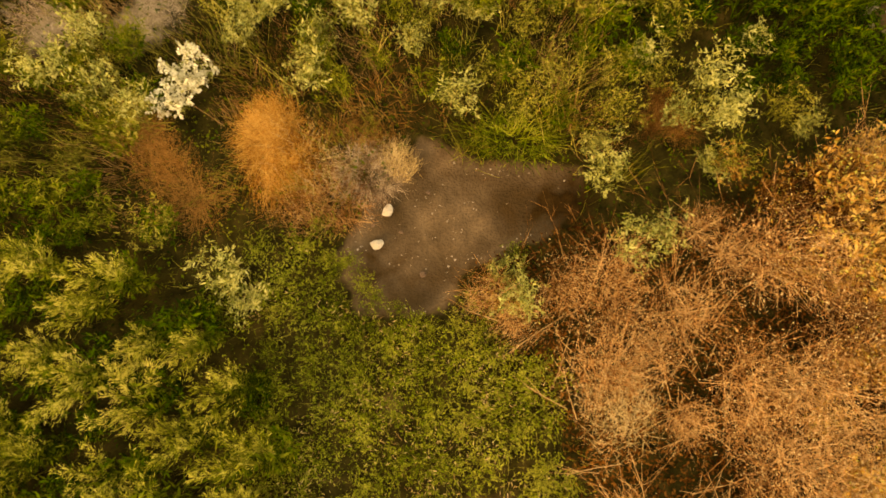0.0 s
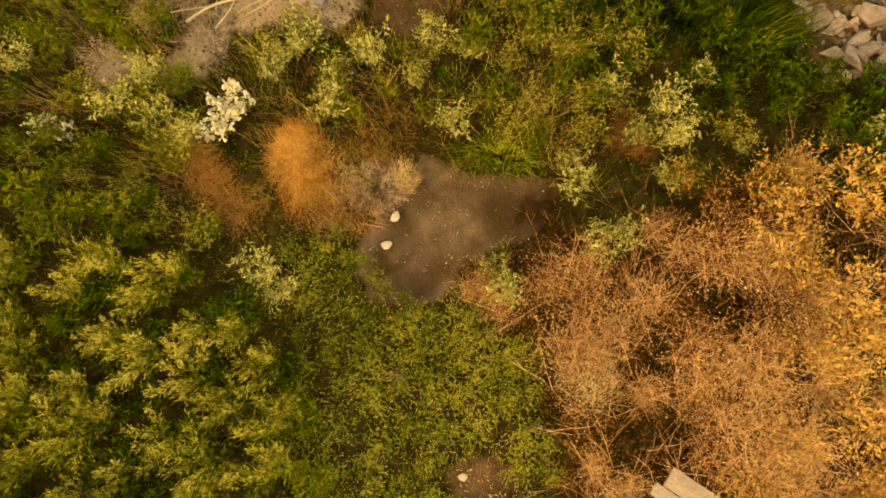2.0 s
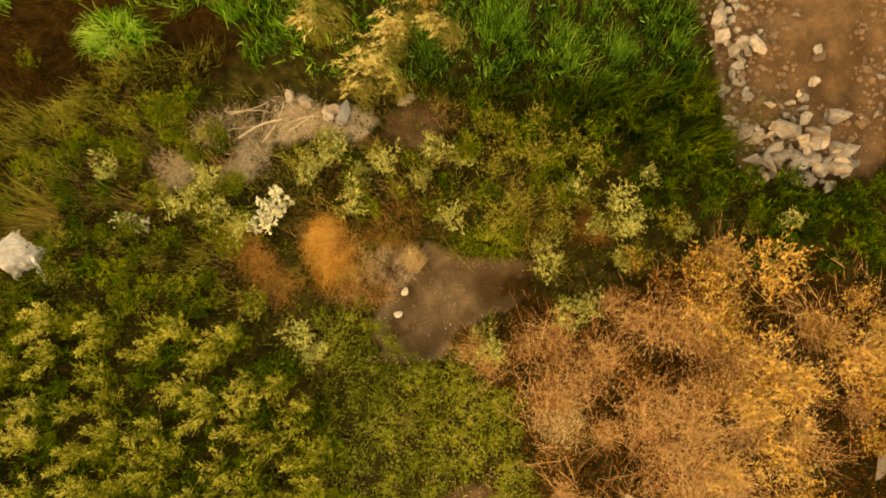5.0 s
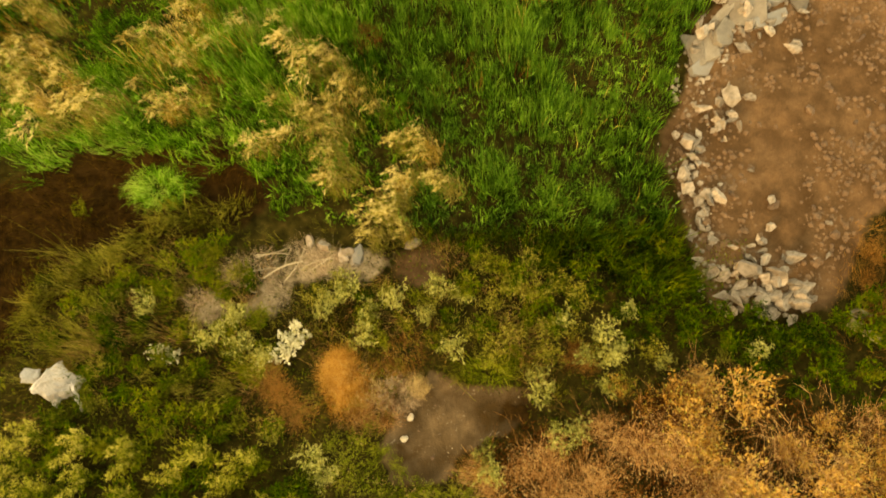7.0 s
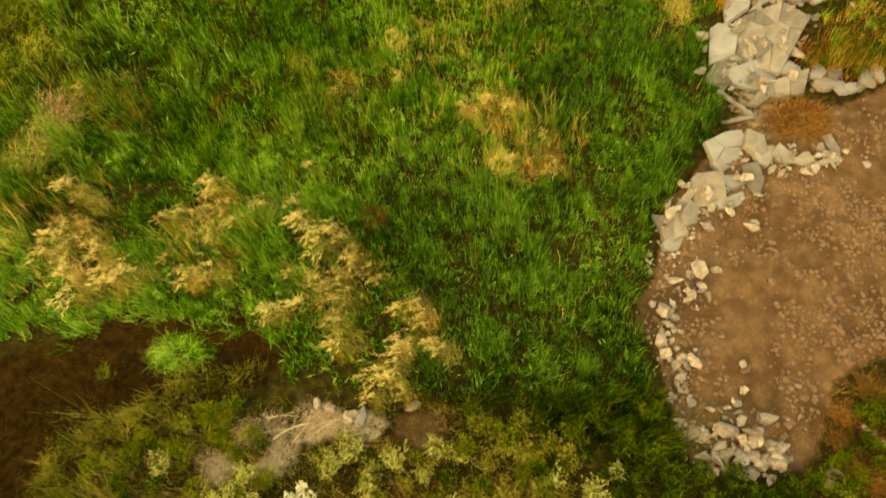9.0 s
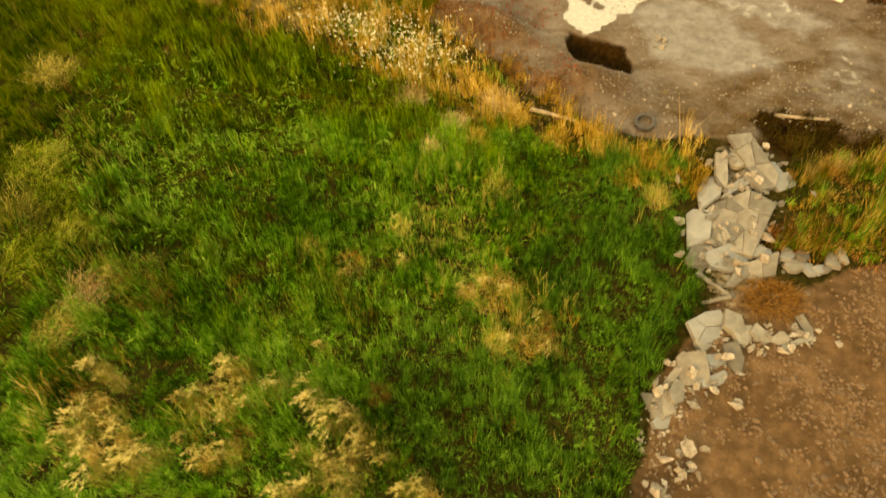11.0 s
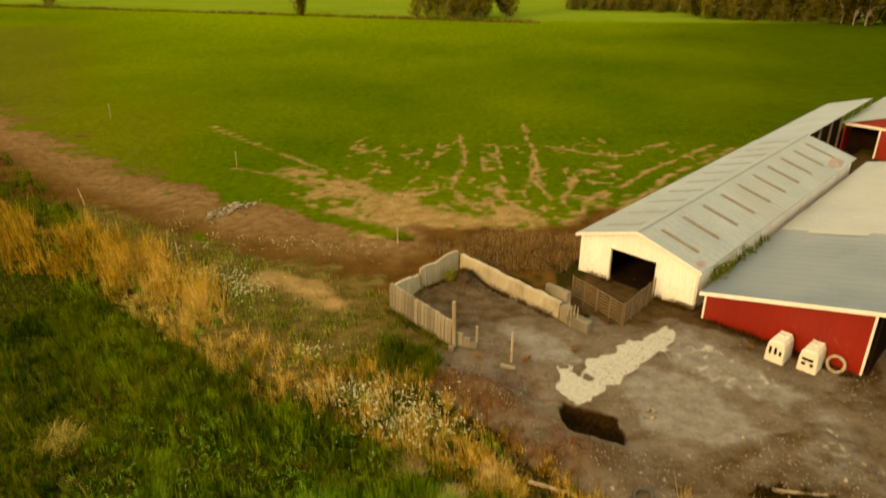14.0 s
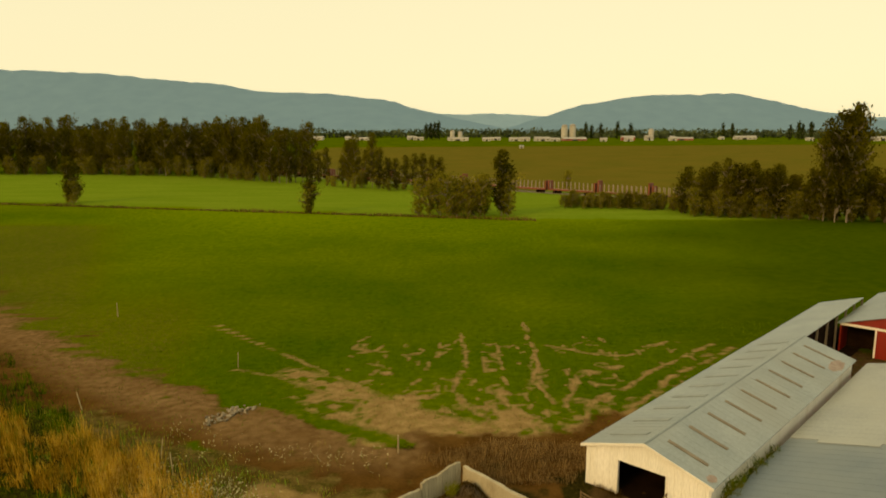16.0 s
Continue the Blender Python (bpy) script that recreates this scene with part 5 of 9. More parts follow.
for x, y, long, wide, turn, duller in ((10.5, 13.9, 0.6, 0.5, 70, True), (10.6, 13.45, 0.65, 0.45, 20, False), (11.0, 13.35, 0.55, 0.45, 100, True), (10.95, 13.85, 0.5, 0.4, 40, False), (11.8, 13.7, 0.75, 0.4, 75, False), (11.35, 13.3, 0.5, 0.35, 10, True), (11.55, 13.4, 0.45, 0.3, 60, False), (12.2, 13.85, 0.6, 0.35, 80, False)):
    slab(x, y, long, wide, turn, RNG.uniform(8, 18), RNG.uniform(-14, 18), 0.14, duller)
slab(7.45, 11.25, 1.2, 0.95, 16, 4, 6, 0.12, True, count=3)
slab(8.2, 11.25, 0.9, 0.7, 70, 5, 9, 0.14)
slab(7.2, 10.7, 0.5, 0.4, 30, 10, 6, 0.08)
slab(8.35, 10.95, 1.0, 0.45, 48, 10, 8, 0.12)
slab(8.85, 10.95, 0.6, 0.5, -43, 10, -6, 0.1)
slab(9.3, 10.85, 0.5, 0.4, 20, -10, 6, 0.08)
slab(10.2, 11.2, 0.8, 0.28, -71, 8, 16, 0.1)
slab(9.95, 10.75, 0.8, 0.22, 19, 6, 12, 0.08)
slab(9.5, 10.65, 0.55, 0.3, 60, 8, -10, 0.06)
slab(6.65, 9.85, 0.95, 0.8, -90, 10, 12, 0.14)
slab(7.85, 10.2, 0.9, 0.55, -82, 8, 10, 0.12)
slab(7.38, 10.15, 0.6, 0.45, 10, 14, -8, 0.08, True)
slab(6.15, 9.75, 1.0, 0.22, -132, 10, 20, 0.14)
slab(7.2, 9.55, 0.9, 0.35, 27, 8, 14, 0.08, True)
slab(6.1, 9.2, 0.75, 0.5, 60, 10, 14, 0.14)
slab(5.7, 8.95, 0.8, 0.55, 110, 8, -10, 0.12)
slab(5.4, 8.85, 0.9, 0.5, -75, -4, 14, 0.1)
slab(5.6, 8.4, 0.6, 0.4, 15, 8, 8, 0.08, True)
for k in range(120):
    t = RNG.random()
    x, y = 8.5 + 2.1 * t + RNG.normal(0, 0.7), 13.0 + 5.4 * t + RNG.normal(0, 0.4)
    lay("concrete_slab", (THIN + SHARDS)[RNG.integers(22)], x, y, RNG.uniform(0.15, 0.45), 30, RNG.uniform(0.04, 0.3), "small broken piece of pale concrete in the rubble bank", "slab", "broken slabs", None, RNG.uniform(0.6, 1.0))
for x, y, wide in ((3.09, -3.01, 0.18), (3.3, -2.86, 0.28)):
    bm = bmesh.new()
    box(bm, -0.48, 0.48, -wide / 2, wide / 2, -0.022, 0.022, bevel=0.006)
    board = part("old_board", bm, GREY_BOARD, at=pose(x, y, high(x, y) + 0.42, RNG.uniform(-3, 3), 2, -33))
    tagged(board, "weathered grey board lying on the dry weeds", "board", "old boards")
lay("concrete_slab", THIN[5], 7.35, -2.0, 0.9, 6, 0.3, "pale flat slab lying in the weeds", "slab", "broken slabs", 60, 0.7)


def spread(line, count, width, push=0.0):
    """Places along a line, scattered to its sides."""
    seg = np.array([math.hypot(b[0] - a[0], b[1] - a[1]) for a, b in zip(line, line[1:])])
    pick = RNG.choice(len(seg), count, p=seg / seg.sum())
    t = RNG.random(count)
    a, b = np.array(line)[pick], np.array(line)[pick + 1]
    return a + (b - a) * t[:, None] + RNG.normal(0, width, (count, 2)) + np.array([push, 0])


EDGE_LOW = [(5.0, 6.3), (5.1, 4.9), (5.3, 3.9), (5.5, 3.3), (6.3, 3.0), (7.2, 3.7)]
EDGE_TOP = [(4.75, 6.6), (5.1, 7.6), (5.7, 8.6), (6.1, 9.4), (7.2, 10.4), (8.4, 11.1), (9.6, 10.9), (10.8, 11.3)]
for cx, cy, sx, sy, count, big in ((6.9, 9.9, 0.6, 0.45, 26, 0.34), (5.9, 9.0, 0.35, 0.35, 18, 0.36), (8.8, 10.85, 0.7, 0.25, 18, 0.26), (10.0, 11.0, 0.45, 0.2, 10, 0.26), (5.9, 7.3, 0.35, 0.3, 12, 0.26), (5.0, 6.4, 0.2, 0.25, 9, 0.3), (4.95, 5.7, 0.16, 0.3, 8, 0.3), (5.35, 5.2, 0.25, 0.25, 9, 0.3), (5.15, 4.4, 0.22, 0.4, 11, 0.28), (5.9, 3.4, 0.45, 0.3, 34, 0.34), (6.6, 3.3, 0.4, 0.3, 30, 0.36), (6.2, 4.4, 0.6, 0.4, 8, 0.2), (7.0, 5.6, 0.6, 0.5, 4, 0.18)):
    for x, y in RNG.normal((cx, cy), (sx, sy), (count, 2)):
        s = big * RNG.uniform(0.25, 1.0) ** 1.3 + 0.06
        kind = SHARDS if RNG.random() < 0.92 else ROCKS
        lay("rubble_stone", kind[RNG.integers(len(kind))], x, y, s, 42, 0.02 + 0.25 * RNG.random() * s, "pale angular stone in the rubble bank", "stone", "rubble stones", None, RNG.uniform(0.55, 1.0))
for x, y, s in ((5.98, 3.77, 0.5), (5.75, 3.46, 0.34), (6.12, 3.17, 0.34), (6.58, 3.11, 0.42), (6.94, 3.2, 0.38), (6.3, 2.9, 0.34), (6.5, 3.64, 0.46), (6.87, 4.0, 0.38), (5.4, 3.25, 0.38), (5.25, 3.75, 0.34), (5.65, 3.2, 0.42), (6.13, 2.9, 0.26), (5.5, 3.6, 0.3), (5.0, 6.5, 0.36), (5.1, 6.2, 0.3), (4.9, 5.85, 0.36), (5.5, 5.3, 0.4), (5.35, 5.2, 0.32), (5.95, 7.55, 0.5), (5.4, 7.3, 0.36), (6.03, 7.15, 0.24), (6.14, 6.9, 0.24), (5.8, 6.95, 0.2), (7.55, 8.75, 0.4), (8.05, 2.85, 0.42)):
    lay("rubble_stone", SHARDS[int(x * 37) % 10], x, y, s, 40, 0.12, "large pale angular stone at the foot of the bank", "stone", "rubble stones", None, 0.75)
for x, y, s, t in ((-0.9, 0.47, 0.17, 10), (-0.78, 0.87, 0.17, 60), (-0.35, 0.12, 0.1, 0), (-0.62, 0.62, 0.06, 0), (0.2, -2.72, 0.14, 0), (-0.95, 0.7, 0.07, 0), (-0.3, 1.1, 0.06, 0)):
    lay("pale_stone", (CHALKS if s > 0.13 else CLODS)[int(abs(x) * 50) % 6], x, y, s, 10, s * 0.2, "small chalky white stone on the bare soil", "stone", "small stones", t)
for k in range(430):
    x, y = RNG.uniform(5, 13), RNG.uniform(3, 10.5)
    if inside(PAD, x, y) > 0.2 and wavy(x, y, 1.5) > 0.3 and RNG.random() < 1.25 - 0.1 * y + 0.3 * (x > 8.5) * (y < 8.5):
        lay("earth_clod", CLODS[k % 6], x, y, RNG.uniform(0.1, 0.34) * RNG.uniform(0.5, 1), 30, 0.0, "dry brown clod of earth on the bare ground", "clod", "earth clods", None, RNG.uniform(0.6, 1))
def crumbs(n, box_, weight, sizes):
    """Many small angular crumbs in one mesh."""
    x, y = RNG.uniform(box_[0], box_[1], n), RNG.uniform(box_[2], box_[3], n)
    ok = RNG.random(n) < weight(x, y)
    x, y = x[ok], y[ok]
    n = len(x)
    s = RNG.uniform(*sizes, n) * RNG.uniform(0.4, 1.0, n)
    a = RNG.uniform(0, math.tau, n)
    base = np.stack([x, y, land(x, y) - 0.01], 1)
    ring = []
    for k in range(5):
        q = a + k * math.tau / 5
        ring.append(base + np.stack([np.cos(q), np.sin(q), np.zeros(n)], 1) * (s * RNG.uniform(0.4, 0.65, n))[:, None])
    for k in range(3):
        q = a + 0.4 + k * math.tau / 3
        ring.append(base + np.stack([np.cos(q) * s * 0.25, np.sin(q) * s * 0.25, s * RNG.uniform(0.3, 0.6, n)], 1))
    v = np.stack(ring, 1).reshape(-1, 3)
    tri = np.array([(0, 1, 5), (1, 6, 5), (1, 2, 6), (2, 3, 6), (3, 7, 6), (3, 4, 7), (4, 0, 7), (0, 5, 7), (5, 6, 7)])
    return v, (np.arange(n)[:, None, None] * 8 + tri[None]).reshape(-1, 3)


tagged(part("earth_crumbs", mesh_np("earth_crumbs", *crumbs(15000, (4.5, 16, 2.8, 13.4), lambda x, y: ease(inside(PAD, x, y) / 0.3) * ease((wavy(x, y, 1.4) - 0.3) * 4), (0.03, 0.17))), CLOD), "small brown clods scattered over the bare ground", "clods", kind="stuff")
near_edge = lambda x, y: ease(1.3 - np.minimum(along(EDGE_LOW, x, y), along(EDGE_TOP, x, y)) / 0.5) * ease((wavy(x, y, 0.8) - 0.3) * 4)
tagged(part("rubble_fragments", mesh_np("rubble_fragments", *crumbs(4500, (4, 11.5, 2.4, 12), near_edge, (0.05, 0.18))), STONE), "small broken stone fragments in the rubble bank", "rubble", kind="stuff")
tagged(part("slab_fragments", mesh_np("slab_fragments", *crumbs(900, (7.2, 12, 12.4, 19), lambda x, y: ease(1.2 - along([(9.0, 12.6), (9.2, 15), (10.4, 18.4)], x, y) / 1.5), (0.06, 0.3))), CONCRETE), "small broken concrete fragments between the slabs", "rubble", kind="stuff")
tagged(part("gravel", mesh_np("gravel", *crumbs(9000, (-1.5, 20, 18.6, 31), lambda x, y: ease(inside(YARD, x, y) / 0.3) * ease((wavy(x, y, 1.7) - 0.35) * 3), (0.02, 0.13))), STONE), "loose gravel scattered over the yard", "gravel", kind="stuff")
tagged(part("soil_crumbs", mesh_np("soil_crumbs", *crumbs(1500, (-1.4, 1.5, -0.5, 1.8), lambda x, y: ease(inside(DIRT_PATCH, x, y) / 0.1), (0.008, 0.035))), STONE), "small pebbles on the bare soil", "pebbles", kind="stuff")
tagged(part("gravel", mesh_np("gravel", *crumbs(16000, (-1.8, 8.6, 19.4, 29.6), lambda x, y: np.clip(1.3 * heap(x, y) + 1.2 * np.exp(-(((x - 5.2) / 2.3) ** 2 + ((y - 21.6) / 1.6) ** 2)), 0, 1) * (inside(PIT, x, y) < 0.1), (0.03, 0.14))), CLOD), "loose stony gravel over the heap and the bank of the pit", "gravel", kind="stuff")
for x, y in spread([(-17, 46.6), (-14.7, 49.2)], 60, 0.5):
    lay("rubble_stone", SHARDS[RNG.integers(10)], x, y, RNG.uniform(0.12, 0.45), 25, 0.02, "pale stone in the heap beside the track", "stone", "track rubble", None, 0.8)
for x, y in RNG.uniform((8.2, 24.4), (9.0, 25.1), (7, 2)):
    lay("rubble_stone", SHARDS[RNG.integers(10)], x, y, RNG.uniform(0.1, 0.28), 15, 0.0, "pale stone lying in the yard", "stone", "yard stones")
for k in range(24):
    x, y = RNG.uniform(6, 19), RNG.uniform(19.6, 24)
    lay("rubble_stone", (SHARDS + ROCKS)[RNG.integers(18)], x, y, RNG.uniform(0.05, 0.2), 15, 0.0, "small stone lying in the yard", "stone", "yard stones")
log((7.55, 13.2), (8.35, 12.35), 0.07, "bent pale pipe among the slabs", CONCRETE)
log((8.35, 12.33), (7.45, 12.1), 0.07, "pale pipe lying among the slabs", CONCRETE)
# the pile of bleached sticks
for x, y, l, turn, thick in ((-3.35, 3.74, 0.85, 23, 0.024), (-3.14, 3.87, 0.85, 62, 0.014), (-3.58, 4.05, 0.7, 3, 0.014), (-3.59, 4.12, 0.7, 12, 0.012), (-2.71, 3.89, 0.75, 19, 0.015), (-3.74, 3.74, 0.75, 8, 0.012), (-3.97, 3.36, 0.3, -31, 0.012), (-2.65, 3.86, 0.6, 32, 0.012), (-2.95, 3.95, 0.6, -48, 0.009), (-3.3, 3.95, 0.5, 78, 0.008), (-4.2, 3.55, 0.45, -62, 0.008), (-4.05, 3.5, 0.4, -70, 0.008)):
    a, bow = radians(turn), RNG.uniform(-0.07, 0.07)
    z = high(x, y) + 0.12 + 0.15 * RNG.random()
    bm = bmesh.new()
    pts = [Vector((x + (q - 0.5) * l * math.cos(a) - bow * math.sin(a) * math.sin(math.pi * q), y + (q - 0.5) * l * math.sin(a) + bow * math.cos(a) * math.sin(math.pi * q), z + 0.05 * q)) for q in (0, 0.2, 0.4, 0.6, 0.8, 1.0)]
    for k in range(5):
        rod(bm, pts[k], pts[k + 1], thick * (1 - 0.1 * k), thick * (0.9 - 0.1 * k), 6)
    tagged(part("stick", bm, PALE_WOOD), "bleached stick in the dusty brush pile", "stick", "brush pile sticks")
lay("blue_grey_stone", GREYS[0], -1.9, 4.08, 0.52, 10, 0.04, "blue-grey boulder beside the brush pile", "stone", "brush pile stones", 80, 0.6)
lay("tan_stone", ROCKS[2], -2.2, 4.1, 0.42, 8, 0.02, "dusty tan boulder beside the brush pile", "stone", "brush pile stones", 110, 0.8)
lay("tan_stone", ROCKS[5], -0.75, 4.3, 0.38, 8, 0.02, "tan boulder above the soil mound", "stone", "brush pile stones", 20, 0.8)
put_tangle = [(-4.35, 3.8), (-3.9, 3.9), (-3.0, 4.15), (-2.6, 4.0)]
for x, y, s in ((-2.6, 4.3, 0.32), (-2.1, 4.15, 0.34), (-1.95, 3.95, 0.24), (-2.9, 4.4, 0.25)):
    lay("rubble_stone", SHARDS[int(s * 20) % 10], x, y, s, 14, 0.02, "dusty grey stone beside the brush pile", "stone", "brush pile stones", None, 0.8)


def white_heap():
    """A torn pale sheet draped over rubble: one long bright fold, a pointed flap and a crumpled skirt."""
    ob = thing("sheeting_heap", (-7.6, 1.5, high(-7.6, 1.5)), 45)

    def drape(long, wide, nx, ny, shape):
        bm = bmesh.new()
        bmesh.ops.create_grid(bm, x_segments=nx, y_segments=ny, size=0.5)
        for v in bm.verts:
            u, w = v.co.x, v.co.y
            torn = 0.8 + 0.3 * float(wavy(u + 3, w + 1, 0.3)) + 0.16 * math.sin(u * 9 + 1) * abs(w) * 2 + 0.06 * math.sin(u * 31) * abs(w) * 2
            v.co = Vector((u * long * (0.8 + 0.4 * float(wavy(w + 7, u * 0.3, 0.2))), w * wide * torn, shape(u, w)))
        bmesh.ops.solidify(bm, geom=bm.faces, thickness=0.008)
        for f in bm.faces:
            f.smooth = True
        return bm

    crumple = lambda u, w: 0.16 * (float(wavy(u + 2 * w, w, 0.16)) - 0.5) + 0.05 * (float(wavy(u, w + 5, 0.06)) - 0.5)
    part("sheet", drape(0.7, 0.62, 40, 34, lambda u, w: 0.62 - 0.85 * abs(w - 0.16) - 0.25 * u * u + (crumple(u, w) if w < 0.1 else 0.3 * crumple(u, w))), SHEETING, ob)
    part("fold", drape(0.7, 0.14, 24, 10, lambda u, w: 0.66 - 1.6 * w * w * 0.4 - 0.22 * u * u + 0.012 * math.sin(u * 17)), SHEETING, ob, at=pose(0.0, 0.13, 0.0, 0, 0, 2))
    part("flap", drape(0.28, 0.25, 12, 12, lambda u, w: 0.5 + 0.2 * w - 0.3 * u * u + 0.4 * crumple(u, w)), SHEETING, ob, at=pose(-0.22, 0.38, 0.0, 0, 0, 40))
    part("strip", drape(0.5, 0.08, 20, 4, lambda u, w: 0.3 - 0.35 * u + 0.03 * math.sin(u * 19)), SHEETING, ob, at=pose(0.12, -0.5, 0.0, 0, 0, -120))
    tagged(ob, "torn white sheeting draped over the weeds in a long fold", "sheeting")


white_heap()


# ---- plants ----
def ribbons(roots, tips, width, sag, segs=2, taper=0.15):
    """Thin blades from roots to tips, bent by sag (a vector each), flat side roughly up."""
    n = len(roots)
    way = tips - roots
    side = np.cross(way, RNG.normal(0, 1, (n, 3)) * 0.5 + np.array([0, 0, 1.0]))
    side /= np.linalg.norm(side, axis=1)[:, None] + 1e-9
    width = np.broadcast_to(np.asarray(width, float), (n,))
    rows = []
    for i in range(segs + 1):
        t = i / segs
        mid = roots + way * t + sag * (4 * t * (1 - t))
        w = (width * (1 - (1 - taper) * t))[:, None] * side * 0.5
        rows += [mid - w, mid + w]
    v = np.stack(rows, 1).reshape(-1, 3)
    base = (np.arange(n) * 2 * (segs + 1))[:, None]
    f = np.concatenate([base + np.array([2 * i, 2 * i + 1, 2 * i + 3, 2 * i + 2])[None, :] for i in range(segs)], 0)
    return v, f


def leaves_at(places, size, up=0.35, long=2.2, way=None, stray=0.6):
    """Small pointed leaves (a kite each), along way where it is given."""
    n = len(places)
    a = RNG.normal(0, 1, (n, 3))
    if way is None:
        a[:, 2] = a[:, 2] * 0.6 + up
    else:
        a = way / (np.linalg.norm(way, axis=1)[:, None] + 1e-9) + a * stray
    a /= np.linalg.norm(a, axis=1)[:, None]
    b = np.cross(a, RNG.normal(0, 1, (n, 3)))
    b /= np.linalg.norm(b, axis=1)[:, None]
    s = (size * RNG.uniform(0.5, 1.3, n))[:, None]
    v = np.stack([places, places + a * s * 0.45 + b * s * 0.5 / long, places + a * s, places + a * s * 0.45 - b * s * 0.5 / long], 1).reshape(-1, 3)
    return v, np.arange(4 * n).reshape(-1, 4)


def join(*pieces):
    vs, fs, k = [], [], 0
    for v, f in pieces:
        vs.append(v)
        fs.append(f + k)
        k += len(v)
    return np.concatenate(vs), np.concatenate(fs)


def bush(name, label, category, radius, height, stems, per, leaf, stem_mat, leaf_mat, tip_mat=None, tip_per=0, tip=0.04, stem_w=0.007, subs=4, sub_len=0.35, upright=0.6, long=2.6, low=0.3, tip_long=5.5, tip_stray=0.4):
    """A weed: upright stems from one root, side shoots set with leaves and, on some, blossom spikes at the ends."""
    ob = thing(name)
    a, q = RNG.uniform(0, math.tau, stems), np.sqrt(RNG.random(stems))
    out = np.stack([np.cos(a), np.sin(a)], 1)
    roots = np.concatenate([out * (q * radius * 0.45 * upright + 0.02)[:, None], np.full((stems, 1), -0.03)], 1)
    tall = height * RNG.uniform(0.55, 1.0, stems) * (1 - 0.3 * q * (1 - upright))
    ends = np.concatenate([out * (q * radius)[:, None] + RNG.normal(0, 0.06 * radius, (stems, 2)), tall[:, None]], 1)
    sag = np.concatenate([-(ends[:, :2] - roots[:, :2]) * 0.2, (0.05 * tall)[:, None]], 1)
    pieces = [ribbons(roots, ends, stem_w, sag, 2, 0.4)]
    t = RNG.uniform(low, 0.98, stems * subs)
    who = np.repeat(np.arange(stems), subs)
    sub = roots[who] + (ends - roots)[who] * t[:, None] + sag[who] * (4 * t * (1 - t))[:, None]
    b = RNG.uniform(0, math.tau, len(sub))
    ln = radius * sub_len * RNG.uniform(0.4, 1.2, len(sub)) * (1.25 - 0.5 * t)
    sub_way = np.stack([np.cos(b), np.sin(b), RNG.uniform(0.4, 1.4, len(sub))], 1) * ln[:, None]
    pieces.append(ribbons(sub, sub + sub_way, stem_w * 0.6, np.zeros((len(sub), 3)), 1, 0.4))
    part("stem_tangle", mesh_np("stem_tangle", *join(*pieces)), stem_mat, ob)
    w = np.repeat(np.arange(len(sub)), per)
    k = RNG.uniform(0.05, 1.05, len(w))[:, None]
    spots = sub[w] + sub_way[w] * k
    spots[:, 2] = np.maximum(spots[:, 2], 0.02)
    part("foliage", mesh_np("foliage", *leaves_at(spots, leaf, long=long, way=sub_way[w], stray=0.75)), leaf_mat, ob)
    if tip_mat:
        w = np.repeat(np.nonzero(t > 0.6)[0], tip_per)
        spots = sub[w] + sub_way[w] * RNG.uniform(0.5, 1.4, len(w))[:, None] + RNG.normal(0, 0.012, (len(w), 3))
        part("blossom", mesh_np("blossom", *leaves_at(spots, tip, long=tip_long, way=sub_way[w], stray=tip_stray)), tip_mat, ob)
    return tagged(ob, label, category)


def plant(protos, places, scale=(0.75, 1.25), group="weeds", sink=0.0, turn=(0, 360)):
    for k, (x, y) in enumerate(places):
        s = RNG.uniform(*scale)
        src = protos[k % len(protos)]
        ob = copy_thing(src, pose(x, y, high(x, y) - sink, RNG.uniform(-5, 5), RNG.uniform(-5, 5), RNG.uniform(*turn)))
        ob.scale = (s, s, s * RNG.uniform(0.85, 1.1))
        ob["group"] = group


def clear(protos):
    for p in protos:
        for c in list(p.children_recursive) + [p]:
            bpy.data.objects.remove(c)


OPEN_SPOTS = [(-2.12, 1.6, 0.75), (-3.3, 1.3, 0.6), (-1.1, 1.3, 0.5), (-0.7, 1.5, 0.4), (0.7, 1.7, 0.4), (1.15, 1.05, 0.55), (0.5, 0.95, 0.62), (-0.3, 0.6, 0.85), (-0.8, 3.75, 0.55), (-3.0, 4.1, 0.65), (-2.2, 4.2, 0.5), (-4.95, 3.0, 0.45), (-3.5, 3.3, 0.4), (-3.05, 2.25, 0.4), (-7.6, 1.5, 0.5), (0.45, -2.75, 0.55), (3.2, -2.95, 0.6), (-3.9, 4.2, 0.4), (-3.65, 3.2, 0.4), (-2.5, 3.75, 0.45), (-1.8, 3.85, 0.45), (-0.6, 3.8, 0.55)]


def fill(poly, gap, keep=1.0, bare=0.02):
    """Scattered places inside an outline, at least gap apart, off the bare soil and the things that lie open."""
    xs, ys = [p[0] for p in poly], [p[1] for p in poly]
    n = int((max(xs) - min(xs)) * (max(ys) - min(ys)) / gap ** 2 * 3)
    out = np.empty((0, 2))
    for x, y in RNG.uniform((min(xs), min(ys)), (max(xs), max(ys)), (n, 2)):
        if inside(poly, x, y) < 0 or RNG.random() > keep or inside(DIRT_PATCH, x, y) > bare or any((x - a) ** 2 + (y - b) ** 2 < r * r for a, b, r in OPEN_SPOTS):
            continue
        if not len(out) or ((out - (x, y)) ** 2).sum(1).min() > gap * gap:
            out = np.vstack([out, (x, y)])
    return [tuple(p) for p in out]


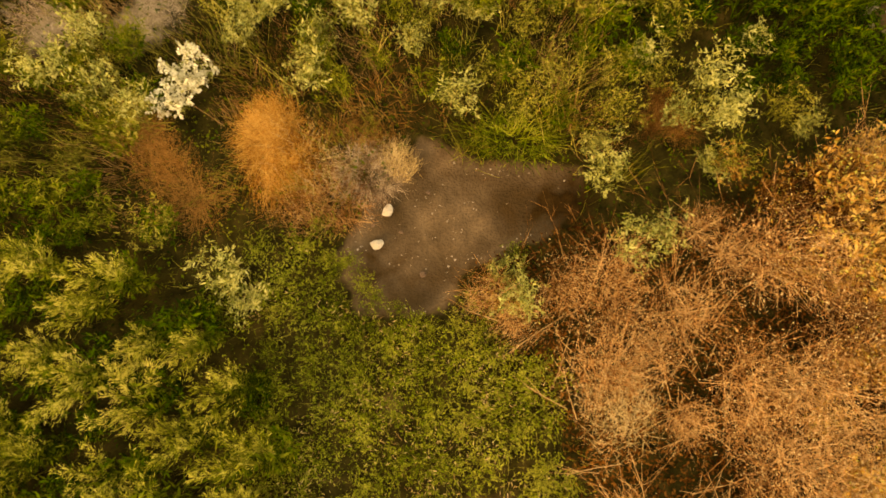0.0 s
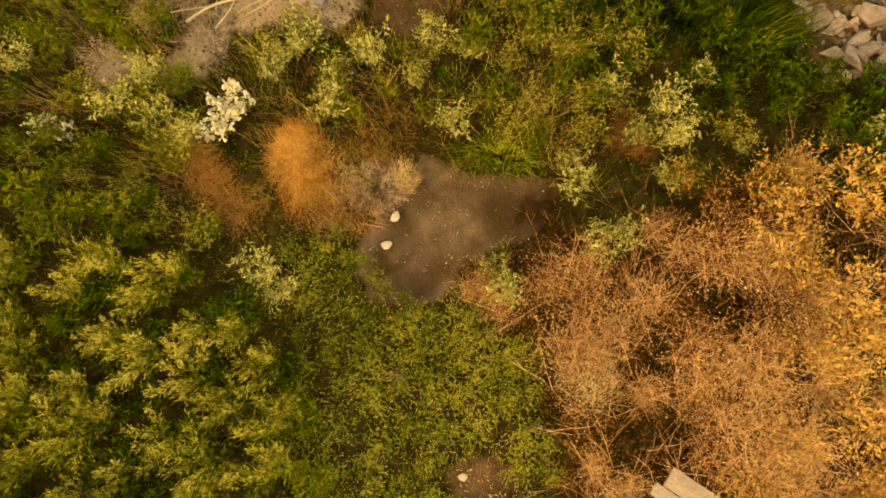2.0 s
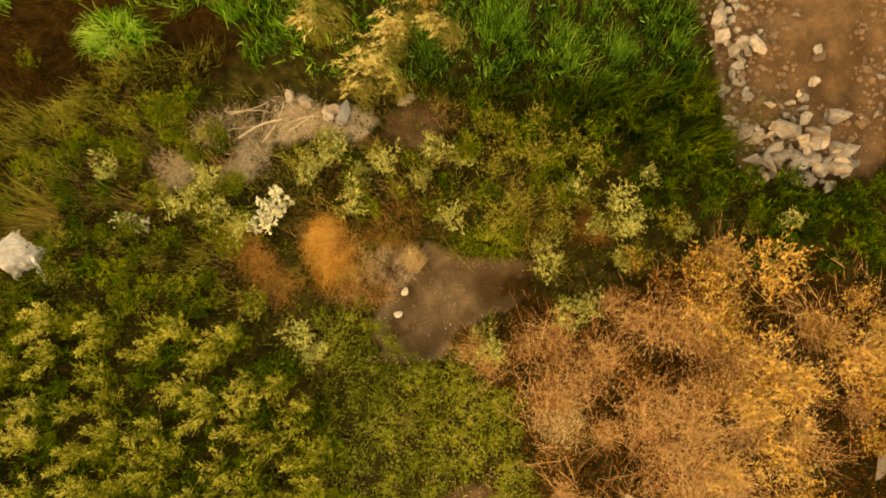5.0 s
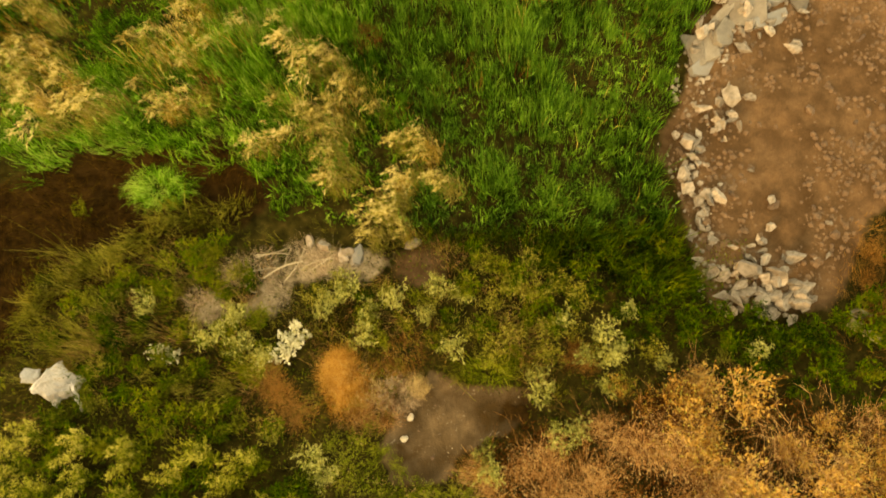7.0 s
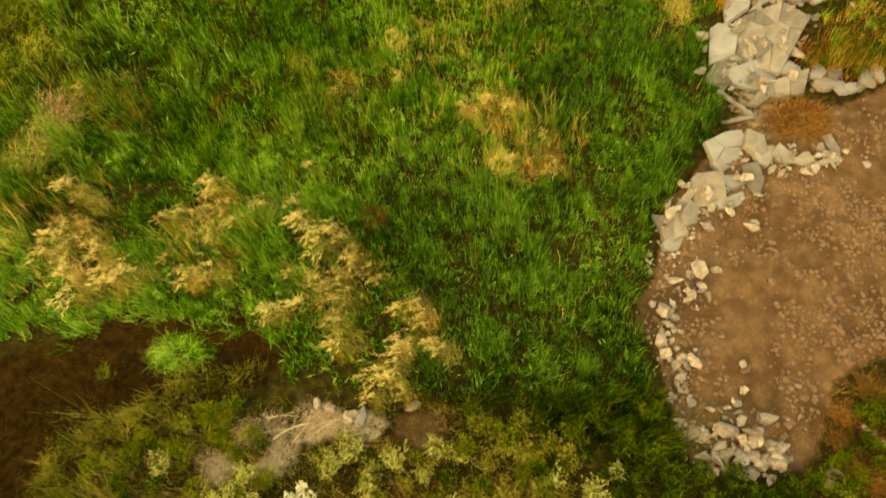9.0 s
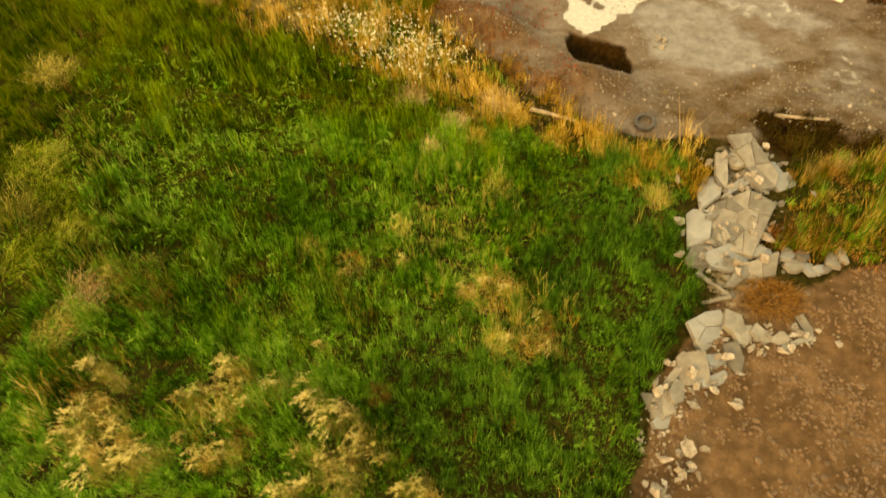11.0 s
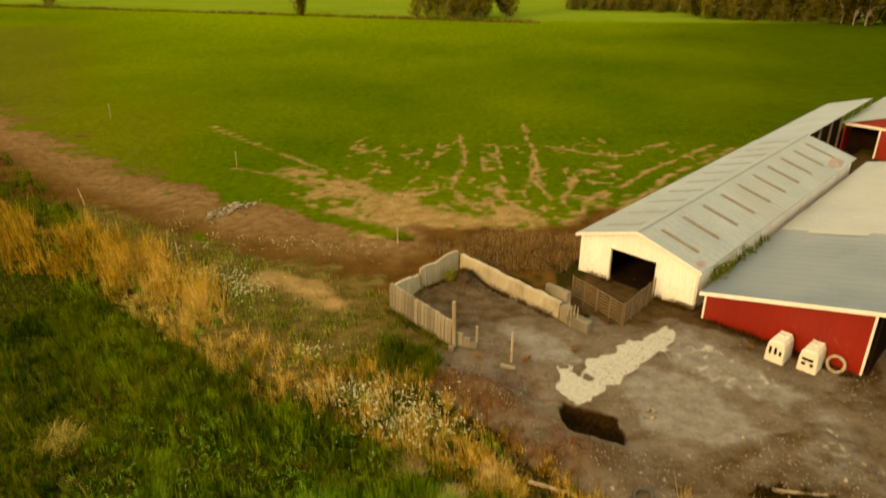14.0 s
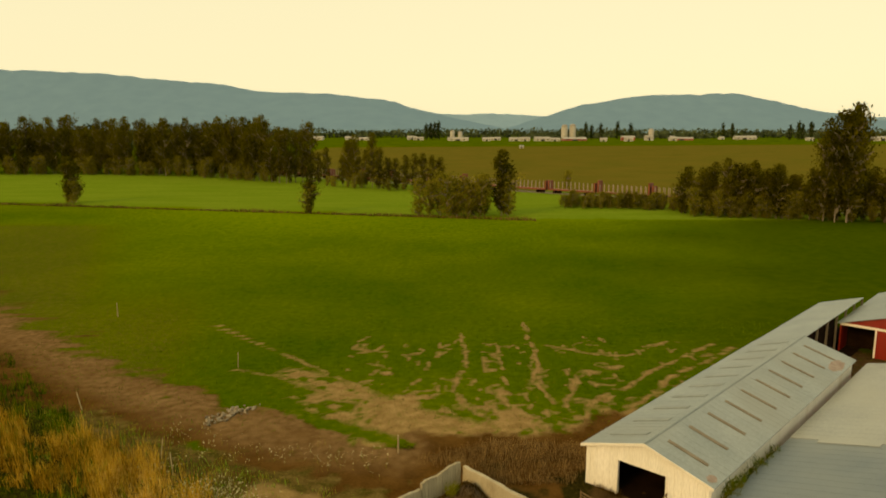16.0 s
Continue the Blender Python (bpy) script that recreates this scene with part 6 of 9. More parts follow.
def goldenrod():
    """Leafy stems that arch one way, each ending in a long feathery plume of tiny florets."""
    ob = thing("goldenrod")
    stems, sprigs, per = 9, 34, 6
    a = RNG.normal(radians(190), 0.75, stems)
    out = np.stack([np.cos(a), np.sin(a), np.zeros(stems)], 1)
    b = RNG.uniform(0, math.tau, stems)
    roots = np.stack([np.cos(b) * 0.12, np.sin(b) * 0.12, np.full(stems, -0.03)], 1) * RNG.uniform(0.2, 1.0, (stems, 1))
    ends = roots + out * RNG.uniform(0.25, 0.55, (stems, 1)) + np.array([0, 0, 1.0]) * RNG.uniform(0.6, 0.95, (stems, 1))
    sag = np.stack([-out[:, 0] * 0.1, -out[:, 1] * 0.1, np.full(stems, 0.14)], 1)
    at = lambda w, t: roots[w] + (ends - roots)[w] * t[:, None] + sag[w] * (4 * t * (1 - t))[:, None]
    w = np.repeat(np.arange(stems), sprigs)
    t = RNG.uniform(0.45, 1.05, len(w))
    p = at(w, t)
    b = RNG.uniform(0, math.tau, len(w))
    ln = (0.24 * (1.08 - t) / 0.6 + 0.03) * RNG.uniform(0.5, 1.3, len(w))
    way = (np.stack([np.cos(b), np.sin(b), RNG.uniform(0.1, 0.7, len(w))], 1) * 0.75 + out[w] * 1.1) * ln[:, None] * 0.75
    part("stem_tangle", mesh_np("stem_tangle", *join(ribbons(roots, ends, 0.008, sag, 2, 0.4), ribbons(p, p + way, 0.004, np.zeros((len(w), 3)), 1, 0.4))), GREEN_STALK, ob)
    k = np.repeat(np.arange(len(w)), per)
    spots = p[k] + way[k] * RNG.uniform(0.1, 1.1, (len(k), 1)) + RNG.normal(0, 0.005, (len(k), 3))
    part("plume", mesh_np("plume", *leaves_at(spots, 0.055, long=7.0, way=way[k], stray=0.45)), ROD_TIP, ob, "pale yellow feathery plumes")
    k = np.repeat(np.arange(stems), 30)
    t = RNG.uniform(0.1, 0.75, len(k))
    b = RNG.uniform(0, math.tau, len(k))
    part("foliage", mesh_np("foliage", *leaves_at(at(k, t), 0.13, long=4.5, way=np.stack([np.cos(b), np.sin(b), np.full(len(k), 0.4)], 1), stray=0.3)), LEAF, ob)
    return tagged(ob, "goldenrod weed with arching pale yellow plumes", "weed")


ROD_TIP = leafy("goldenrod_floret", (0.135, 0.164, 0.0172), (0.277, 0.276, 0.0446), (0.396, 0.37, 0.0833), (0.475, 0.397, 0.109), drift=1.3)
GOLDROD = [goldenrod() for _ in range(4)]
DRYBUSH = [bush("dry_weed", "dry tan weed with long tangled stalks and withered seeds", "weed", 0.6, 0.9, 26, 2, 0.034, DRY_STALK, RUST, STRAW, 3, 0.026, stem_w=0.011, subs=11, sub_len=0.75, upright=0.5, long=1.8, tip_long=1.8, tip_stray=0.9) for _ in range(4)]
AMBERBUSH = [bush("amber_weed", "yellowing weed with amber leaves", "weed", 0.5, 1.0, 22, 5, 0.072, DRY_STALK, AMBER, GOLD_TIP, 3, 0.04, subs=7, sub_len=0.5, upright=0.6, tip_long=2.5, tip_stray=0.8) for _ in range(3)]
SAGEBUSH = [bush("pale_sage_weed", "pale grey-green feathery weed", "weed", 0.36, 1.0, 18, 6, 0.07, GREEN_STALK, SAGE, GOLD_TIP, 4, 0.04, subs=6, sub_len=0.4, upright=0.7, long=3.6) for _ in range(3)]
OLIVEBUSH = [bush("olive_weed", "olive-green bushy weed with fine stalks", "weed", 0.42, 0.95, 30, 3, 0.075, GREEN_STALK, OLIVE, GOLD_TIP, 4, 0.03, subs=5, sub_len=0.4, upright=0.6, long=4.5) for _ in range(3)]
GREENBUSH = [bush("leafy_weed", "dark green leafy weed", "weed", 0.38, 0.75, 16, 7, 0.085, GREEN_STALK, LEAF, OLIVE, 2, 0.06, subs=6, sub_len=0.45, upright=0.6, long=5.5) for _ in range(3)]
DARKBUSH = [bush("dark_leafy_weed", "deep green leafy weed with narrow leaves", "weed", 0.38, 0.75, 14, 7, 0.11, GREEN_STALK, RANK, RANK, 2, 0.07, subs=5, sub_len=0.45, upright=0.6, long=4.0) for _ in range(3)]
LOWWEED = [bush("low_weed", "low green weed creeping over the ground", "weed", 0.4, 0.24, 26, 5, 0.045, GREEN_STALK, CLOVER, GOLD_TIP, 1, 0.03, subs=5, sub_len=0.4, upright=0.4, long=3.2) for _ in range(3)]
WHITEBUSH = [bush("white_flowered_weed", "weed covered in small creamy white flowers", "flower", 0.34, 0.85, 16, 2, 0.06, GREEN_STALK, SAGE, WHITE_BLOSSOM, 18, 0.045, subs=6, sub_len=0.3, tip_long=1.4, tip_stray=1.0) for _ in range(2)]
RUSTBUSH = [bush("reddish_dead_weed", "dull reddish dead weed with bare stalks", "weed", 0.6, 0.55, 110, 1, 0.03, REDDISH, REDDISH, stem_w=0.0045, subs=6, sub_len=0.6, upright=0.3) for _ in range(2)]


def clump(name, label, count, radius, height, mat, width=0.008, flop=0.6, swirl=0.0, segs=2, comb=None):
    """A tuft of bent blades, matted and crossing; comb: the way most of them lie, in degrees."""
    ob = thing(name)
    a, q = RNG.uniform(0, math.tau, count), np.sqrt(RNG.random(count))
    roots = np.stack([np.cos(a) * q * radius * 0.75, np.sin(a) * q * radius * 0.75, height * 0.55 * (1 - q * q) * RNG.random(count) - 0.02], 1)
    if comb is None:
        b = a + RNG.normal(swirl, 0.95, count)
    else:
        b = radians(comb) + RNG.normal(0, 1.0, count)
    r1 = radius * RNG.uniform(0.2, 0.8, count)
    tips = roots + np.stack([np.cos(b) * r1, np.sin(b) * r1, height * RNG.uniform(0.0, 0.9, count) * (1 - flop * q)], 1)
    tips[:, 2] = np.maximum(tips[:, 2], 0.03)
    sag = np.stack([RNG.normal(0, 0.08, count) * radius, RNG.normal(0, 0.08, count) * radius, height * RNG.uniform(0.05, 0.35, count)], 1)
    part("blade_tuft", mesh_np("blade_tuft", *ribbons(roots, tips, width, sag, segs)), mat, ob)
    return tagged(ob, label, "grass clump")


def put(ob, x, y, turn=0.0, scale=(1, 1, 1)):
    ob.matrix_basis = pose(x, y, high(x, y), 0, 0, turn)
    ob.scale = scale
    return ob


put(clump("dry_grass_clump", "bright orange mound of dead matted grass", 2400, 0.5, 0.3, ORANGE_STRAW, 0.0045, 0.85, 0.4, comb=-70), -2.12, 1.55, 20, (1.05, 1.45, 1.1))
put(clump("dry_grass_clump", "orange tuft of dead grass over the mound", 1700, 0.42, 0.34, ORANGE_STRAW, 0.0045, 0.8, 0.9, comb=110), -2.15, 1.8, 65, (1.3, 1.05, 1.1))
put(clump("dry_grass_clump", "tan straw crossing the orange grass", 160, 0.55, 0.36, STRAW, 0.006, 0.5, 0.5), -1.85, 1.45, 120)
put(clump("dry_grass_clump", "pale straw tuft of dead grass beside the bare soil", 900, 0.45, 0.16, DUSTY, 0.005, 0.8, 0.3), -1.05, 1.3, 0, (1.0, 0.9, 1))
put(clump("dry_grass_clump", "pale straw tuft of dead grass beside the bare soil", 520, 0.38, 0.26, STRAW, 0.006, 0.6, -0.6, comb=60), -0.66, 1.42, 20, (0.7, 0.8, 1))
for x, y in put_tangle:
    put(clump("dusty_grass_clump", "tangle of dusty grey twigs on the brush pile", 260, 0.42, 0.16, DUSTY, 0.005, 0.85, 0.9), x, y, 40 * x)
for x, y, s in ((-4.95, 3.0, 0.95), (-3.5, 3.3, 0.8), (-3.45, 3.65, 0.6), (-4.4, 3.8, 0.7), (-5.2, 3.25, 0.6)):
    put(clump("dusty_grass_clump", "dusty pinkish-grey dead grass clump", 260, 0.42, 0.22, DUSTY, 0.006, 0.6, 0.8, segs=2), x, y, 30 * x, (s, s, s))
put(clump("dry_grass_clump", "brown matted dead grass", 800, 0.5, 0.16, RUST, 0.005, 0.85), -1.45, 1.0, 0, (1.1, 0.8, 1))
put(clump("dry_grass_clump", "brown matted dead grass", 700, 0.5, 0.16, REDDISH, 0.005, 0.85), -1.3, 1.6, 0, (1.1, 0.8, 1))
put(clump("dry_grass_clump", "brown matted dead grass", 260, 0.5, 0.25, REDDISH, 0.007, 0.8), -0.9, 2.1, 0)
put(clump("grass_clump", "yellow-green grass tuft overhanging the soil", 460, 0.45, 0.32, CLOVER, 0.009, 0.7), 0.7, 1.75, 0, (1.4, 0.75, 1))
put(clump("grass_clump", "green grass tuft in the ditch", 900, 0.6, 0.5, MEADOW, 0.012, 0.5), -6.3, 5.75, 0, (1.2, 0.9, 1))
put(clump("dry_grass_clump", "pale straw bent over among the brown weeds", 700, 0.6, 0.45, STRAW, 0.007, 0.6, 0.2, comb=128), 2.0, -1.4, 0, (0.9, 1.1, 1))
put(clump("reddish_grass_clump", "red-brown dry grass clump among the slabs", 900, 0.75, 0.5, REDDISH, 0.014, 0.6), 9.55, 12.2, 0, (1.3, 1.0, 1))
for x, y in ((-3.35, 1.35), (-3.0, 1.0), (-3.6, 1.7)):
    plant(RUSTBUSH, [(x, y)], (0.7, 0.95), "reddish weeds")
plant(WHITEBUSH, [(-3.12, 2.22), (-2.98, 2.38), (-3.22, 2.02)], (0.7, 0.95), "white flowered weeds")
plant(WHITEBUSH, [(-5.75, 2.15), (-5.45, 2.05)], (0.5, 0.65), "white flowered weeds")
plant(SAGEBUSH, [(-2.5, 2.95), (-2.3, 3.15), (-3.65, 1.95), (1.75, 1.3), (1.65, 1.65), (2.35, 0.65), (2.05, 0.5), (-1.6, 2.9), (-1.2, 3.1), (-0.2, 3.4), (0.2, 3.2), (-0.5, 2.8), (-2.0, 3.4), (-1.7, 2.5), (-4.2, 2.9), (-4.0, 2.2), (-4.6, 2.4), (2.6, 2.0), (2.9, 2.5), (3.2, 2.1), (2.2, 2.7), (3.5, 2.9), (3.0, 1.4), (0.05, 2.2), (-2.55, 0.05), (-2.35, -0.2), (0.75, -0.1), (0.6, 0.2)], (0.65, 1.0), "sage weeds")
TOP_OLIVE = [(-2.6, 2.9), (-1.5, 3.2), (-0.3, 3.2), (0.2, 2.1), (1.4, 1.8), (2.2, 2.0), (2.6, 3.2), (2.3, 3.9), (0.4, 4.2), (-1.0, 3.2), (-1.8, 3.7), (-3.2, 3.6)]
plant(OLIVEBUSH, fill(TOP_OLIVE, 0.46), (0.6, 0.95), "olive weeds")
plant(DARKBUSH, fill(TOP_OLIVE, 0.62), (0.6, 0.95), "leafy weeds")
plant(DARKBUSH, fill([(0.8, 2.6), (2.8, 3.0), (4.6, 2.8), (4.6, 2.0), (5.2, 2.2), (4.6, 4.2), (1.5, 4.2)], 0.45), (0.6, 0.9), "leafy weeds")
plant(GREENBUSH, fill([(-2.0, 2.2), (-0.2, 2.2), (0.2, 3.0), (1.5, 4.0), (-1.8, 3.1)], 0.5), (0.6, 0.95), "leafy weeds")
LEFT_MIX = [(-7.6, 3.4), (-6.3, 3.9), (-4.6, 4.4), (-3.6, 3.6), (-3.8, 2.4), (-2.6, 0.8), (-3.6, 0.4), (-7.4, 0.2), (-8.0, 1.2)]
plant(OLIVEBUSH, fill(LEFT_MIX, 0.75), (0.5, 0.85), "olive weeds")
plant(GREENBUSH, fill(LEFT_MIX, 0.6), (0.5, 0.95), "leafy weeds")
plant(DARKBUSH, fill(LEFT_MIX, 0.45), (0.6, 0.95), "leafy weeds")
plant(SAGEBUSH, fill([(-7.0, 3.4), (-5.6, 3.9), (-5.4, 2.5), (-7.2, 2.2)], 1.0), (0.6, 0.9), "sage weeds")
GOLD_AREA = [(-8.2, 0.6), (-4.6, 0.5), (-2.9, -0.2), (-2.0, -1.4), (-1.7, -3.0), (-2.0, -4.6), (-8.5, -4.6)]
plant(GOLDROD, fill(GOLD_AREA, 0.52), (0.75, 1.15), "goldenrod", turn=(-35, 35))
plant(DARKBUSH, fill(GOLD_AREA, 0.5), (0.7, 1.0), "leafy weeds")
LOW_AREA = [(-2.4, 0.7), (-1.4, 0.4), (-1.2, -0.4), (0.0, -0.55), (1.2, -0.8), (1.3, -2.0), (1.7, -4.4), (-2.2, -4.4), (-2.1, -1.2), (-2.8, -0.2)]
plant(LOWWEED, fill([(-1.6, 0.9), (-1.0, 0.2), (-0.9, -0.2), (0.0, -0.3), (0.3, 0.2), (1.3, 0.65), (1.6, 1.0), (0.9, 0.3), (0.4, -0.6), (-1.5, -0.6)], 0.22, 1.0, 0.2), (0.35, 0.6), "low weeds")
plant(LOWWEED, fill(LOW_AREA, 0.29), (0.6, 1.0), "low weeds")
DRY_AREA = [(0.2, 0.1), (1.5, 0.75), (2.3, 0.55), (3.2, 1.0), (4.2, 0.9), (5.2, 0.3), (5.0, -1.5), (4.6, -4.6), (1.9, -4.6), (1.5, -2.2), (1.0, -0.8), (0.3, -0.3)]
gappy = lambda places, low: [q for q in places if wavy(q[0] + 4, q[1] + 9, 0.9) > low]
plant(DRYBUSH, gappy(fill(DRY_AREA, 0.42), 0.45), (0.5, 1.05), "dry weeds")
plant(AMBERBUSH, gappy(fill(DRY_AREA, 0.9), 0.5), (0.5, 0.8), "amber weeds")
AMBER_AREA = [(3.4, 0.9), (4.4, 1.5), (5.8, 1.4), (7.9, 0.8), (8.6, -0.5), (8.4, -4.6), (4.4, -4.6), (4.4, -1.5), (4.4, 0.2)]
plant(AMBERBUSH, gappy(fill(AMBER_AREA, 0.46), 0.43), (0.65, 1.15), "amber weeds")
plant(DRYBUSH, gappy(fill(AMBER_AREA, 0.7), 0.4), (0.6, 0.95), "dry weeds")
plant(DARKBUSH, fill([(3.4, 3.4), (4.9, 3.1), (5.4, 2.4), (8.5, 2.2), (9.6, 3.0), (11, 1.0), (11, 4.6), (9.4, 4.9), (8.4, 3.4), (6.4, 2.6), (4.7, 3.4)], 0.42), (0.7, 1.0), "leafy weeds")
plant(RUSTBUSH, fill([(7.6, 2.4), (10.2, 2.4), (11.5, 5.2), (9.6, 5.1), (8.6, 4.2), (7.9, 3.0)], 0.5), (0.6, 0.9), "reddish weeds")
plant(OLIVEBUSH, fill([(2.0, 1.2), (3.0, 1.2), (4.4, 1.7), (6.2, 1.7), (6.2, 2.4), (4.4, 2.6), (2.6, 2.4)], 0.8), (0.5, 0.8), "olive weeds")
plant(SAGEBUSH, fill([(2.4, 1.3), (4.4, 1.8), (6.6, 1.6), (6.6, 2.2), (4.4, 2.4), (2.8, 2.2)], 0.85), (0.6, 0.9), "sage weeds")
plant(DARKBUSH, fill([(5.0, 1.5), (8.4, 1.0), (9.4, 2.2), (5.4, 2.7)], 0.45), (0.7, 1.0), "leafy weeds")
plant(DARKBUSH, fill([(3.0, 2.0), (4.4, 2.4), (7.4, 1.8), (8.0, 2.4), (5.4, 2.6), (4.6, 3.2), (3.2, 3.0)], 0.45), (0.6, 0.9), "leafy weeds")
plant(AMBERBUSH, fill([(2.6, 1.6), (4.4, 1.8), (4.4, 1.3), (3.0, 1.0)], 0.6), (0.5, 0.75), "amber weeds")
plant(RUSTBUSH, [(2.4, 2.2), (2.6, 1.95), (2.35, 1.9)], (0.5, 0.7), "reddish weeds")
plant(GREENBUSH, fill([(-14, 2.5), (-8.6, 2.0), (-8.2, -4.5), (-14, -4.5)], 0.8), (1.0, 1.4), "leafy weeds")


TAWNY = leafy("tawny_straw", (0.1, 0.11, 0.02), (0.23, 0.2, 0.045), (0.44, 0.35, 0.11), through_light=0.1)


def tussock(label, count, plumes, radius, height, mat):
    """Tall grass all bent one way by the wind, its pale seed plumes bowed over at the ends."""
    ob = clump("plumed_grass", label, count, radius, height * 0.7, mat, 0.012, 0.4, comb=172)
    a, q = RNG.uniform(0, math.tau, plumes), np.sqrt(RNG.random(plumes))
    roots = np.stack([np.cos(a) * q * radius * 0.5, np.sin(a) * q * radius * 0.7, np.zeros(plumes)], 1)
    tips = roots + np.stack([RNG.normal(-0.28, 0.1, plumes), RNG.normal(0.04, 0.1, plumes), height * RNG.uniform(0.7, 1.05, plumes)], 1)
    part("stalk_tuft", mesh_np("stalk_tuft", *ribbons(roots, tips, 0.009, np.tile([[0.08, 0.0, 0.06]], (plumes, 1)), 2)), STRAW, ob)
    more = plumes * 5
    p = RNG.normal(0, radius * 0.45, (more, 2))
    bare = np.stack([p[:, 0], p[:, 1], np.zeros(more)], 1)
    part("straw_tuft", mesh_np("straw_tuft", *ribbons(bare, bare + np.stack([RNG.normal(-0.25, 0.12, more), RNG.normal(0, 0.13, more), height * RNG.uniform(0.5, 0.9, more)], 1), 0.011, np.tile([[0.07, 0.0, 0.05]], (more, 1)), 2)), TAWNY, ob)
    hang = np.stack([RNG.normal(-0.26, 0.07, plumes), RNG.normal(-0.11, 0.09, plumes), RNG.normal(-0.06, 0.05, plumes)], 1)
    k = RNG.uniform(0.0, 1.0, (plumes * 15, 1))
    base = np.repeat(tips, 15, 0) + np.repeat(hang, 15, 0) * k * 0.85 + RNG.normal(0, 0.016, (plumes * 15, 3)) * (1.1 - k)
    part("seed_head", mesh_np("seed_head", *leaves_at(base, 0.15, long=11.0, way=np.repeat(hang, 15, 0), stray=0.32)), PLUME, ob, "pale yellow seed plumes")
    return ob


PLUMED = [tussock("tall grass tussock with bowed pale seed plumes", 240, n, 0.42, 0.85, mat) for mat, n in ((OLIVE, 20), (TAWNY, 16), (GOLDEN, 22), (OLIVE, 12))]
BENT = (-18, 18)
plant(PLUMED, [(-9.35, 9.85), (-8.85, 9.5), (-9.2, 8.9), (-8.6, 8.6), (-9.5, 8.4), (-9.4, 7.95), (-8.9, 7.5), (-8.5, 6.95), (-7.6, 7.1), (-7.15, 7.35), (-8.2, 7.95), (-9.0, 8.2), (-8.0, 7.5)], (0.7, 1.05), "plumed grass", turn=BENT)
plant(PLUMED, [(-6.8, 9.0), (-6.4, 9.2), (-5.55, 9.8), (-5.2, 9.2), (-6.5, 7.95), (-6.2, 8.55), (-5.95, 7.25), (-5.35, 7.5), (-5.0, 8.85), (-4.4, 9.3), (-5.6, 8.5), (-5.8, 9.1)], (0.65, 1.0), "plumed grass", turn=BENT)
plant(PLUMED, [(-3.4, 8.85), (-3.55, 9.3), (-3.1, 8.5), (-2.8, 8.2), (-2.55, 8.65), (-2.3, 8.35), (-2.0, 8.05), (-1.6, 7.6), (-1.35, 7.2), (-2.6, 8.4), (-2.0, 7.75)], (0.65, 1.0), "plumed grass", turn=BENT)
plant(PLUMED, [(-3.5, 7.45), (-2.85, 7.3), (-2.35, 7.2), (-2.05, 6.9), (-2.6, 7.05), (-2.3, 6.6), (-3.8, 6.35), (-3.55, 6.5), (-3.2, 6.6), (-2.5, 6.2), (-2.3, 6.35), (-2.1, 5.8), (-2.35, 5.55)], (0.65, 0.95), "plumed grass", turn=BENT)
plant(PLUMED, [(-0.9, 6.5), (-0.5, 6.7), (-0.4, 6.3), (-0.65, 5.8), (-0.15, 5.65), (0.1, 5.5), (-0.9, 5.55), (-1.35, 5.0), (-1.1, 4.75), (-1.45, 4.4), (-0.85, 4.45), (-1.0, 5.25)], (0.6, 0.9), "plumed grass", turn=BENT)
plant(PLUMED, [(1.4, 12.6), (2.0, 12.4), (0.6, 12.4), (2.6, 11.0), (1.9, 10.7), (2.9, 11.6), (-1.2, 13.5), (-2.7, 13.2), (-3.4, 10.6), (-8.8, 13.6), (-9.8, 13.0), (3.0, 10.5), (-1.4, 15.2)], (0.5, 0.8), "plumed grass", turn=BENT)
for x, y, r, mat, label in ((-5.2, 8.0, 0.5, REDDISH, "reddish-brown dead grass clump in the meadow"), (1.3, 12.6, 0.8, GOLDEN, "tawny dead grass lying in the meadow"), (2.5, 11.0, 0.6, REDDISH, "reddish-brown dead grass clump in the meadow"), (2.1, 10.6, 0.6, GOLDEN, "tawny dead grass lying in the meadow"), (-1.9, 9.2, 0.4, REDDISH, "reddish-brown dead grass clump in the meadow"), (-9.5, 12.9, 0.8, GOLDEN, "tawny dead grass lying in the meadow"), (-8.6, 12.2, 0.6, REDDISH, "reddish-brown dead grass clump in the meadow"), (-3.0, 13.6, 0.6, GOLDEN, "tawny dead grass lying in the meadow")):
    put(clump("dead_grass_clump", label, 420, r, 0.4, mat, 0.011, 0.5), x, y)
WIND_GRASS = leafy("wind_bent_grass", (0.0255, 0.0467, 0.0051), (0.0808, 0.128, 0.0127), (0.187, 0.221, 0.034), (0.306, 0.289, 0.068), patch=0.6, drift=1.2)
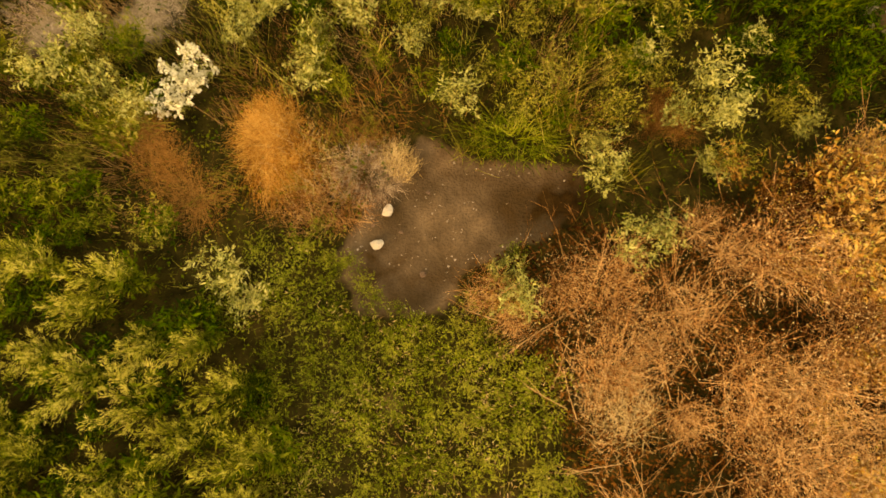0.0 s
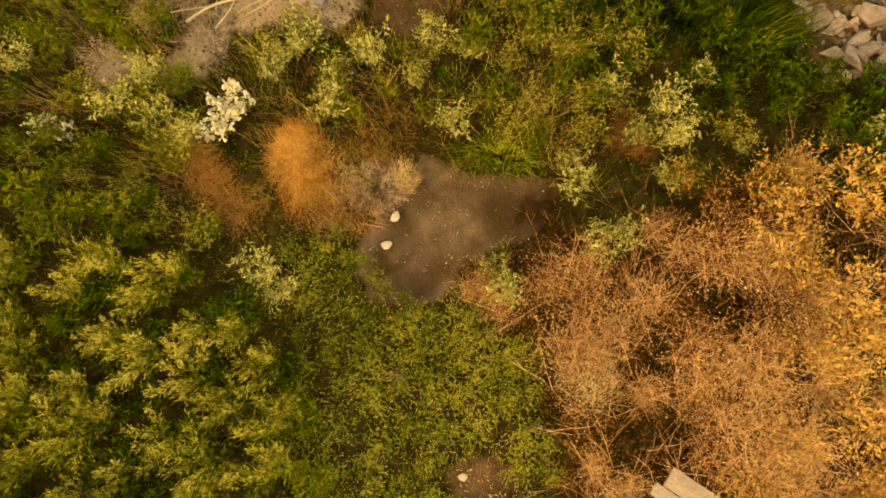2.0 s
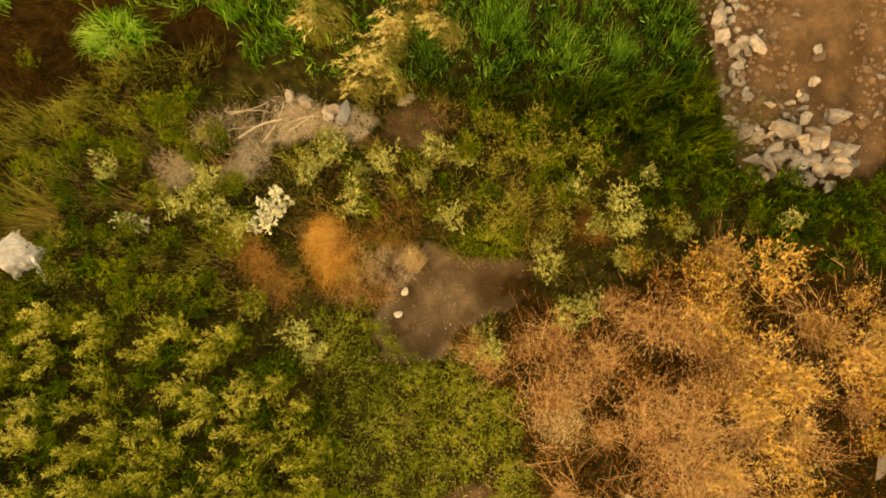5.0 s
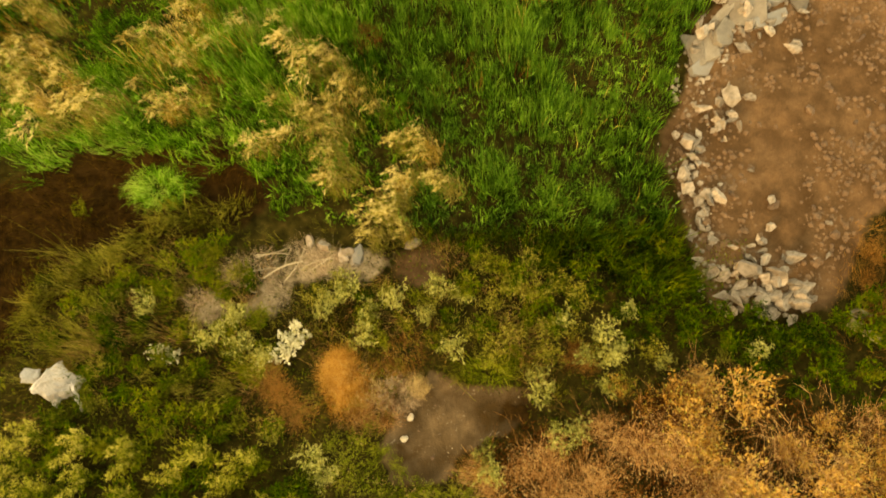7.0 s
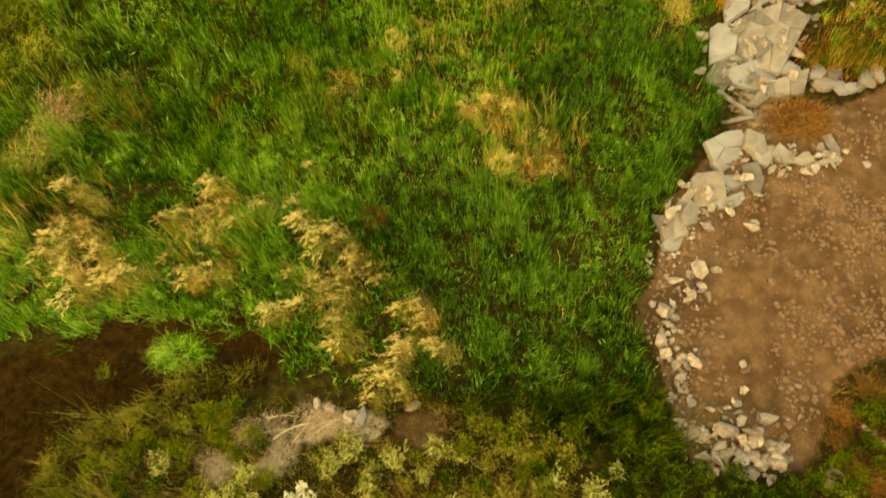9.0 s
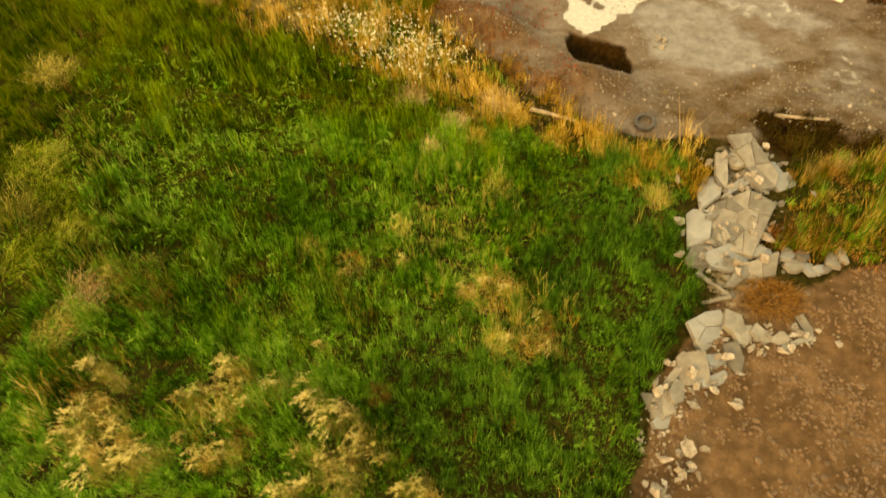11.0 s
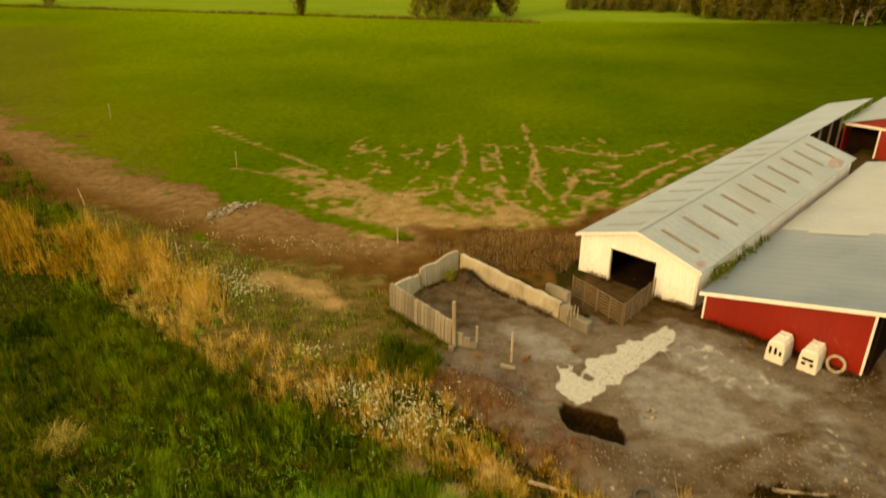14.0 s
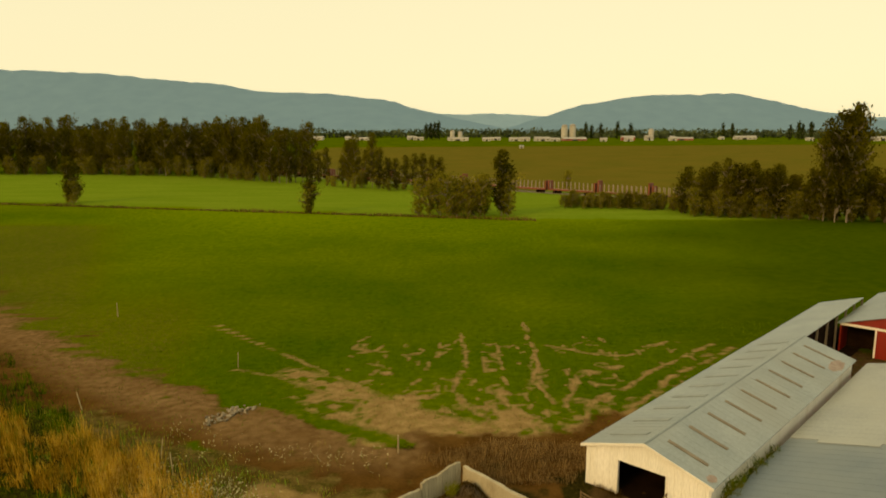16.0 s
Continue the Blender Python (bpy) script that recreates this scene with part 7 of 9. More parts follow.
for x, y, r, turn, mat, label in ((-14.2, 17.8, 1.3, 30, WIND_GRASS, "olive grass bent over by the wind"), (-13.0, 16.2, 1.2, 20, WIND_GRASS, "olive grass bent over by the wind"), (-13.9, 15.5, 1.1, 35, TAWNY, "tawny grass bent over by the wind"), (-11.9, 14.9, 0.9, 15, WIND_GRASS, "olive grass bent over by the wind"), (-12.9, 13.7, 1.2, 25, WIND_GRASS, "olive grass bent over by the wind"), (-15.4, 22.7, 1.2, 40, TAWNY, "tawny grass bent over by the wind"), (-9.9, 13.0, 0.8, 10, TAWNY, "tawny grass bent over by the wind"), (-10.9, 12.4, 0.9, 20, STRAW, "pale straw lying in the meadow"), (-11.3, 11.2, 0.9, 20, TAWNY, "tawny grass bent over by the wind"), (0.2, 19.6, 0.8, 70, STRAW, "pale straw clump at the meadow's edge"), (1.0, 19.0, 0.7, 100, GOLDEN, "golden grass clump at the meadow's edge"), (1.9, 20.7, 0.9, 80, STRAW, "pale straw clump at the meadow's edge"), (2.5, 20.2, 0.7, 60, GOLDEN, "golden grass clump at the meadow's edge"), (1.3, 21.9, 0.7, 90, GOLDEN, "golden grass clump at the meadow's edge"), (-0.5, 18.5, 0.5, 80, STRAW, "pale straw clump at the meadow's edge"), (-1.3, 21.2, 0.8, 100, STRAW, "pale straw clump at the meadow's edge"), (3.9, 19.0, 0.6, 90, GOLDEN, "golden grass clump at the meadow's edge"), (5.4, 18.4, 0.6, 80, GOLDEN, "golden grass clump at the meadow's edge"), (6.1, 17.0, 0.7, 100, GOLDEN, "golden grass clump at the meadow's edge"), (6.9, 16.2, 0.6, 80, TAWNY, "tawny grass clump at the meadow's edge"), (1.3, 10.7, 0.5, 10, GOLD_TIP, "yellow-green grass clump in the meadow"), (-1.5, 14.8, 0.5, 60, GOLD_TIP, "yellow-green grass clump in the meadow"), (-4.2, 14.0, 0.6, 30, TAWNY, "tawny grass bent over by the wind"), (1.6, 16.8, 0.5, 30, GOLD_TIP, "yellow-green grass clump in the meadow")):
    put(clump("bent_grass_clump", label, int(520 * r), r, 0.62, mat, 0.016, 0.3, comb=turn), x, y)
plant(GREENBUSH, [(0.25, 36.3), (0.1, 36.5), (0.35, 36.6)], (0.9, 1.3), "bunker weeds")
plant(GREENBUSH, [(14.6, 34.3), (15.2, 34.9), (15.6, 35.5), (16.4, 36.2), (17.2, 37.0), (18.4, 38.2), (19.5, 39.5), (21, 41.2)], (0.7, 0.9), "weeds between the barns")
for u, s in ((0.9, 2.5), (1.5, 2.9), (2.2, 3.0), (2.9, 2.8), (3.7, 2.6), (4.6, 2.8), (5.6, 2.7), (6.8, 2.5), (8.2, 2.6)):
    tall_weed = copy_thing(DARKBUSH[int(u) % 3], BARN @ pose(u, -0.52, 0, 0, 0, u * 50))
    tall_weed.scale = (1.6, 0.62, s)
    tall_weed["group"] = "weeds between the barns"
plant(GREENBUSH, [(9.6, 40.9), (9.9, 41.3), (9.3, 40.3), (8.9, 39.7)], (1.2, 1.7), "weeds beside the barn")
plant(RUSTBUSH, [(14.9, 29.9), (15.7, 29.6), (4.0, 29.0), (3.8, 28.7), (1.6, 28.9), (6.3, 29.6)], (0.25, 0.5), "yard weeds")
plant(GREENBUSH, fill([(-9.5, 4.6), (-7.8, 5.6), (-5.2, 5.4), (-5.6, 4.9), (-7.6, 3.9), (-9.4, 2.2), (-12, 1.5), (-12, 4.5)], 1.5), (0.45, 0.75), "ditch weeds")
clear(DARKBUSH + GOLDROD + DRYBUSH + AMBERBUSH + SAGEBUSH + OLIVEBUSH + GREENBUSH + LOWWEED + WHITEBUSH + RUSTBUSH + PLUMED)


def stuff(name, label, category, geo, mat):
    return tagged(part(name, mesh_np(name, *geo), mat), label, category, kind="stuff")


def sward(x, y, tall, width, lean=0.35, segs=2, tuft=0.0):
    """Grass blades at the places given."""
    n = len(x)
    z = land(x, y)
    roots = np.stack([x, y, z - 0.02], 1)
    way = (wavy(x, y, 1.1) * 9) + RNG.normal(0, 0.9, n)
    r = tall * lean * RNG.uniform(0.2, 1.2, n)
    tips = roots + np.stack([np.cos(way) * r, np.sin(way) * r, tall], 1)
    sag = np.stack([-np.cos(way) * r * 0.2, -np.sin(way) * r * 0.2, tall * 0.08], 1)
    return ribbons(roots, tips, width, sag, segs)


def sample(n, box_, weight):
    """Random places in a box, kept by a weight from 0 to 1."""
    x, y = RNG.uniform(box_[0], box_[1], n), RNG.uniform(box_[2], box_[3], n)
    ok = RNG.random(n) < weight(x, y)
    return x[ok], y[ok]


GOLD_BAND = [(-46, 62), (-28, 44.5), (-24, 43.8), (-20.8, 43.4), (-18.8, 39.5), (-14.5, 37.2), (-12.2, 33.6), (-9.2, 30.6), (-5.2, 28.6), (-1.6, 27.0), (2.4, 23.4), (3.6, 21.2), (5.2, 19.7), (9.2, 19.3), (8.7, 17.8), (5.0, 18.2), (1.2, 19.6), (-1.0, 21.6), (-5.6, 24.4), (-9.0, 26.0), (-12.5, 29.5), (-17, 33.0), (-20, 36.5), (-30, 38.5), (-46, 46)]
RIGHT_GOLD = [(10.4, 14.0), (11.4, 16.2), (11.9, 17.6), (13.0, 18.0), (15.2, 18.4), (24, 17.6), (24, 13.0), (16, 13.6), (12.4, 13.8)]


def in_meadow(x, y):
    return ease(inside(MEADOW_AREA, x, y) / 0.5 + 0.4) * (1 - 0.7 * ease(inside(GOLD_BAND, x, y) / 0.9 + 0.2)) * (0.4 + 0.6 * ease((wavy(x, y, 0.45) - 0.36) * 5))


def tufts(n, box_, weight, per, radius, tall, width, segs=1):
    """Tufts of blades that fan out from shared roots."""
    x, y = sample(n, box_, weight)
    k = len(x)
    size = np.repeat(RNG.uniform(0.6, 1.25, k) * np.clip(0.2 + 2.6 * (wavy(x, y, 1.15) - 0.2), 0.35, 1.6) * np.clip(0.45 + 2.2 * (wavy(x + 33, y, 0.42) - 0.25), 0.45, 1.35), per)
    bend = np.repeat(radians(205) + 5.0 * (wavy(x, y, 2.6) - 0.5) + RNG.normal(0, 1.0, k), per) + RNG.normal(0, 1.1, k * per)
    x, y = np.repeat(x, per) + RNG.normal(0, radius, k * per), np.repeat(y, per) + RNG.normal(0, radius, k * per)
    h = RNG.uniform(*tall, k * per) * size * 1.25
    reach = h * RNG.uniform(0.03, 0.5, k * per)
    roots = np.stack([x, y, land(x, y) - 0.02], 1)
    tips = roots + np.stack([np.cos(bend) * reach, np.sin(bend) * reach, h], 1)
    sag = np.stack([-np.cos(bend) * reach * 0.22, -np.sin(bend) * reach * 0.22, h * 0.12], 1)
    return ribbons(roots, tips, width * RNG.uniform(0.6, 1.3, k * per), sag, segs, 0.1)


# the left meadow's dim look from above, put in as darker grass
dim_part = lambda x, y: ease((-x - 4.5 + 3 * (wavy(x, y, 1.7) - 0.5)) / 2.5) * ease((23 - y) / 4) * ease((y - 11) / 3) * ease((x + 20) / 3)
deep_part = lambda x, y: ease((x + 1.6 + 0.35 * np.maximum(y - 9, 0) + 2.0 * (wavy(x, y, 1.5) - 0.5)) / 0.8) * ease((12.5 - y + 1.6 * np.maximum(x - 1, 0) + 6.0 * (wavy(x, y, 1.6) - 0.5)) / 1.5)
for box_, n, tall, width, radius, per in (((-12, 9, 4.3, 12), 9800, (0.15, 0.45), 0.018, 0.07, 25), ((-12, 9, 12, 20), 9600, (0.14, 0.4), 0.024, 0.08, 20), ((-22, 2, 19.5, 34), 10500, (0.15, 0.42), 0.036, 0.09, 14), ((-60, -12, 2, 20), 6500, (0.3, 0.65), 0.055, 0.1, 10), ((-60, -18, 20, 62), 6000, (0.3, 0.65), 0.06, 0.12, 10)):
    stuff("meadow_grass", "tall dense green meadow grass", "grass", tufts(n, box_, lambda x, y: in_meadow(x, y) * (1 - deep_part(x, y)) * (1 - 0.7 * dim_part(x, y)), per, radius, tall, width), RANK if box_[0] < -20 else MEADOW)
stuff("rank_grass", "darker olive-green grass for the dim left meadow", "grass", tufts(5200, (-20, -2, 10.5, 24), lambda x, y: in_meadow(x, y) * dim_part(x, y), 16, 0.08, (0.15, 0.42), 0.024), RANK)
stuff("deep_meadow_grass", "dense deep green meadow grass", "grass", tufts(8200, (-3, 9, 4.3, 19), lambda x, y: in_meadow(x, y) * deep_part(x, y), 28, 0.07, (0.15, 0.42), 0.019), MEADOW_DEEP)
x, y = sample(46000, (-14, 9, 4.6, 24), lambda x, y: in_meadow(x, y) * (0.25 + ease((wavy(x + 11, y + 4, 0.9) - 0.42) * 4)))
far_leaf = RNG.random(len(x)) > deep_part(x, y)
spots = np.stack([x, y, land(x, y) + RNG.uniform(0.15, 0.5, len(x))], 1)
stuff("leafy_meadow", "green leaf tips over the meadow", "grass", leaves_at(spots[far_leaf], 0.26, 0.5, 14.0), MEADOW)
stuff("leafy_meadow", "deep green leaf tips over the meadow", "grass", leaves_at(spots[~far_leaf], 0.15, 0.7, 8.0), MEADOW_DEEP)
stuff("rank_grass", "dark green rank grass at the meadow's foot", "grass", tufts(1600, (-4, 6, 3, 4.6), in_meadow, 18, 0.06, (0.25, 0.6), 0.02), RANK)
stuff("dead_meadow_grass", "red-brown dead grass in the gaps of the meadow", "dead grass", tufts(5200, (-16, 8, 7, 27), lambda x, y: ease(inside(MEADOW_AREA, x, y) / 0.5) * ease((wavy(x + 51, y + 8, 1.0) - 0.6) * 9), 12, 0.09, (0.12, 0.34), 0.016), REDDISH)
stuff("dead_meadow_grass", "dark dead grass in the gaps of the meadow", "dead grass", tufts(5200, (-16, 8, 7, 27), lambda x, y: ease(inside(MEADOW_AREA, x, y) / 0.5) * ease((wavy(x + 71, y + 18, 0.9) - 0.58) * 9), 12, 0.09, (0.12, 0.34), 0.016), DARK_GRASS)
# pale seeding stems standing over the meadow
x, y = sample(1800, (-14, 8, 5, 22), lambda x, y: in_meadow(x, y) * ease((wavy(x + 40, y, 2.2) - 0.52) * 5))
stuff("seeding_grass", "pale yellow-green seeding grass over the meadow", "grass", sward(x, y, RNG.uniform(0.5, 0.8, len(x)), 0.02, 0.35), GOLD_TIP)
# lighter grass put in for the lit tips seen at a low angle
stuff("bright_meadow_grass", "lighter yellow-green grass for the lit tips of the upper meadow", "grass", tufts(12500, (-24, 8, 14, 36), lambda x, y: in_meadow(x, y) * ease((y - 16) / 5) * ease((x + 13 + 0.5 * np.maximum(y - 17, 0)) / 4) * ease((wavy(x + 9, y + 27, 1.3) - 0.4) * 5), 11, 0.07, (0.25, 0.5), 0.02), BRIGHT)
in_band = lambda x, y: ease(inside(GOLD_BAND, x, y) / 0.6 + 0.45 + (wavy(x, y, 1.8) - 0.5) * 1.4) * ease(np.hypot(x - 7.1, (y - 19.35) * 0.8) / 0.5 - 1.2)
stuff("golden_grass", "dry golden-orange grass at the meadow's edge", "grass", tufts(7000, (-20, 10, 17, 40), lambda x, y: in_band(x, y) * ease(0.35 + (wavy(x + 3, y, 1.1) - 0.35) * 3), 15, 0.1, (0.3, 0.7), 0.022), GOLDEN)
stuff("golden_grass", "dry golden-orange grass at the meadow's edge", "grass", tufts(9000, (-46, -18, 30, 62), lambda x, y: in_band(x, y) * ease(0.2 + (wavy(x + 3, y, 1.6) - 0.38) * 3), 9, 0.14, (0.35, 0.85), 0.04), BENT_GOLD)
stuff("golden_grass", "tall pale golden grass at the bend of the meadow's edge", "grass", tufts(1500, (-27, -11, 33, 46), lambda x, y: ease(1.3 - along([(-25, 43.5), (-20, 40.5), (-16.5, 37.6), (-13.5, 35)], x, y) / 1.7) * ease((wavy(x, y, 1.2) - 0.34) * 4), 12, 0.14, (0.5, 1.0), 0.035), BENT_GOLD)
stuff("olive_grass", "olive grass growing through the dry grass", "grass", tufts(5200, (-40, 10, 17, 56), lambda x, y: in_band(x, y) * ease((wavy(x + 13, y + 5, 1.5) - 0.36) * 4), 12, 0.1, (0.25, 0.55), 0.026), OLIVE)
stuff("green_band_grass", "green grass growing through the dry grass", "grass", tufts(4200, (-30, 10, 17, 48), lambda x, y: in_band(x, y) * ease((wavy(x + 23, y + 15, 1.4) - 0.5) * 5), 12, 0.1, (0.2, 0.5), 0.026), MEADOW)
stuff("golden_grass", "bright golden grass among the daisies", "grass", tufts(2600, (-9, 6, 18.5, 29), lambda x, y: in_band(x, y) * ease((wavy(x + 17, y + 2, 1.0) - 0.4) * 4), 11, 0.09, (0.3, 0.65), 0.02), BENT_GOLD)
in_right = lambda x, y: ease(inside(RIGHT_GOLD, x, y) / 0.5 + 0.4 + (wavy(x, y, 0.9) - 0.5))
stuff("golden_grass", "dry golden-green grass beside the slabs", "grass", tufts(900, (10, 24, 12.5, 19), in_right, 16, 0.09, (0.2, 0.6), 0.014), GOLDEN)
stuff("olive_grass", "dark olive grass beside the slabs", "grass", tufts(1900, (10, 24, 12.5, 19), in_right, 16, 0.09, (0.15, 0.5), 0.016), RANK)
stuff("brown_grass", "brown dead grass beside the slabs", "grass", tufts(800, (10, 24, 12.5, 19), lambda x, y: in_right(x, y) * ease((wavy(x + 5, y + 13, 1.2) - 0.45) * 5), 16, 0.09, (0.15, 0.5), 0.014), REDDISH)
stuff("golden_grass", "dry golden grass along the yard's edge", "grass", tufts(380, (11.4, 24, 16.0, 19), lambda x, y: in_right(x, y) * ease((y - 16.2) / 1.2), 9, 0.1, (0.45, 0.8), 0.016), STRAW)
stuff("golden_grass", "dry golden grass between the meadow and the slabs", "grass", tufts(900, (5.5, 9.6, 16.2, 19.8), lambda x, y: ease(inside([(6.2, 17.6), (8.2, 16.4), (9.0, 17.2), (9.2, 18.5), (5.8, 18.7)], x, y) / 0.6 + 0.4) * ease((wavy(x, y, 0.8) - 0.36) * 5), 14, 0.09, (0.25, 0.65), 0.018), GOLDEN)
stuff("verge_grass", "green grass growing through the dry grass", "grass", tufts(2600, (10, 24, 12.5, 19), lambda x, y: in_right(x, y) * ease((wavy(x + 8, y + 3, 1.0) - 0.38) * 5), 18, 0.08, (0.2, 0.5), 0.018), MEADOW)
stuff("brown_grass", "brown dead grass at the edge of the bare ground", "grass", tufts(900, (10, 24, 12.5, 16), lambda x, y: ease(1.3 - along([(10.2, 14.3), (12.4, 14.0), (16, 13.8), (24, 13)], x, y) / 0.8), 14, 0.08, (0.15, 0.4), 0.018), RUST)
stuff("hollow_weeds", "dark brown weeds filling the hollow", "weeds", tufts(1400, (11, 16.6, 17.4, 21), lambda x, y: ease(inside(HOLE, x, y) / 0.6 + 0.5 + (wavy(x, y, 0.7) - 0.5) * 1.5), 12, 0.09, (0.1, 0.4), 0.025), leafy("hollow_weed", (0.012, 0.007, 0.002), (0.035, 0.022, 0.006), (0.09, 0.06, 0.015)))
p = spread([(-1.2, 29.2), (-0.9, 27.0), (0.6, 25.4), (2.2, 23.8), (3.3, 22.0), (4.4, 20.6)], 700, 0.35)
stuff("red_fringe", "red-brown weeds along the edge of the gravel heap", "weeds", sward(np.repeat(p[:, 0], 6) + RNG.normal(0, 0.07, 4200), np.repeat(p[:, 1], 6) + RNG.normal(0, 0.07, 4200), RNG.uniform(0.08, 0.35, 4200), 0.018, 0.7, 1), REDDISH)
# dead grass added against the feet of the walls in place of stains
for line_, n in (([(13.2, 33.6), (11.4, 35.2)], 130), ([(9.6, 37.1), (8.5, 38.4)], 120), ([(13.8, 32.6), (16.2, 30.2), (18.6, 27.6)], 260), ([(-3.2, 33.6), (0.1, 29.9)], 200), ([(-1.2, 35.4), (1.0, 37.9), (5.6, 32.9)], 260)):
    p = spread(line_, n, 0.12)
    stuff("wall_foot_weeds", "dead brown weeds in place of stains at the foot of the wall", "weeds", sward(np.repeat(p[:, 0], 6) + RNG.normal(0, 0.06, n * 6), np.repeat(p[:, 1], 6) + RNG.normal(0, 0.06, n * 6), RNG.uniform(0.08, 0.4, n * 6), 0.022, 0.6, 1), DARK_GRASS if n != 200 else OLIVE)
x, y = sample(26000, (-14, -4, 0.5, 6.6), lambda x, y: ease(inside(DITCH, x, y) / 0.4 + 0.5) * 0.9)
stuff("ditch_litter", "dark brown dead grass lying in the ditch", "dead grass", sward(x, y, RNG.uniform(0.05, 0.22, len(x)), 0.014, 1.4), DARK_GRASS)
# small ground cover between the weeds
x, y = sample(44000, (-9, 6, -5, 4.4), lambda x, y: (1 - ease(inside(DIRT_PATCH, x, y) / 0.15 + 0.7)) * 0.75 * (1 - 0.9 * np.exp(-(((x - 0.45) / 0.5) ** 2 + ((y + 2.75) / 0.3) ** 2))))
spots = np.stack([x, y, land(x, y) + RNG.uniform(0.0, 0.1, len(x))], 1)
open_part = (y < 0.7) & (x > -2.8)
dry_part = np.maximum(inside(DRY_AREA, x, y), inside(AMBER_AREA, x, y)) > -0.15
open_part = open_part & ~dry_part
# dark red-brown leaves put in to deepen the gaps between the dry weeds
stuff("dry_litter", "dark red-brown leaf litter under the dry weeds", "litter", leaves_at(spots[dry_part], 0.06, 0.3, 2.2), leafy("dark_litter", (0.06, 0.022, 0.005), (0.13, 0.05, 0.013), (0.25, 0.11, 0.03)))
spots, open_part = spots[~dry_part], open_part[~dry_part]
x, y = sample(60000, (0, 9, -5, 1.6), lambda x, y: ease(np.maximum(inside(DRY_AREA, x, y), inside(AMBER_AREA, x, y)) / 0.3 + 0.5))
# more dark leaves, higher up, that darken the same gaps
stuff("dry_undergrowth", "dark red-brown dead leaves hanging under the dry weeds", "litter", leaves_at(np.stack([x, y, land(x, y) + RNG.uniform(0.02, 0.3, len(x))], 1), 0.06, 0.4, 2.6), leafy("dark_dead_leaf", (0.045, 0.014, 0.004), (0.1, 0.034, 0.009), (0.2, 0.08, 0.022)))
stuff("ground_cover", "low green clover and weeds covering the ground", "ground cover", leaves_at(spots[open_part], 0.042, 0.5, 2.8), CLOVER)
stuff("ground_cover", "low dark green weeds covering the ground", "ground cover", leaves_at(spots[~open_part], 0.05, 0.5, 2.2), RANK)
x, y = sample(9000, (-2.4, 1.8, -4.6, 0.4), lambda x, y: (1 - ease(inside(DIRT_PATCH, x, y) / 0.15 + 0.9)) * ease((wavy(x + 21, y, 0.5) - 0.45) * 4))
stuff("dead_ground_litter", "tan dead leaves and stalks among the low weeds", "litter", leaves_at(np.stack([x, y, land(x, y) + RNG.uniform(0.05, 0.2, len(x))], 1), 0.055, 0.3, 5.0), STRAW)
x, y = sample(26000, (-9, 6, -5, 4.4), lambda x, y: (1 - ease(inside(DIRT_PATCH, x, y) / 0.15 + 0.8)) * (0.25 + 0.5 * wavy(x, y, 0.8)))
bare_dry = np.maximum(inside(DRY_AREA, x, y), inside(AMBER_AREA, x, y)) < 0.1
x, y = x[bare_dry], y[bare_dry]
stuff("weed_grass", "thin olive grass between the weeds", "grass", sward(x, y, RNG.uniform(0.08, 0.3, len(x)), 0.009, 0.7), OLIVE)
glow = lambda cx, cy, r: (lambda x, y: np.exp(-(((x - cx) ** 2 + (y - cy) ** 2) / (r * r))))
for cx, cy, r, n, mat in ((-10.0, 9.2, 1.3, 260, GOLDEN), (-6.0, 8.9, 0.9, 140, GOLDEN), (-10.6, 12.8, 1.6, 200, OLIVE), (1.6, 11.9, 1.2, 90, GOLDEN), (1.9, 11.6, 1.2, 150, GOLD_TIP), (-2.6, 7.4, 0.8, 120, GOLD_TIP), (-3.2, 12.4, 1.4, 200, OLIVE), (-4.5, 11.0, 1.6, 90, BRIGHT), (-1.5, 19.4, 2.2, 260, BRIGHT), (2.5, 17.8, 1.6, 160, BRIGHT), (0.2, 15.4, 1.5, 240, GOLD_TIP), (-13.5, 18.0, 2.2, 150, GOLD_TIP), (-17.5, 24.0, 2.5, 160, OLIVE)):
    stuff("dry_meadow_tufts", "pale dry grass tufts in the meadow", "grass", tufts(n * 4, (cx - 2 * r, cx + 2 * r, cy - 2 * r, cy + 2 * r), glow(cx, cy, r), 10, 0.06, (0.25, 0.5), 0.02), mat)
for line, mat, n in (([(-8.6, 3.1), (-7.4, 3.9), (-6.0, 4.8), (-4.4, 5.2)], OLIVE, 220), ([(-9.0, 6.2), (-7.4, 6.9), (-5.0, 6.3)], MEADOW, 160), ([(-8.8, 2.4), (-8.2, 3.4), (-6.6, 4.6)], OLIVE, 60)):
    p = spread(line, n, 0.2)
    stuff("ditch_grass", "rough grass on the rim of the ditch", "grass", sward(np.repeat(p[:, 0], 9) + RNG.normal(0, 0.05, n * 9), np.repeat(p[:, 1], 9) + RNG.normal(0, 0.05, n * 9), RNG.uniform(0.2, 0.6, n * 9), 0.016, 0.7, 1), mat)
# long bare stalks crossing over the dry weeds, with side twigs
x, y = sample(1300, (0.2, 8.6, -4.6, 1.4), lambda x, y: (0.25 + 0.75 * ease((wavy(x + 4, y + 9, 0.9) - 0.35) * 6)) * ease(np.maximum(inside(DRY_AREA, x, y), inside(AMBER_AREA, x, y)) / 0.3 + 0.2))
n = len(x)
roots = np.stack([x, y, land(x, y) + RNG.uniform(0.1, 0.45, n)], 1)
a = RNG.normal(radians(140), 0.9, n)
reach = RNG.uniform(0.35, 0.9, n)
way = np.stack([np.cos(a) * reach, np.sin(a) * reach, RNG.uniform(0.15, 0.6, n)], 1)
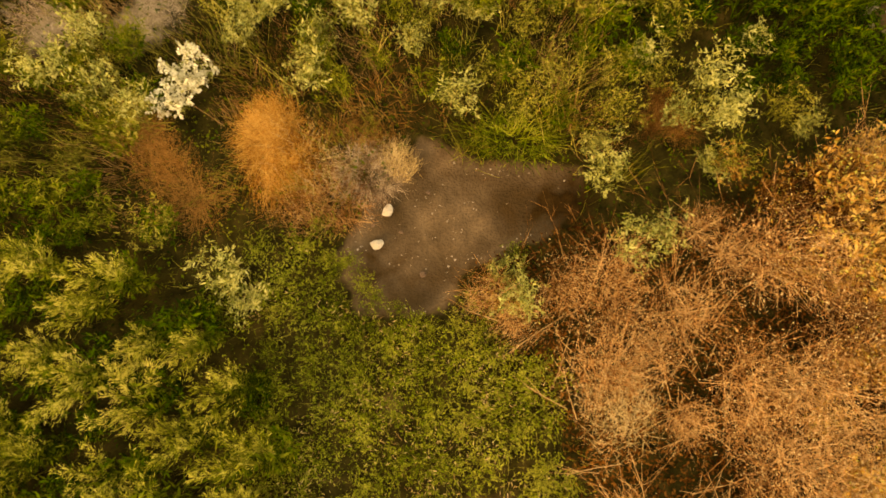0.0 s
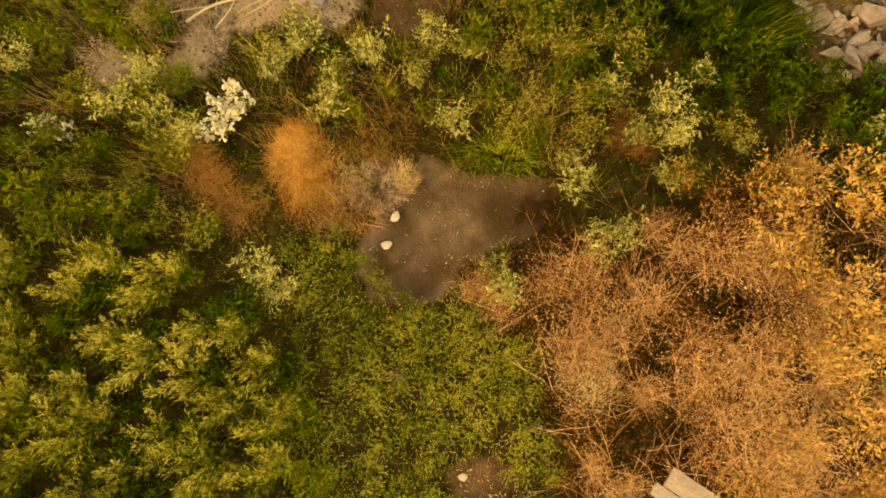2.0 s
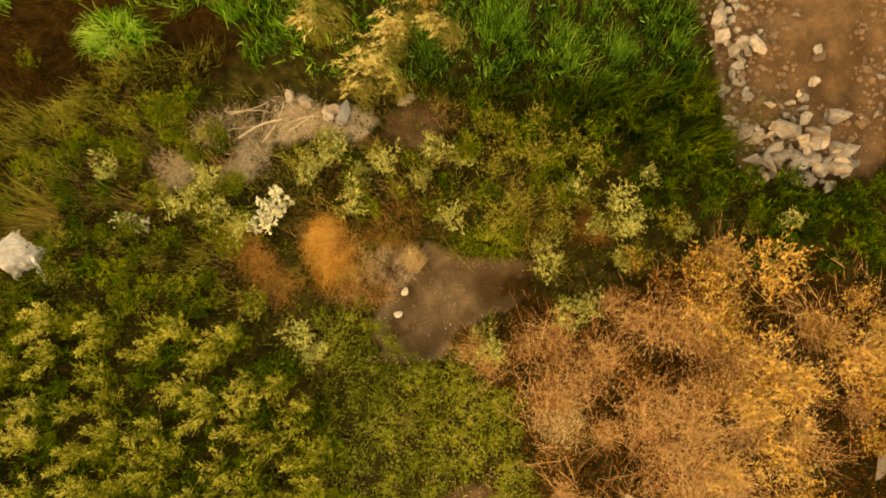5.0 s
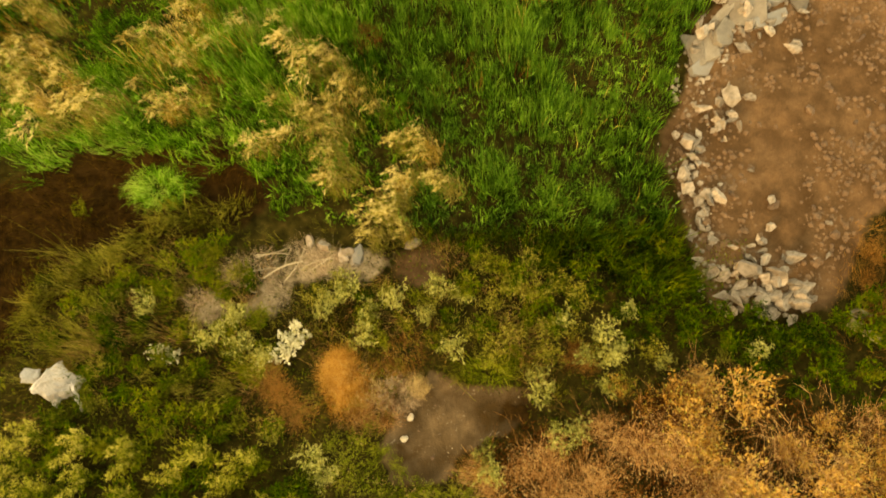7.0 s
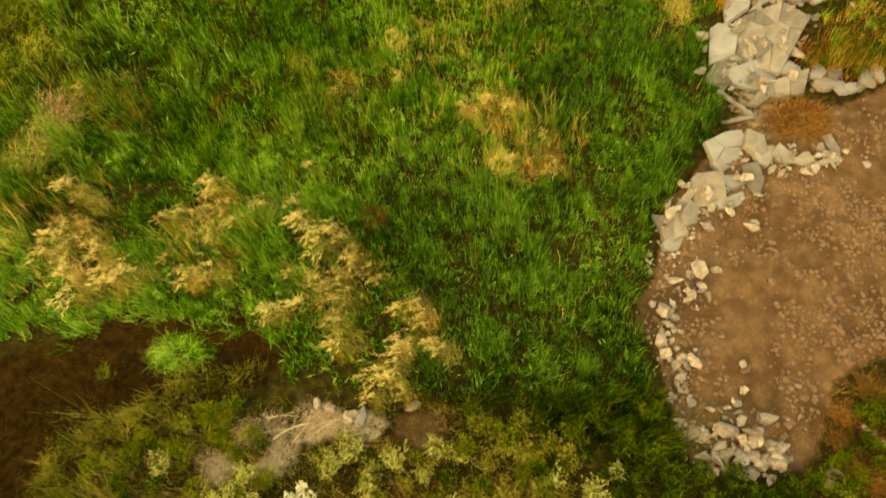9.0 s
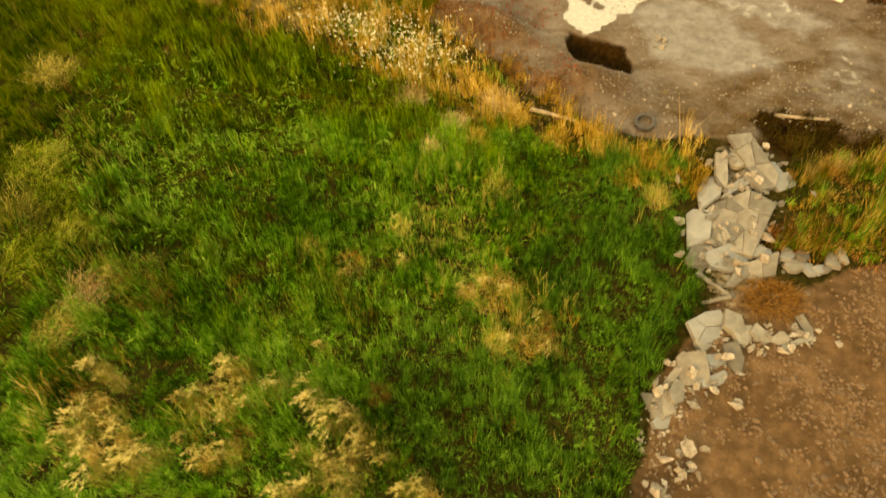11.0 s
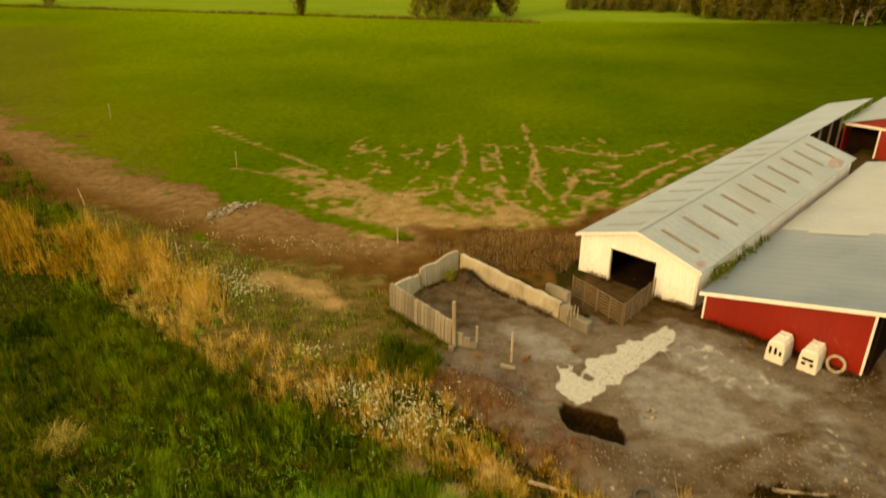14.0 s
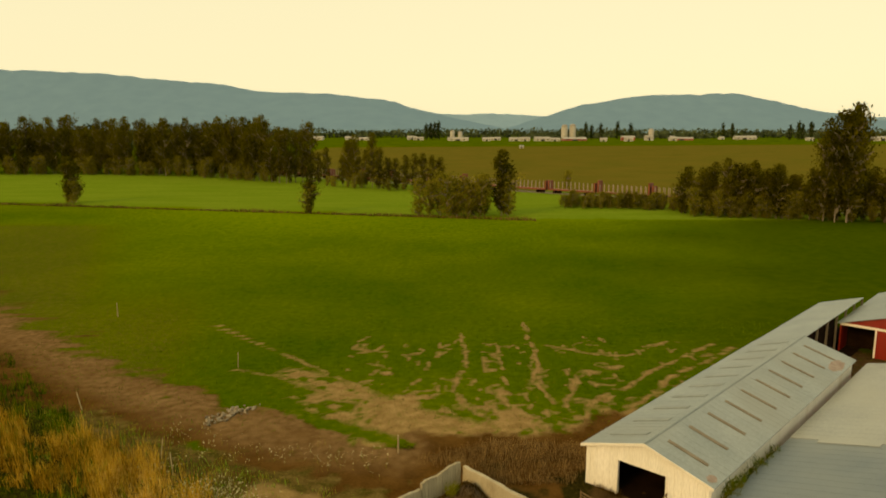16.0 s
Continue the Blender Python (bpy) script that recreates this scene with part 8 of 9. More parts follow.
sag = np.stack([RNG.normal(0, 0.04, n), RNG.normal(0, 0.04, n), RNG.uniform(0.02, 0.1, n)], 1)
k, t = np.repeat(np.arange(n), 5), RNG.uniform(0.35, 0.98, n * 5)
twig = roots[k] + way[k] * t[:, None] + sag[k] * (4 * t * (1 - t))[:, None]
fork = way[k] * 0.3 + RNG.normal(0, 0.09, (n * 5, 3))
stuff("dry_stalks", "long bare tan stalks crossing over the dry weeds", "dry stalks", join(ribbons(roots, roots + way, 0.009, sag, 2, 0.4), ribbons(twig, twig + fork, 0.005, np.zeros((n * 5, 3)), 2, 0.4)), DRY_STALK)


def off_spots(x, y):
    keep = 1 - ease(inside(DIRT_PATCH, x, y) / 0.15 + 0.8)
    for px, py, r in OPEN_SPOTS:
        keep = keep * ease(np.hypot(x - px, y - py) / r * 2.5 - 1.6)
    return keep


stuff("upright_weed_grass", "olive and straw grass standing among the weeds", "grass", tufts(1100, (-8.5, 2.2, 1.0, 4.8), lambda x, y: off_spots(x, y) * ease((wavy(x + 2, y, 0.9) - 0.42) * 5), 16, 0.08, (0.25, 0.6), 0.009), OLIVE)
stuff("upright_weed_grass", "brown dead stalks standing among the weeds", "dead stalks", tufts(1500, (-8.0, 2.2, 0.6, 4.4), lambda x, y: off_spots(x, y) * ease((wavy(x + 12, y + 6, 0.8) - 0.42) * 5), 14, 0.1, (0.2, 0.55), 0.006), DRY_STALK)
stuff("upright_weed_grass", "pale grass standing among the weeds", "grass", tufts(420, (-8.5, 1.5, 1.2, 4.6), lambda x, y: off_spots(x, y) * ease((wavy(x + 31, y, 0.7) - 0.5) * 5), 14, 0.06, (0.3, 0.7), 0.008), GOLD_TIP)
stuff("verge_clump", "green grass patch beside the gravel heap", "grass", tufts(2400, (-7, 1, 23.5, 31), lambda x, y: ease(inside([(-5.2, 28.4), (-2.2, 30.4), (-0.2, 29.4), (-0.3, 26.6), (-1.0, 24.6), (-3.4, 25.2), (-4.8, 26.6)], x, y) / 0.8 + 0.3 + (wavy(x, y, 1.0) - 0.5) * 2), 12, 0.1, (0.12, 0.38), 0.03), RANK)
x, y = sample(7000, (7, 12, 1.6, 6), lambda x, y: ease(inside([(7.2, 2.2), (10.6, 1.8), (12, 5.4), (9.6, 5.6), (8.3, 4.6), (7.7, 3.2)], x, y) / 0.4 + 0.5) * ease((wavy(x, y, 0.7) - 0.3) * 4))
stuff("red_litter", "red-brown dead weeds lying at the edge of the bare ground", "weeds", sward(x, y, RNG.uniform(0.04, 0.22, len(x)), 0.014, 1.2), REDDISH)
x, y = RNG.normal(1.1, 0.55, 900), RNG.normal(36.8, 0.55, 900)
stuff("mound_weeds", "dead brown weeds on the soil mound in the bunker", "weeds", sward(x, y, RNG.uniform(0.06, 0.25, 900), 0.03, 0.7, 1), DARK_GRASS)
# daisies at the meadow's edge
for cx, cy, sx, sy, n in ((-2.9, 25.2, 1.9, 1.0, 170), (-1.4, 23.4, 1.8, 1.4, 340), (-4.6, 25.9, 1.4, 0.8, 90), (-13.2, 36.6, 2.0, 1.2, 220), (-11.2, 34.8, 1.4, 1.4, 170), (-16.8, 39.4, 1.0, 0.8, 50), (-6.2, 28.6, 1.5, 0.8, 60)):
    x, y = RNG.normal(cx, sx * 0.6, n), RNG.normal(cy, sy * 0.6, n)
    n = int(n * 1.15)
    x, y = RNG.normal(cx, sx * 0.6, n), RNG.normal(cy, sy * 0.6, n)
    h = RNG.uniform(0.5, 0.9, n)
    z = land(x, y)
    spots = np.repeat(np.stack([x, y, z + h], 1), 3, 0) + RNG.normal(0, 0.02, (n * 3, 3))
    stuff("daisies", "white daisies standing in the dry grass", "flower", leaves_at(spots, 0.075, 0.7, 1.5), WHITE_BLOSSOM)
    stuff("daisy_stalks", "green daisy stalks in the dry grass", "flower", sward(x, y, h, 0.015, 0.1), BRIGHT)
x, y = sample(1500, (-20, -3, 38, 47), lambda x, y: ease(1.3 - along([(-18, 45.8), (-15.1, 42.4), (-12.8, 41.6), (-8.3, 42.0), (-5.2, 40.4)], x, y) / 1.8) * ease((wavy(x, y, 1.0) - 0.4) * 4))
stuff("daisies", "small white flowers scattered along the track", "flower", leaves_at(np.repeat(np.stack([x, y, land(x, y) + RNG.uniform(0.2, 0.5, len(x))], 1), 2, 0), 0.075, 0.7, 1.4), WHITE_BLOSSOM)
stuff("daisy_stalks", "thin stalks of the flowers along the track", "flower", sward(x, y, RNG.uniform(0.2, 0.5, len(x)), 0.02, 0.1), OLIVE)
# brown brush behind the bunker and by the gate, and green tufts on the road verge
x, y = sample(9000, (-3, 10, 38.2, 44.5), lambda x, y: ease(inside([(-2, 41.5), (0.5, 39.6), (2, 38.6), (5.5, 36.2), (7.6, 38.8), (8.8, 40.4), (9.5, 43.5), (3, 44)], x, y) / 0.6 + 0.3))
stuff("brown_brush", "dead brown weeds behind the bunker wall", "weeds", sward(x, y, RNG.uniform(0.12, 0.65, len(x)), 0.025, 0.4), leafy("brown_brush", (0.11, 0.066, 0.028), (0.22, 0.14, 0.066), (0.33, 0.22, 0.11)))
x, y = sample(110000, (-40, 2, 25, 58), lambda x, y: ease((-inside(ROAD, x, y)) / 1.0) * ease(1.2 + inside([(-46, 62), (-24, 44), (-14, 36), (-3, 28), (-3, 37), (-16, 44), (-27, 52)], x, y) / 1.2) * (0.15 + ease((wavy(x, y, 1.6) - 0.45) * 4)) * (1 - 0.8 * ease(inside(BARE, x, y) / 1.0 + 0.5)))
half = RNG.random(len(x)) < 0.35
stuff("verge_grass", "rough green grass on the track's verge", "grass", sward(x[half], y[half], RNG.uniform(0.12, 0.4, half.sum()), 0.035, 0.4), MEADOW)
stuff("dry_verge_grass", "rough olive and tan grass on the track's verge", "grass", sward(x[~half], y[~half], RNG.uniform(0.12, 0.45, (~half).sum()), 0.035, 0.5), OLIVE)
x, y = sample(32000, (-40, 40, 42, 75), lambda x, y: ease((y - 44 + np.maximum(0, -x - 16) * 0.95) / 4) * 0.8)
stuff("pasture_grass", "short green pasture grass", "grass", sward(x, y, RNG.uniform(0.04, 0.16, len(x)), 0.05, 0.6, 1), PASTURE)
# red sorrel and small weeds on the gravel heap
x, y = sample(6000, (-1.5, 5, 21, 29), lambda x, y: ease((wavy(x, y, 0.8) - 0.56) * 8) * ease(inside(YARD, x, y) / 0.4 + 0.6))
stuff("red_weeds", "sparse reddish weeds on the gravel heap", "weeds", sward(x, y, RNG.uniform(0.05, 0.25, len(x)), 0.02, 0.6), leafy("red_weed", (0.2, 0.03, 0.015), (0.34, 0.08, 0.03)))
x, y = sample(2600, (8, 20, 18.5, 24), lambda x, y: ease((wavy(x + 7, y, 0.9) - 0.6) * 7))
stuff("yard_weeds", "sparse dry weeds in the gravel", "weeds", sward(x, y, RNG.uniform(0.04, 0.18, len(x)), 0.018, 0.7), OLIVE)


# ---- trees ----
def tree(name, label, h, crown_r, clear_h, leaf_n, leaf, mat, slim=1.0, limbs=9, bark=None):
    ob = thing(name)
    bm = bmesh.new()
    levels, sides, r = 12, 6, h * 0.0085
    mids = [Vector((RNG.normal(0, 0.004) * h * i / 5, RNG.normal(0, 0.004) * h * i / 5, h * 0.93 * i / levels)) for i in range(levels + 1)]
    rings = [[bm.verts.new(p + Vector((math.cos(k * math.tau / sides), math.sin(k * math.tau / sides), 0)) * r * max(0.06, 1 - i / (levels + 0.5))) for k in range(sides)] for i, p in enumerate(mids)]
    used, ends = set(), []
    for k in range(limbs):
        t = clear_h + (0.95 - clear_h) * (k + RNG.random()) / limbs
        i, s = min(levels - 1, int(t * levels)), int(RNG.integers(sides))
        while (i, s) in used:
            s = (s + 1) % sides
        used.add((i, s))
        a = (s + 0.5) * math.tau / sides + RNG.normal(0, 0.25)
        p = mids[i].lerp(mids[i + 1], 0.5)
        reach = crown_r * math.sin(math.pi * min(0.97, max(0.18, (t - clear_h * 0.7) / (1.08 - clear_h * 0.7)))) * RNG.uniform(0.55, 1.0)
        e = p + Vector((math.cos(a) * reach, math.sin(a) * reach, reach * RNG.uniform(0.25, 0.9) * slim))
        base = [rings[i][s], rings[i][(s + 1) % sides], rings[i + 1][(s + 1) % sides], rings[i + 1][s]]
        tip = [bm.verts.new(e + (v.co - p) * 0.12) for v in base]
        for n in range(4):
            bm.faces.new((base[n], base[(n + 1) % 4], tip[(n + 1) % 4], tip[n]))
        bm.faces.new(tip)
        ends.append((p, e, reach))
    for i in range(levels):
        for s in range(sides):
            if (i, s) not in used:
                bm.faces.new((rings[i][s], rings[i][(s + 1) % sides], rings[i + 1][(s + 1) % sides], rings[i + 1][s]))
    bmesh.ops.recalc_face_normals(bm, faces=bm.faces)
    part("trunk", bm, bark or BARK, ob)
    per = int(leaf_n * 0.5) // len(ends)
    n = int(leaf_n * 0.5)
    up = clear_h + (1 - clear_h) * RNG.random(n) ** 0.9
    turn = RNG.uniform(0, math.tau, n)
    lobe = 0.4 + 1.1 * rough(turn * 1.6, up * 7, 1.0)
    wide = crown_r * 0.62 * lobe * np.sin(np.pi * np.clip((up - clear_h) / (1.04 - clear_h), 0.06, 1) ** 1.25) ** 0.4 * np.sqrt(RNG.random(n))
    places = [np.stack([np.cos(turn) * wide, np.sin(turn) * wide, up * h], 1)]
    for p, e, reach in ends:
        for _ in range(4):
            c = np.array(p.lerp(e, RNG.uniform(0.35, 1.1)))
            s = max(reach * 0.28, crown_r * 0.16)
            places.append(c + RNG.normal(0, 1, (per // 4, 3)) * np.array([s, s, s * 0.85 * slim]))
    places = np.concatenate(places)
    places[:, 2] = np.maximum(places[:, 2], 0.3)
    part("crown", mesh_np("crown", *leaves_at(places, leaf, long=1.9, way=np.tile([[0.0, 0.0, 1.0]], (len(places), 1)), stray=1.3)), mat, ob)
    return tagged(ob, label, "tree")


def grove(protos, places, scale, group):
    for k, (x, y) in enumerate(places):
        s = RNG.uniform(*scale)
        ob = copy_thing(protos[RNG.integers(len(protos))], pose(x, y, 0, 0, 0, RNG.uniform(0, 360)))
        ob.scale = (s * RNG.uniform(0.85, 1.15), s * RNG.uniform(0.85, 1.15), s)
        ob["group"] = group


POPLAR = [tree("cottonwood", "tall dark green cottonwood with a pale trunk", 23, 4.3, 0.12, 3000, 0.66, CROWN, 1.5, 15) for _ in range(4)]
# these trees carry the leaf colour that is darkened for shade
ALDER = [tree("alder", "bushy alder with leaves darkened for shade", 15, 3.4, 0.06, 2000, 0.6, CROWN_SHADED, 1.0, 11) for _ in range(3)]
WILLOW = [tree("willow", "light olive-green willow bush", 9, 3.6, 0.03, 1500, 0.5, CROWN_LIGHT, 0.9, 12) for _ in range(3)]
SPRUCE = [tree("far_conifer", "dark green conifer standing on the far plain", 30, 5.0, 0.05, 500, 2.6, CONIFER, 0.4, 12) for _ in range(2)]
edge = lambda x: float(np.interp(x, (-230, -160, -129, -107, -94, -63), (325, 323, 317, 310, 300, 272)))
row = [(x + RNG.normal(0, 0.8), edge(x) + RNG.normal(0, 2)) for x in np.linspace(-228, -68, 74)]
grove(POPLAR, row[::2], (0.85, 1.12), "left wood")
grove(ALDER, row[1::2], (0.9, 1.35), "left wood")
grove(POPLAR, [(x + RNG.normal(0, 2), edge(x) + 14 + RNG.normal(0, 4)) for x in np.linspace(-235, -78, 34)], (0.85, 1.15), "left wood")
grove(POPLAR, [(-64, 270), (-61, 269), (-58, 271), (-55, 270), (-52, 270)], (0.8, 1.02), "lone trees")
grove(ALDER, [(-66, 271), (-59.5, 268), (-49, 270), (-46, 271)], (0.6, 0.95), "lone trees")
grove(POPLAR, [(-35.5, 254), (-33, 253), (-26, 247)], (0.7, 0.84), "hedge trees")
grove(ALDER, [(-37.5, 255), (-31, 251), (-28.5, 248), (-23, 243), (-20, 238), (-17, 236), (-14, 240), (-11, 241), (-8, 241), (-5, 240), (-2, 240)], (0.7, 0.95), "hedge trees")
grove(ALDER, [(12.9, 166), (13.4, 167.5)], (0.95, 1.05), "clump in the pasture")
grove(WILLOW, [(-4, 166), (-1.5, 167), (1.5, 166.5), (4, 167), (6.5, 166), (-6.5, 167), (14.5, 166), (9, 167), (0, 164), (5, 164.5), (2.5, 165), (8, 164.5)], (0.8, 1.2), "clump in the pasture")
grove(ALDER, [(-104.3, 194), (-103, 195)], (0.75, 0.9), "lone trees")
grove(WILLOW, [(-102.5, 193), (-105, 195), (-33.5, 170.6), (40.5, 238)], (0.6, 0.9), "lone trees")
grove(ALDER, [(-33.2, 171)], (0.75, 0.78), "lone trees")
right_wood = [(58, 171), (61, 168), (64, 169), (66, 165), (69, 167), (71, 163), (74, 165), (77, 161), (80, 163), (82, 159), (84, 161), (86, 158.5), (88, 160), (90, 156), (93, 158), (96, 154), (99, 156), (103, 152), (107, 153), (112, 150), (118, 151)]
grove(ALDER, right_wood, (0.6, 0.85), "right wood")
grove(ALDER, [(x + RNG.normal(0, 0.6), 170 - 0.32 * (x - 58) + RNG.normal(0, 2)) for x in np.linspace(57, 118, 34)], (0.5, 0.85), "right wood")
grove(POPLAR, [(63.5, 172), (66, 167), (72, 166), (76, 163), (79, 168), (104, 156), (99, 158)], (0.48, 0.66), "right wood")
grove(POPLAR, [(85.5, 155), (87.5, 154), (84, 157), (89.5, 157), (91.5, 160)], (0.95, 1.12), "right wood")
grove(ALDER, [(x, 176 + RNG.normal(0, 4)) for x in np.linspace(66, 120, 14)], (0.5, 0.7), "right wood")
grove(WILLOW, [(x + RNG.normal(0, 1), 186 - 0.25 * (x - 30) + RNG.normal(0, 2)) for x in np.linspace(31, 60, 80)], (0.25, 0.5), "ditch bushes")
grove(WILLOW, [(x + RNG.normal(0, 2), edge(x) - 5 + RNG.normal(0, 1.5)) for x in np.linspace(-215, -70, 50)], (0.5, 0.95), "wood edge")
grove(WILLOW, [(x + RNG.normal(0, 1), 166 - 0.28 * (x - 58) + RNG.normal(0, 1.5)) for x in np.linspace(58, 118, 44)], (0.4, 0.75), "wood edge")
grove(WILLOW, [(x + RNG.normal(0, 1), 224 - 0.7 * x + RNG.normal(0, 2)) for x in np.linspace(-44, -4, 14)], (0.35, 0.7), "hedge bushes")
clear(ALDER + WILLOW)
x = RNG.uniform(-130, 20, 4000)
y = 162 - 0.24 * x + RNG.normal(0, 0.5, 4000)
stuff("ditch_reeds", "brown and olive reeds along the ditch between the fields", "reeds", sward(x, y, RNG.uniform(0.3, 1.1, 4000) * (0.3 + wavy(x, 0 * x, 7.0)), 0.2, 0.3, 1), leafy("ditch_reed", (0.05, 0.045, 0.01), (0.12, 0.09, 0.025), (0.2, 0.15, 0.05)))


# ---- the timber train beyond the pasture ----
def wagon(x, y, turn, tall):
    ob = thing("stake_wagon", (x, y, 0.0), turn)
    bm = bmesh.new()
    box(bm, -8.2, 8.2, -1.3, 1.3, 1.0, 1.45, bevel=0.04)
    deck = part("deck", bm, TRAIN_RED, ob)
    for xx in (-8.1, 8.1):
        bm = bmesh.new()
        box(bm, xx - 0.25, xx + 0.25, -1.3, 1.3, 1.45, tall, bevel=0.04)
        part("bulkhead", bm, TRAIN_RED, deck)
    for i in range(11):
        for yy in (-1.28, 1.28):
            bm = bmesh.new()
            box(bm, -7.4 + i * 1.48 - 0.09, -7.4 + i * 1.48 + 0.09, yy - 0.08, yy + 0.08, 1.45, 3.7)
            part("stake", bm, RUSTY, deck)
    for xx in (-6.4, -4.8, 4.8, 6.4):
        bm = bmesh.new()
        made = rod(bm, (xx, -0.8, 0.46), (xx, 0.8, 0.46), 0.45, 0.45, 12)
        part("wheelset", bm, DARK_INSIDE, ob)
    tagged(ob, "rusty red flat railway wagon with upright stakes", "wagon", group="timber train")


for k in range(12):
    s = -88 + k * 17.4
    wagon(0.773 * s, 254 - 0.634 * s, -39.4, 4.8 if k % 3 == 0 else 4.0)
bm = bmesh.new()
box(bm, -170, 160, -2.6, 2.6, -0.3, 0.05, bevel=0.02)
bank = part("railway_bank", bm, surface("ballast", (0.12, 0.09, 0.06), (0.2, 0.15, 0.1), 0.8, 6.0))
bank.matrix_basis = pose(0, 254, 0, 0, 0, -39.4)
tagged(bank, "low brown ballast bank under the railway wagons", "railway", kind="structure")


# ---- far farms, woods and hills ----
def far_house(x, y, w, d, h, mat, label):
    w, d, h = w * 0.6, d * 0.7, h * 0.62
    ob = thing("farm_building", (x, y, 0), RNG.uniform(-12, 12))
    bm = bmesh.new()
    box(bm, -w / 2, w / 2, -d / 2, d / 2, 0, h)
    wall = part("wall", bm, mat, ob)
    bm = bmesh.new()
    prism(bm, [(-d / 2 - 0.5, h), (d / 2 + 0.5, h), (0, h + d * 0.22)], -w / 2 - 0.5, w / 2 + 0.5)
    bmesh.ops.rotate(bm, verts=bm.verts, matrix=Matrix.Rotation(radians(90), 3, "Z"))
    part("roof", bm, FAR_ROOF, ob)
    bm = bmesh.new()
    box(bm, -w * 0.12, w * 0.12, -d / 2 - 0.1, -d / 2 + 0.1, 0, h * 0.75)
    part("doorway", bm, DARK_GLASS, wall)
    for k in (-0.32, 0.32):
        bm = bmesh.new()
        box(bm, w * k - w * 0.05, w * k + w * 0.05, -d / 2 - 0.1, -d / 2 + 0.1, h * 0.35, h * 0.7)
        part("window", bm, DARK_GLASS, wall)
    tagged(ob, label, "farm building", group="far farms")


for x, y, w, d, h, mat in ((-250, 1350, 55, 20, 7, PALE_BUILDING), (-190, 1400, 30, 18, 6, PALE_BUILDING), (-155, 1320, 40, 16, 5, PALE_BUILDING), (20, 1250, 60, 18, 6, PALE_BUILDING), (70, 1240, 26, 16, 6, PALE_BUILDING), (120, 1230, 40, 18, 6, PALE_BUILDING), (165, 1230, 45, 20, 7, PALE_BUILDING),
                          (225, 1260, 70, 22, 5, FAR_RED), (330, 1300, 40, 18, 9, FAR_RED), (365, 1290, 22, 15, 12, PALE_BUILDING), (430, 1310, 70, 18, 5, FAR_RED), (590, 1420, 60, 20, 7, PALE_BUILDING), (690, 1200, 40, 22, 9, FAR_RED), (760, 1250, 50, 20, 8, PALE_BUILDING), (800, 1230, 35, 18, 8, PALE_BUILDING), (-520, 1500, 50, 18, 7, PALE_BUILDING), (80, 760, 7, 5, 4, PALE_BUILDING)):
    far_house(x, y, w, d, h, mat, "far red farm building with a grey roof" if mat is FAR_RED else "far pale farm building with a low grey roof")


for x in (-420, -330, -290, -60, -45, 95, 145, 190, 260, 300, 395, 480, 540, 615, 650, 720, 840, 905):
    far_house(x + RNG.uniform(-12, 12), RNG.uniform(1180, 1520), RNG.uniform(12, 32), RNG.uniform(10, 18), RNG.uniform(5, 9), PALE_BUILDING, "far pale farm building with a low grey roof")


def silo(x, y, r, h):
    ob = thing("silo", (x, y, 0))
    bm = bmesh.new()
    rod(bm, (0, 0, 0), (0, 0, h), r, r, 18)
    shaft = part("shaft", bm, SILO_WALL, ob)
    bm = bmesh.new()
    bmesh.ops.create_uvsphere(bm, u_segments=16, v_segments=8, radius=r)
    bmesh.ops.scale(bm, verts=bm.verts, vec=(1.02, 1.02, 0.7))
    bmesh.ops.translate(bm, verts=bm.verts, vec=(0, 0, h))
    part("dome", bm, FAR_ROOF, ob)
    for z in np.arange(3, h, 4):
        bm = bmesh.new()
        rod(bm, (0, 0, z), (0, 0, z + 0.3), r * 1.015, r * 1.015, 18)
        part("hoop", bm, FAR_ROOF, shaft)
    tagged(ob, "far pale concrete farm silo with a domed cap", "silo", group="far silos")


for x, y, r, h in ((222, 1345, 6, 25), (238, 1350, 6, 26), (375, 1310, 5, 18), (10, 1260, 4, 16), (24, 1265, 4, 14)):
    silo(x, y, r, h)
grove(SPRUCE, [(-38, 1340), (-30, 1345), (-22, 1338), (-15, 1350), (265, 1360), (278, 1370), (345, 1340), (330, 1380), (300, 1390), (560, 1450), (575, 1440), (640, 1300), (652, 1310), (665, 1305), (620, 1290)], (0.9, 1.2), "far conifers")
grove(SPRUCE, [(x + RNG.normal(0, 4), 380 + RNG.normal(0, 12)) for x in np.linspace(-190, -95, 18)], (0.6, 0.85), "conifer wood")
clear(POPLAR + SPRUCE)
for y, x0, x1, n, h, lab in ((1700, -1300, 1400, 7000, 20, "far wood behind the farms in haze-paled green"), (2300, -1900, 1900, 7000, 28, "far wood on the plain in haze-paled green"), (900, -760, -250, 3000, 20, "far wood beside the fields in haze-paled green"), (1560, -700, 1300, 6000, 13, "far hedges between the farms")):
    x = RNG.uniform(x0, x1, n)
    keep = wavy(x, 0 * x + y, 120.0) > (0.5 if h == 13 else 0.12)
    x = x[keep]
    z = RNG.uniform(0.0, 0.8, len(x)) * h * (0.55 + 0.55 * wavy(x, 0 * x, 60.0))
    stuff("far_wood", lab, "wood", leaves_at(np.stack([x, RNG.normal(y, 18, len(x)), z], 1), 8.0, 0.3, 1.3), HAZY_LEAF)


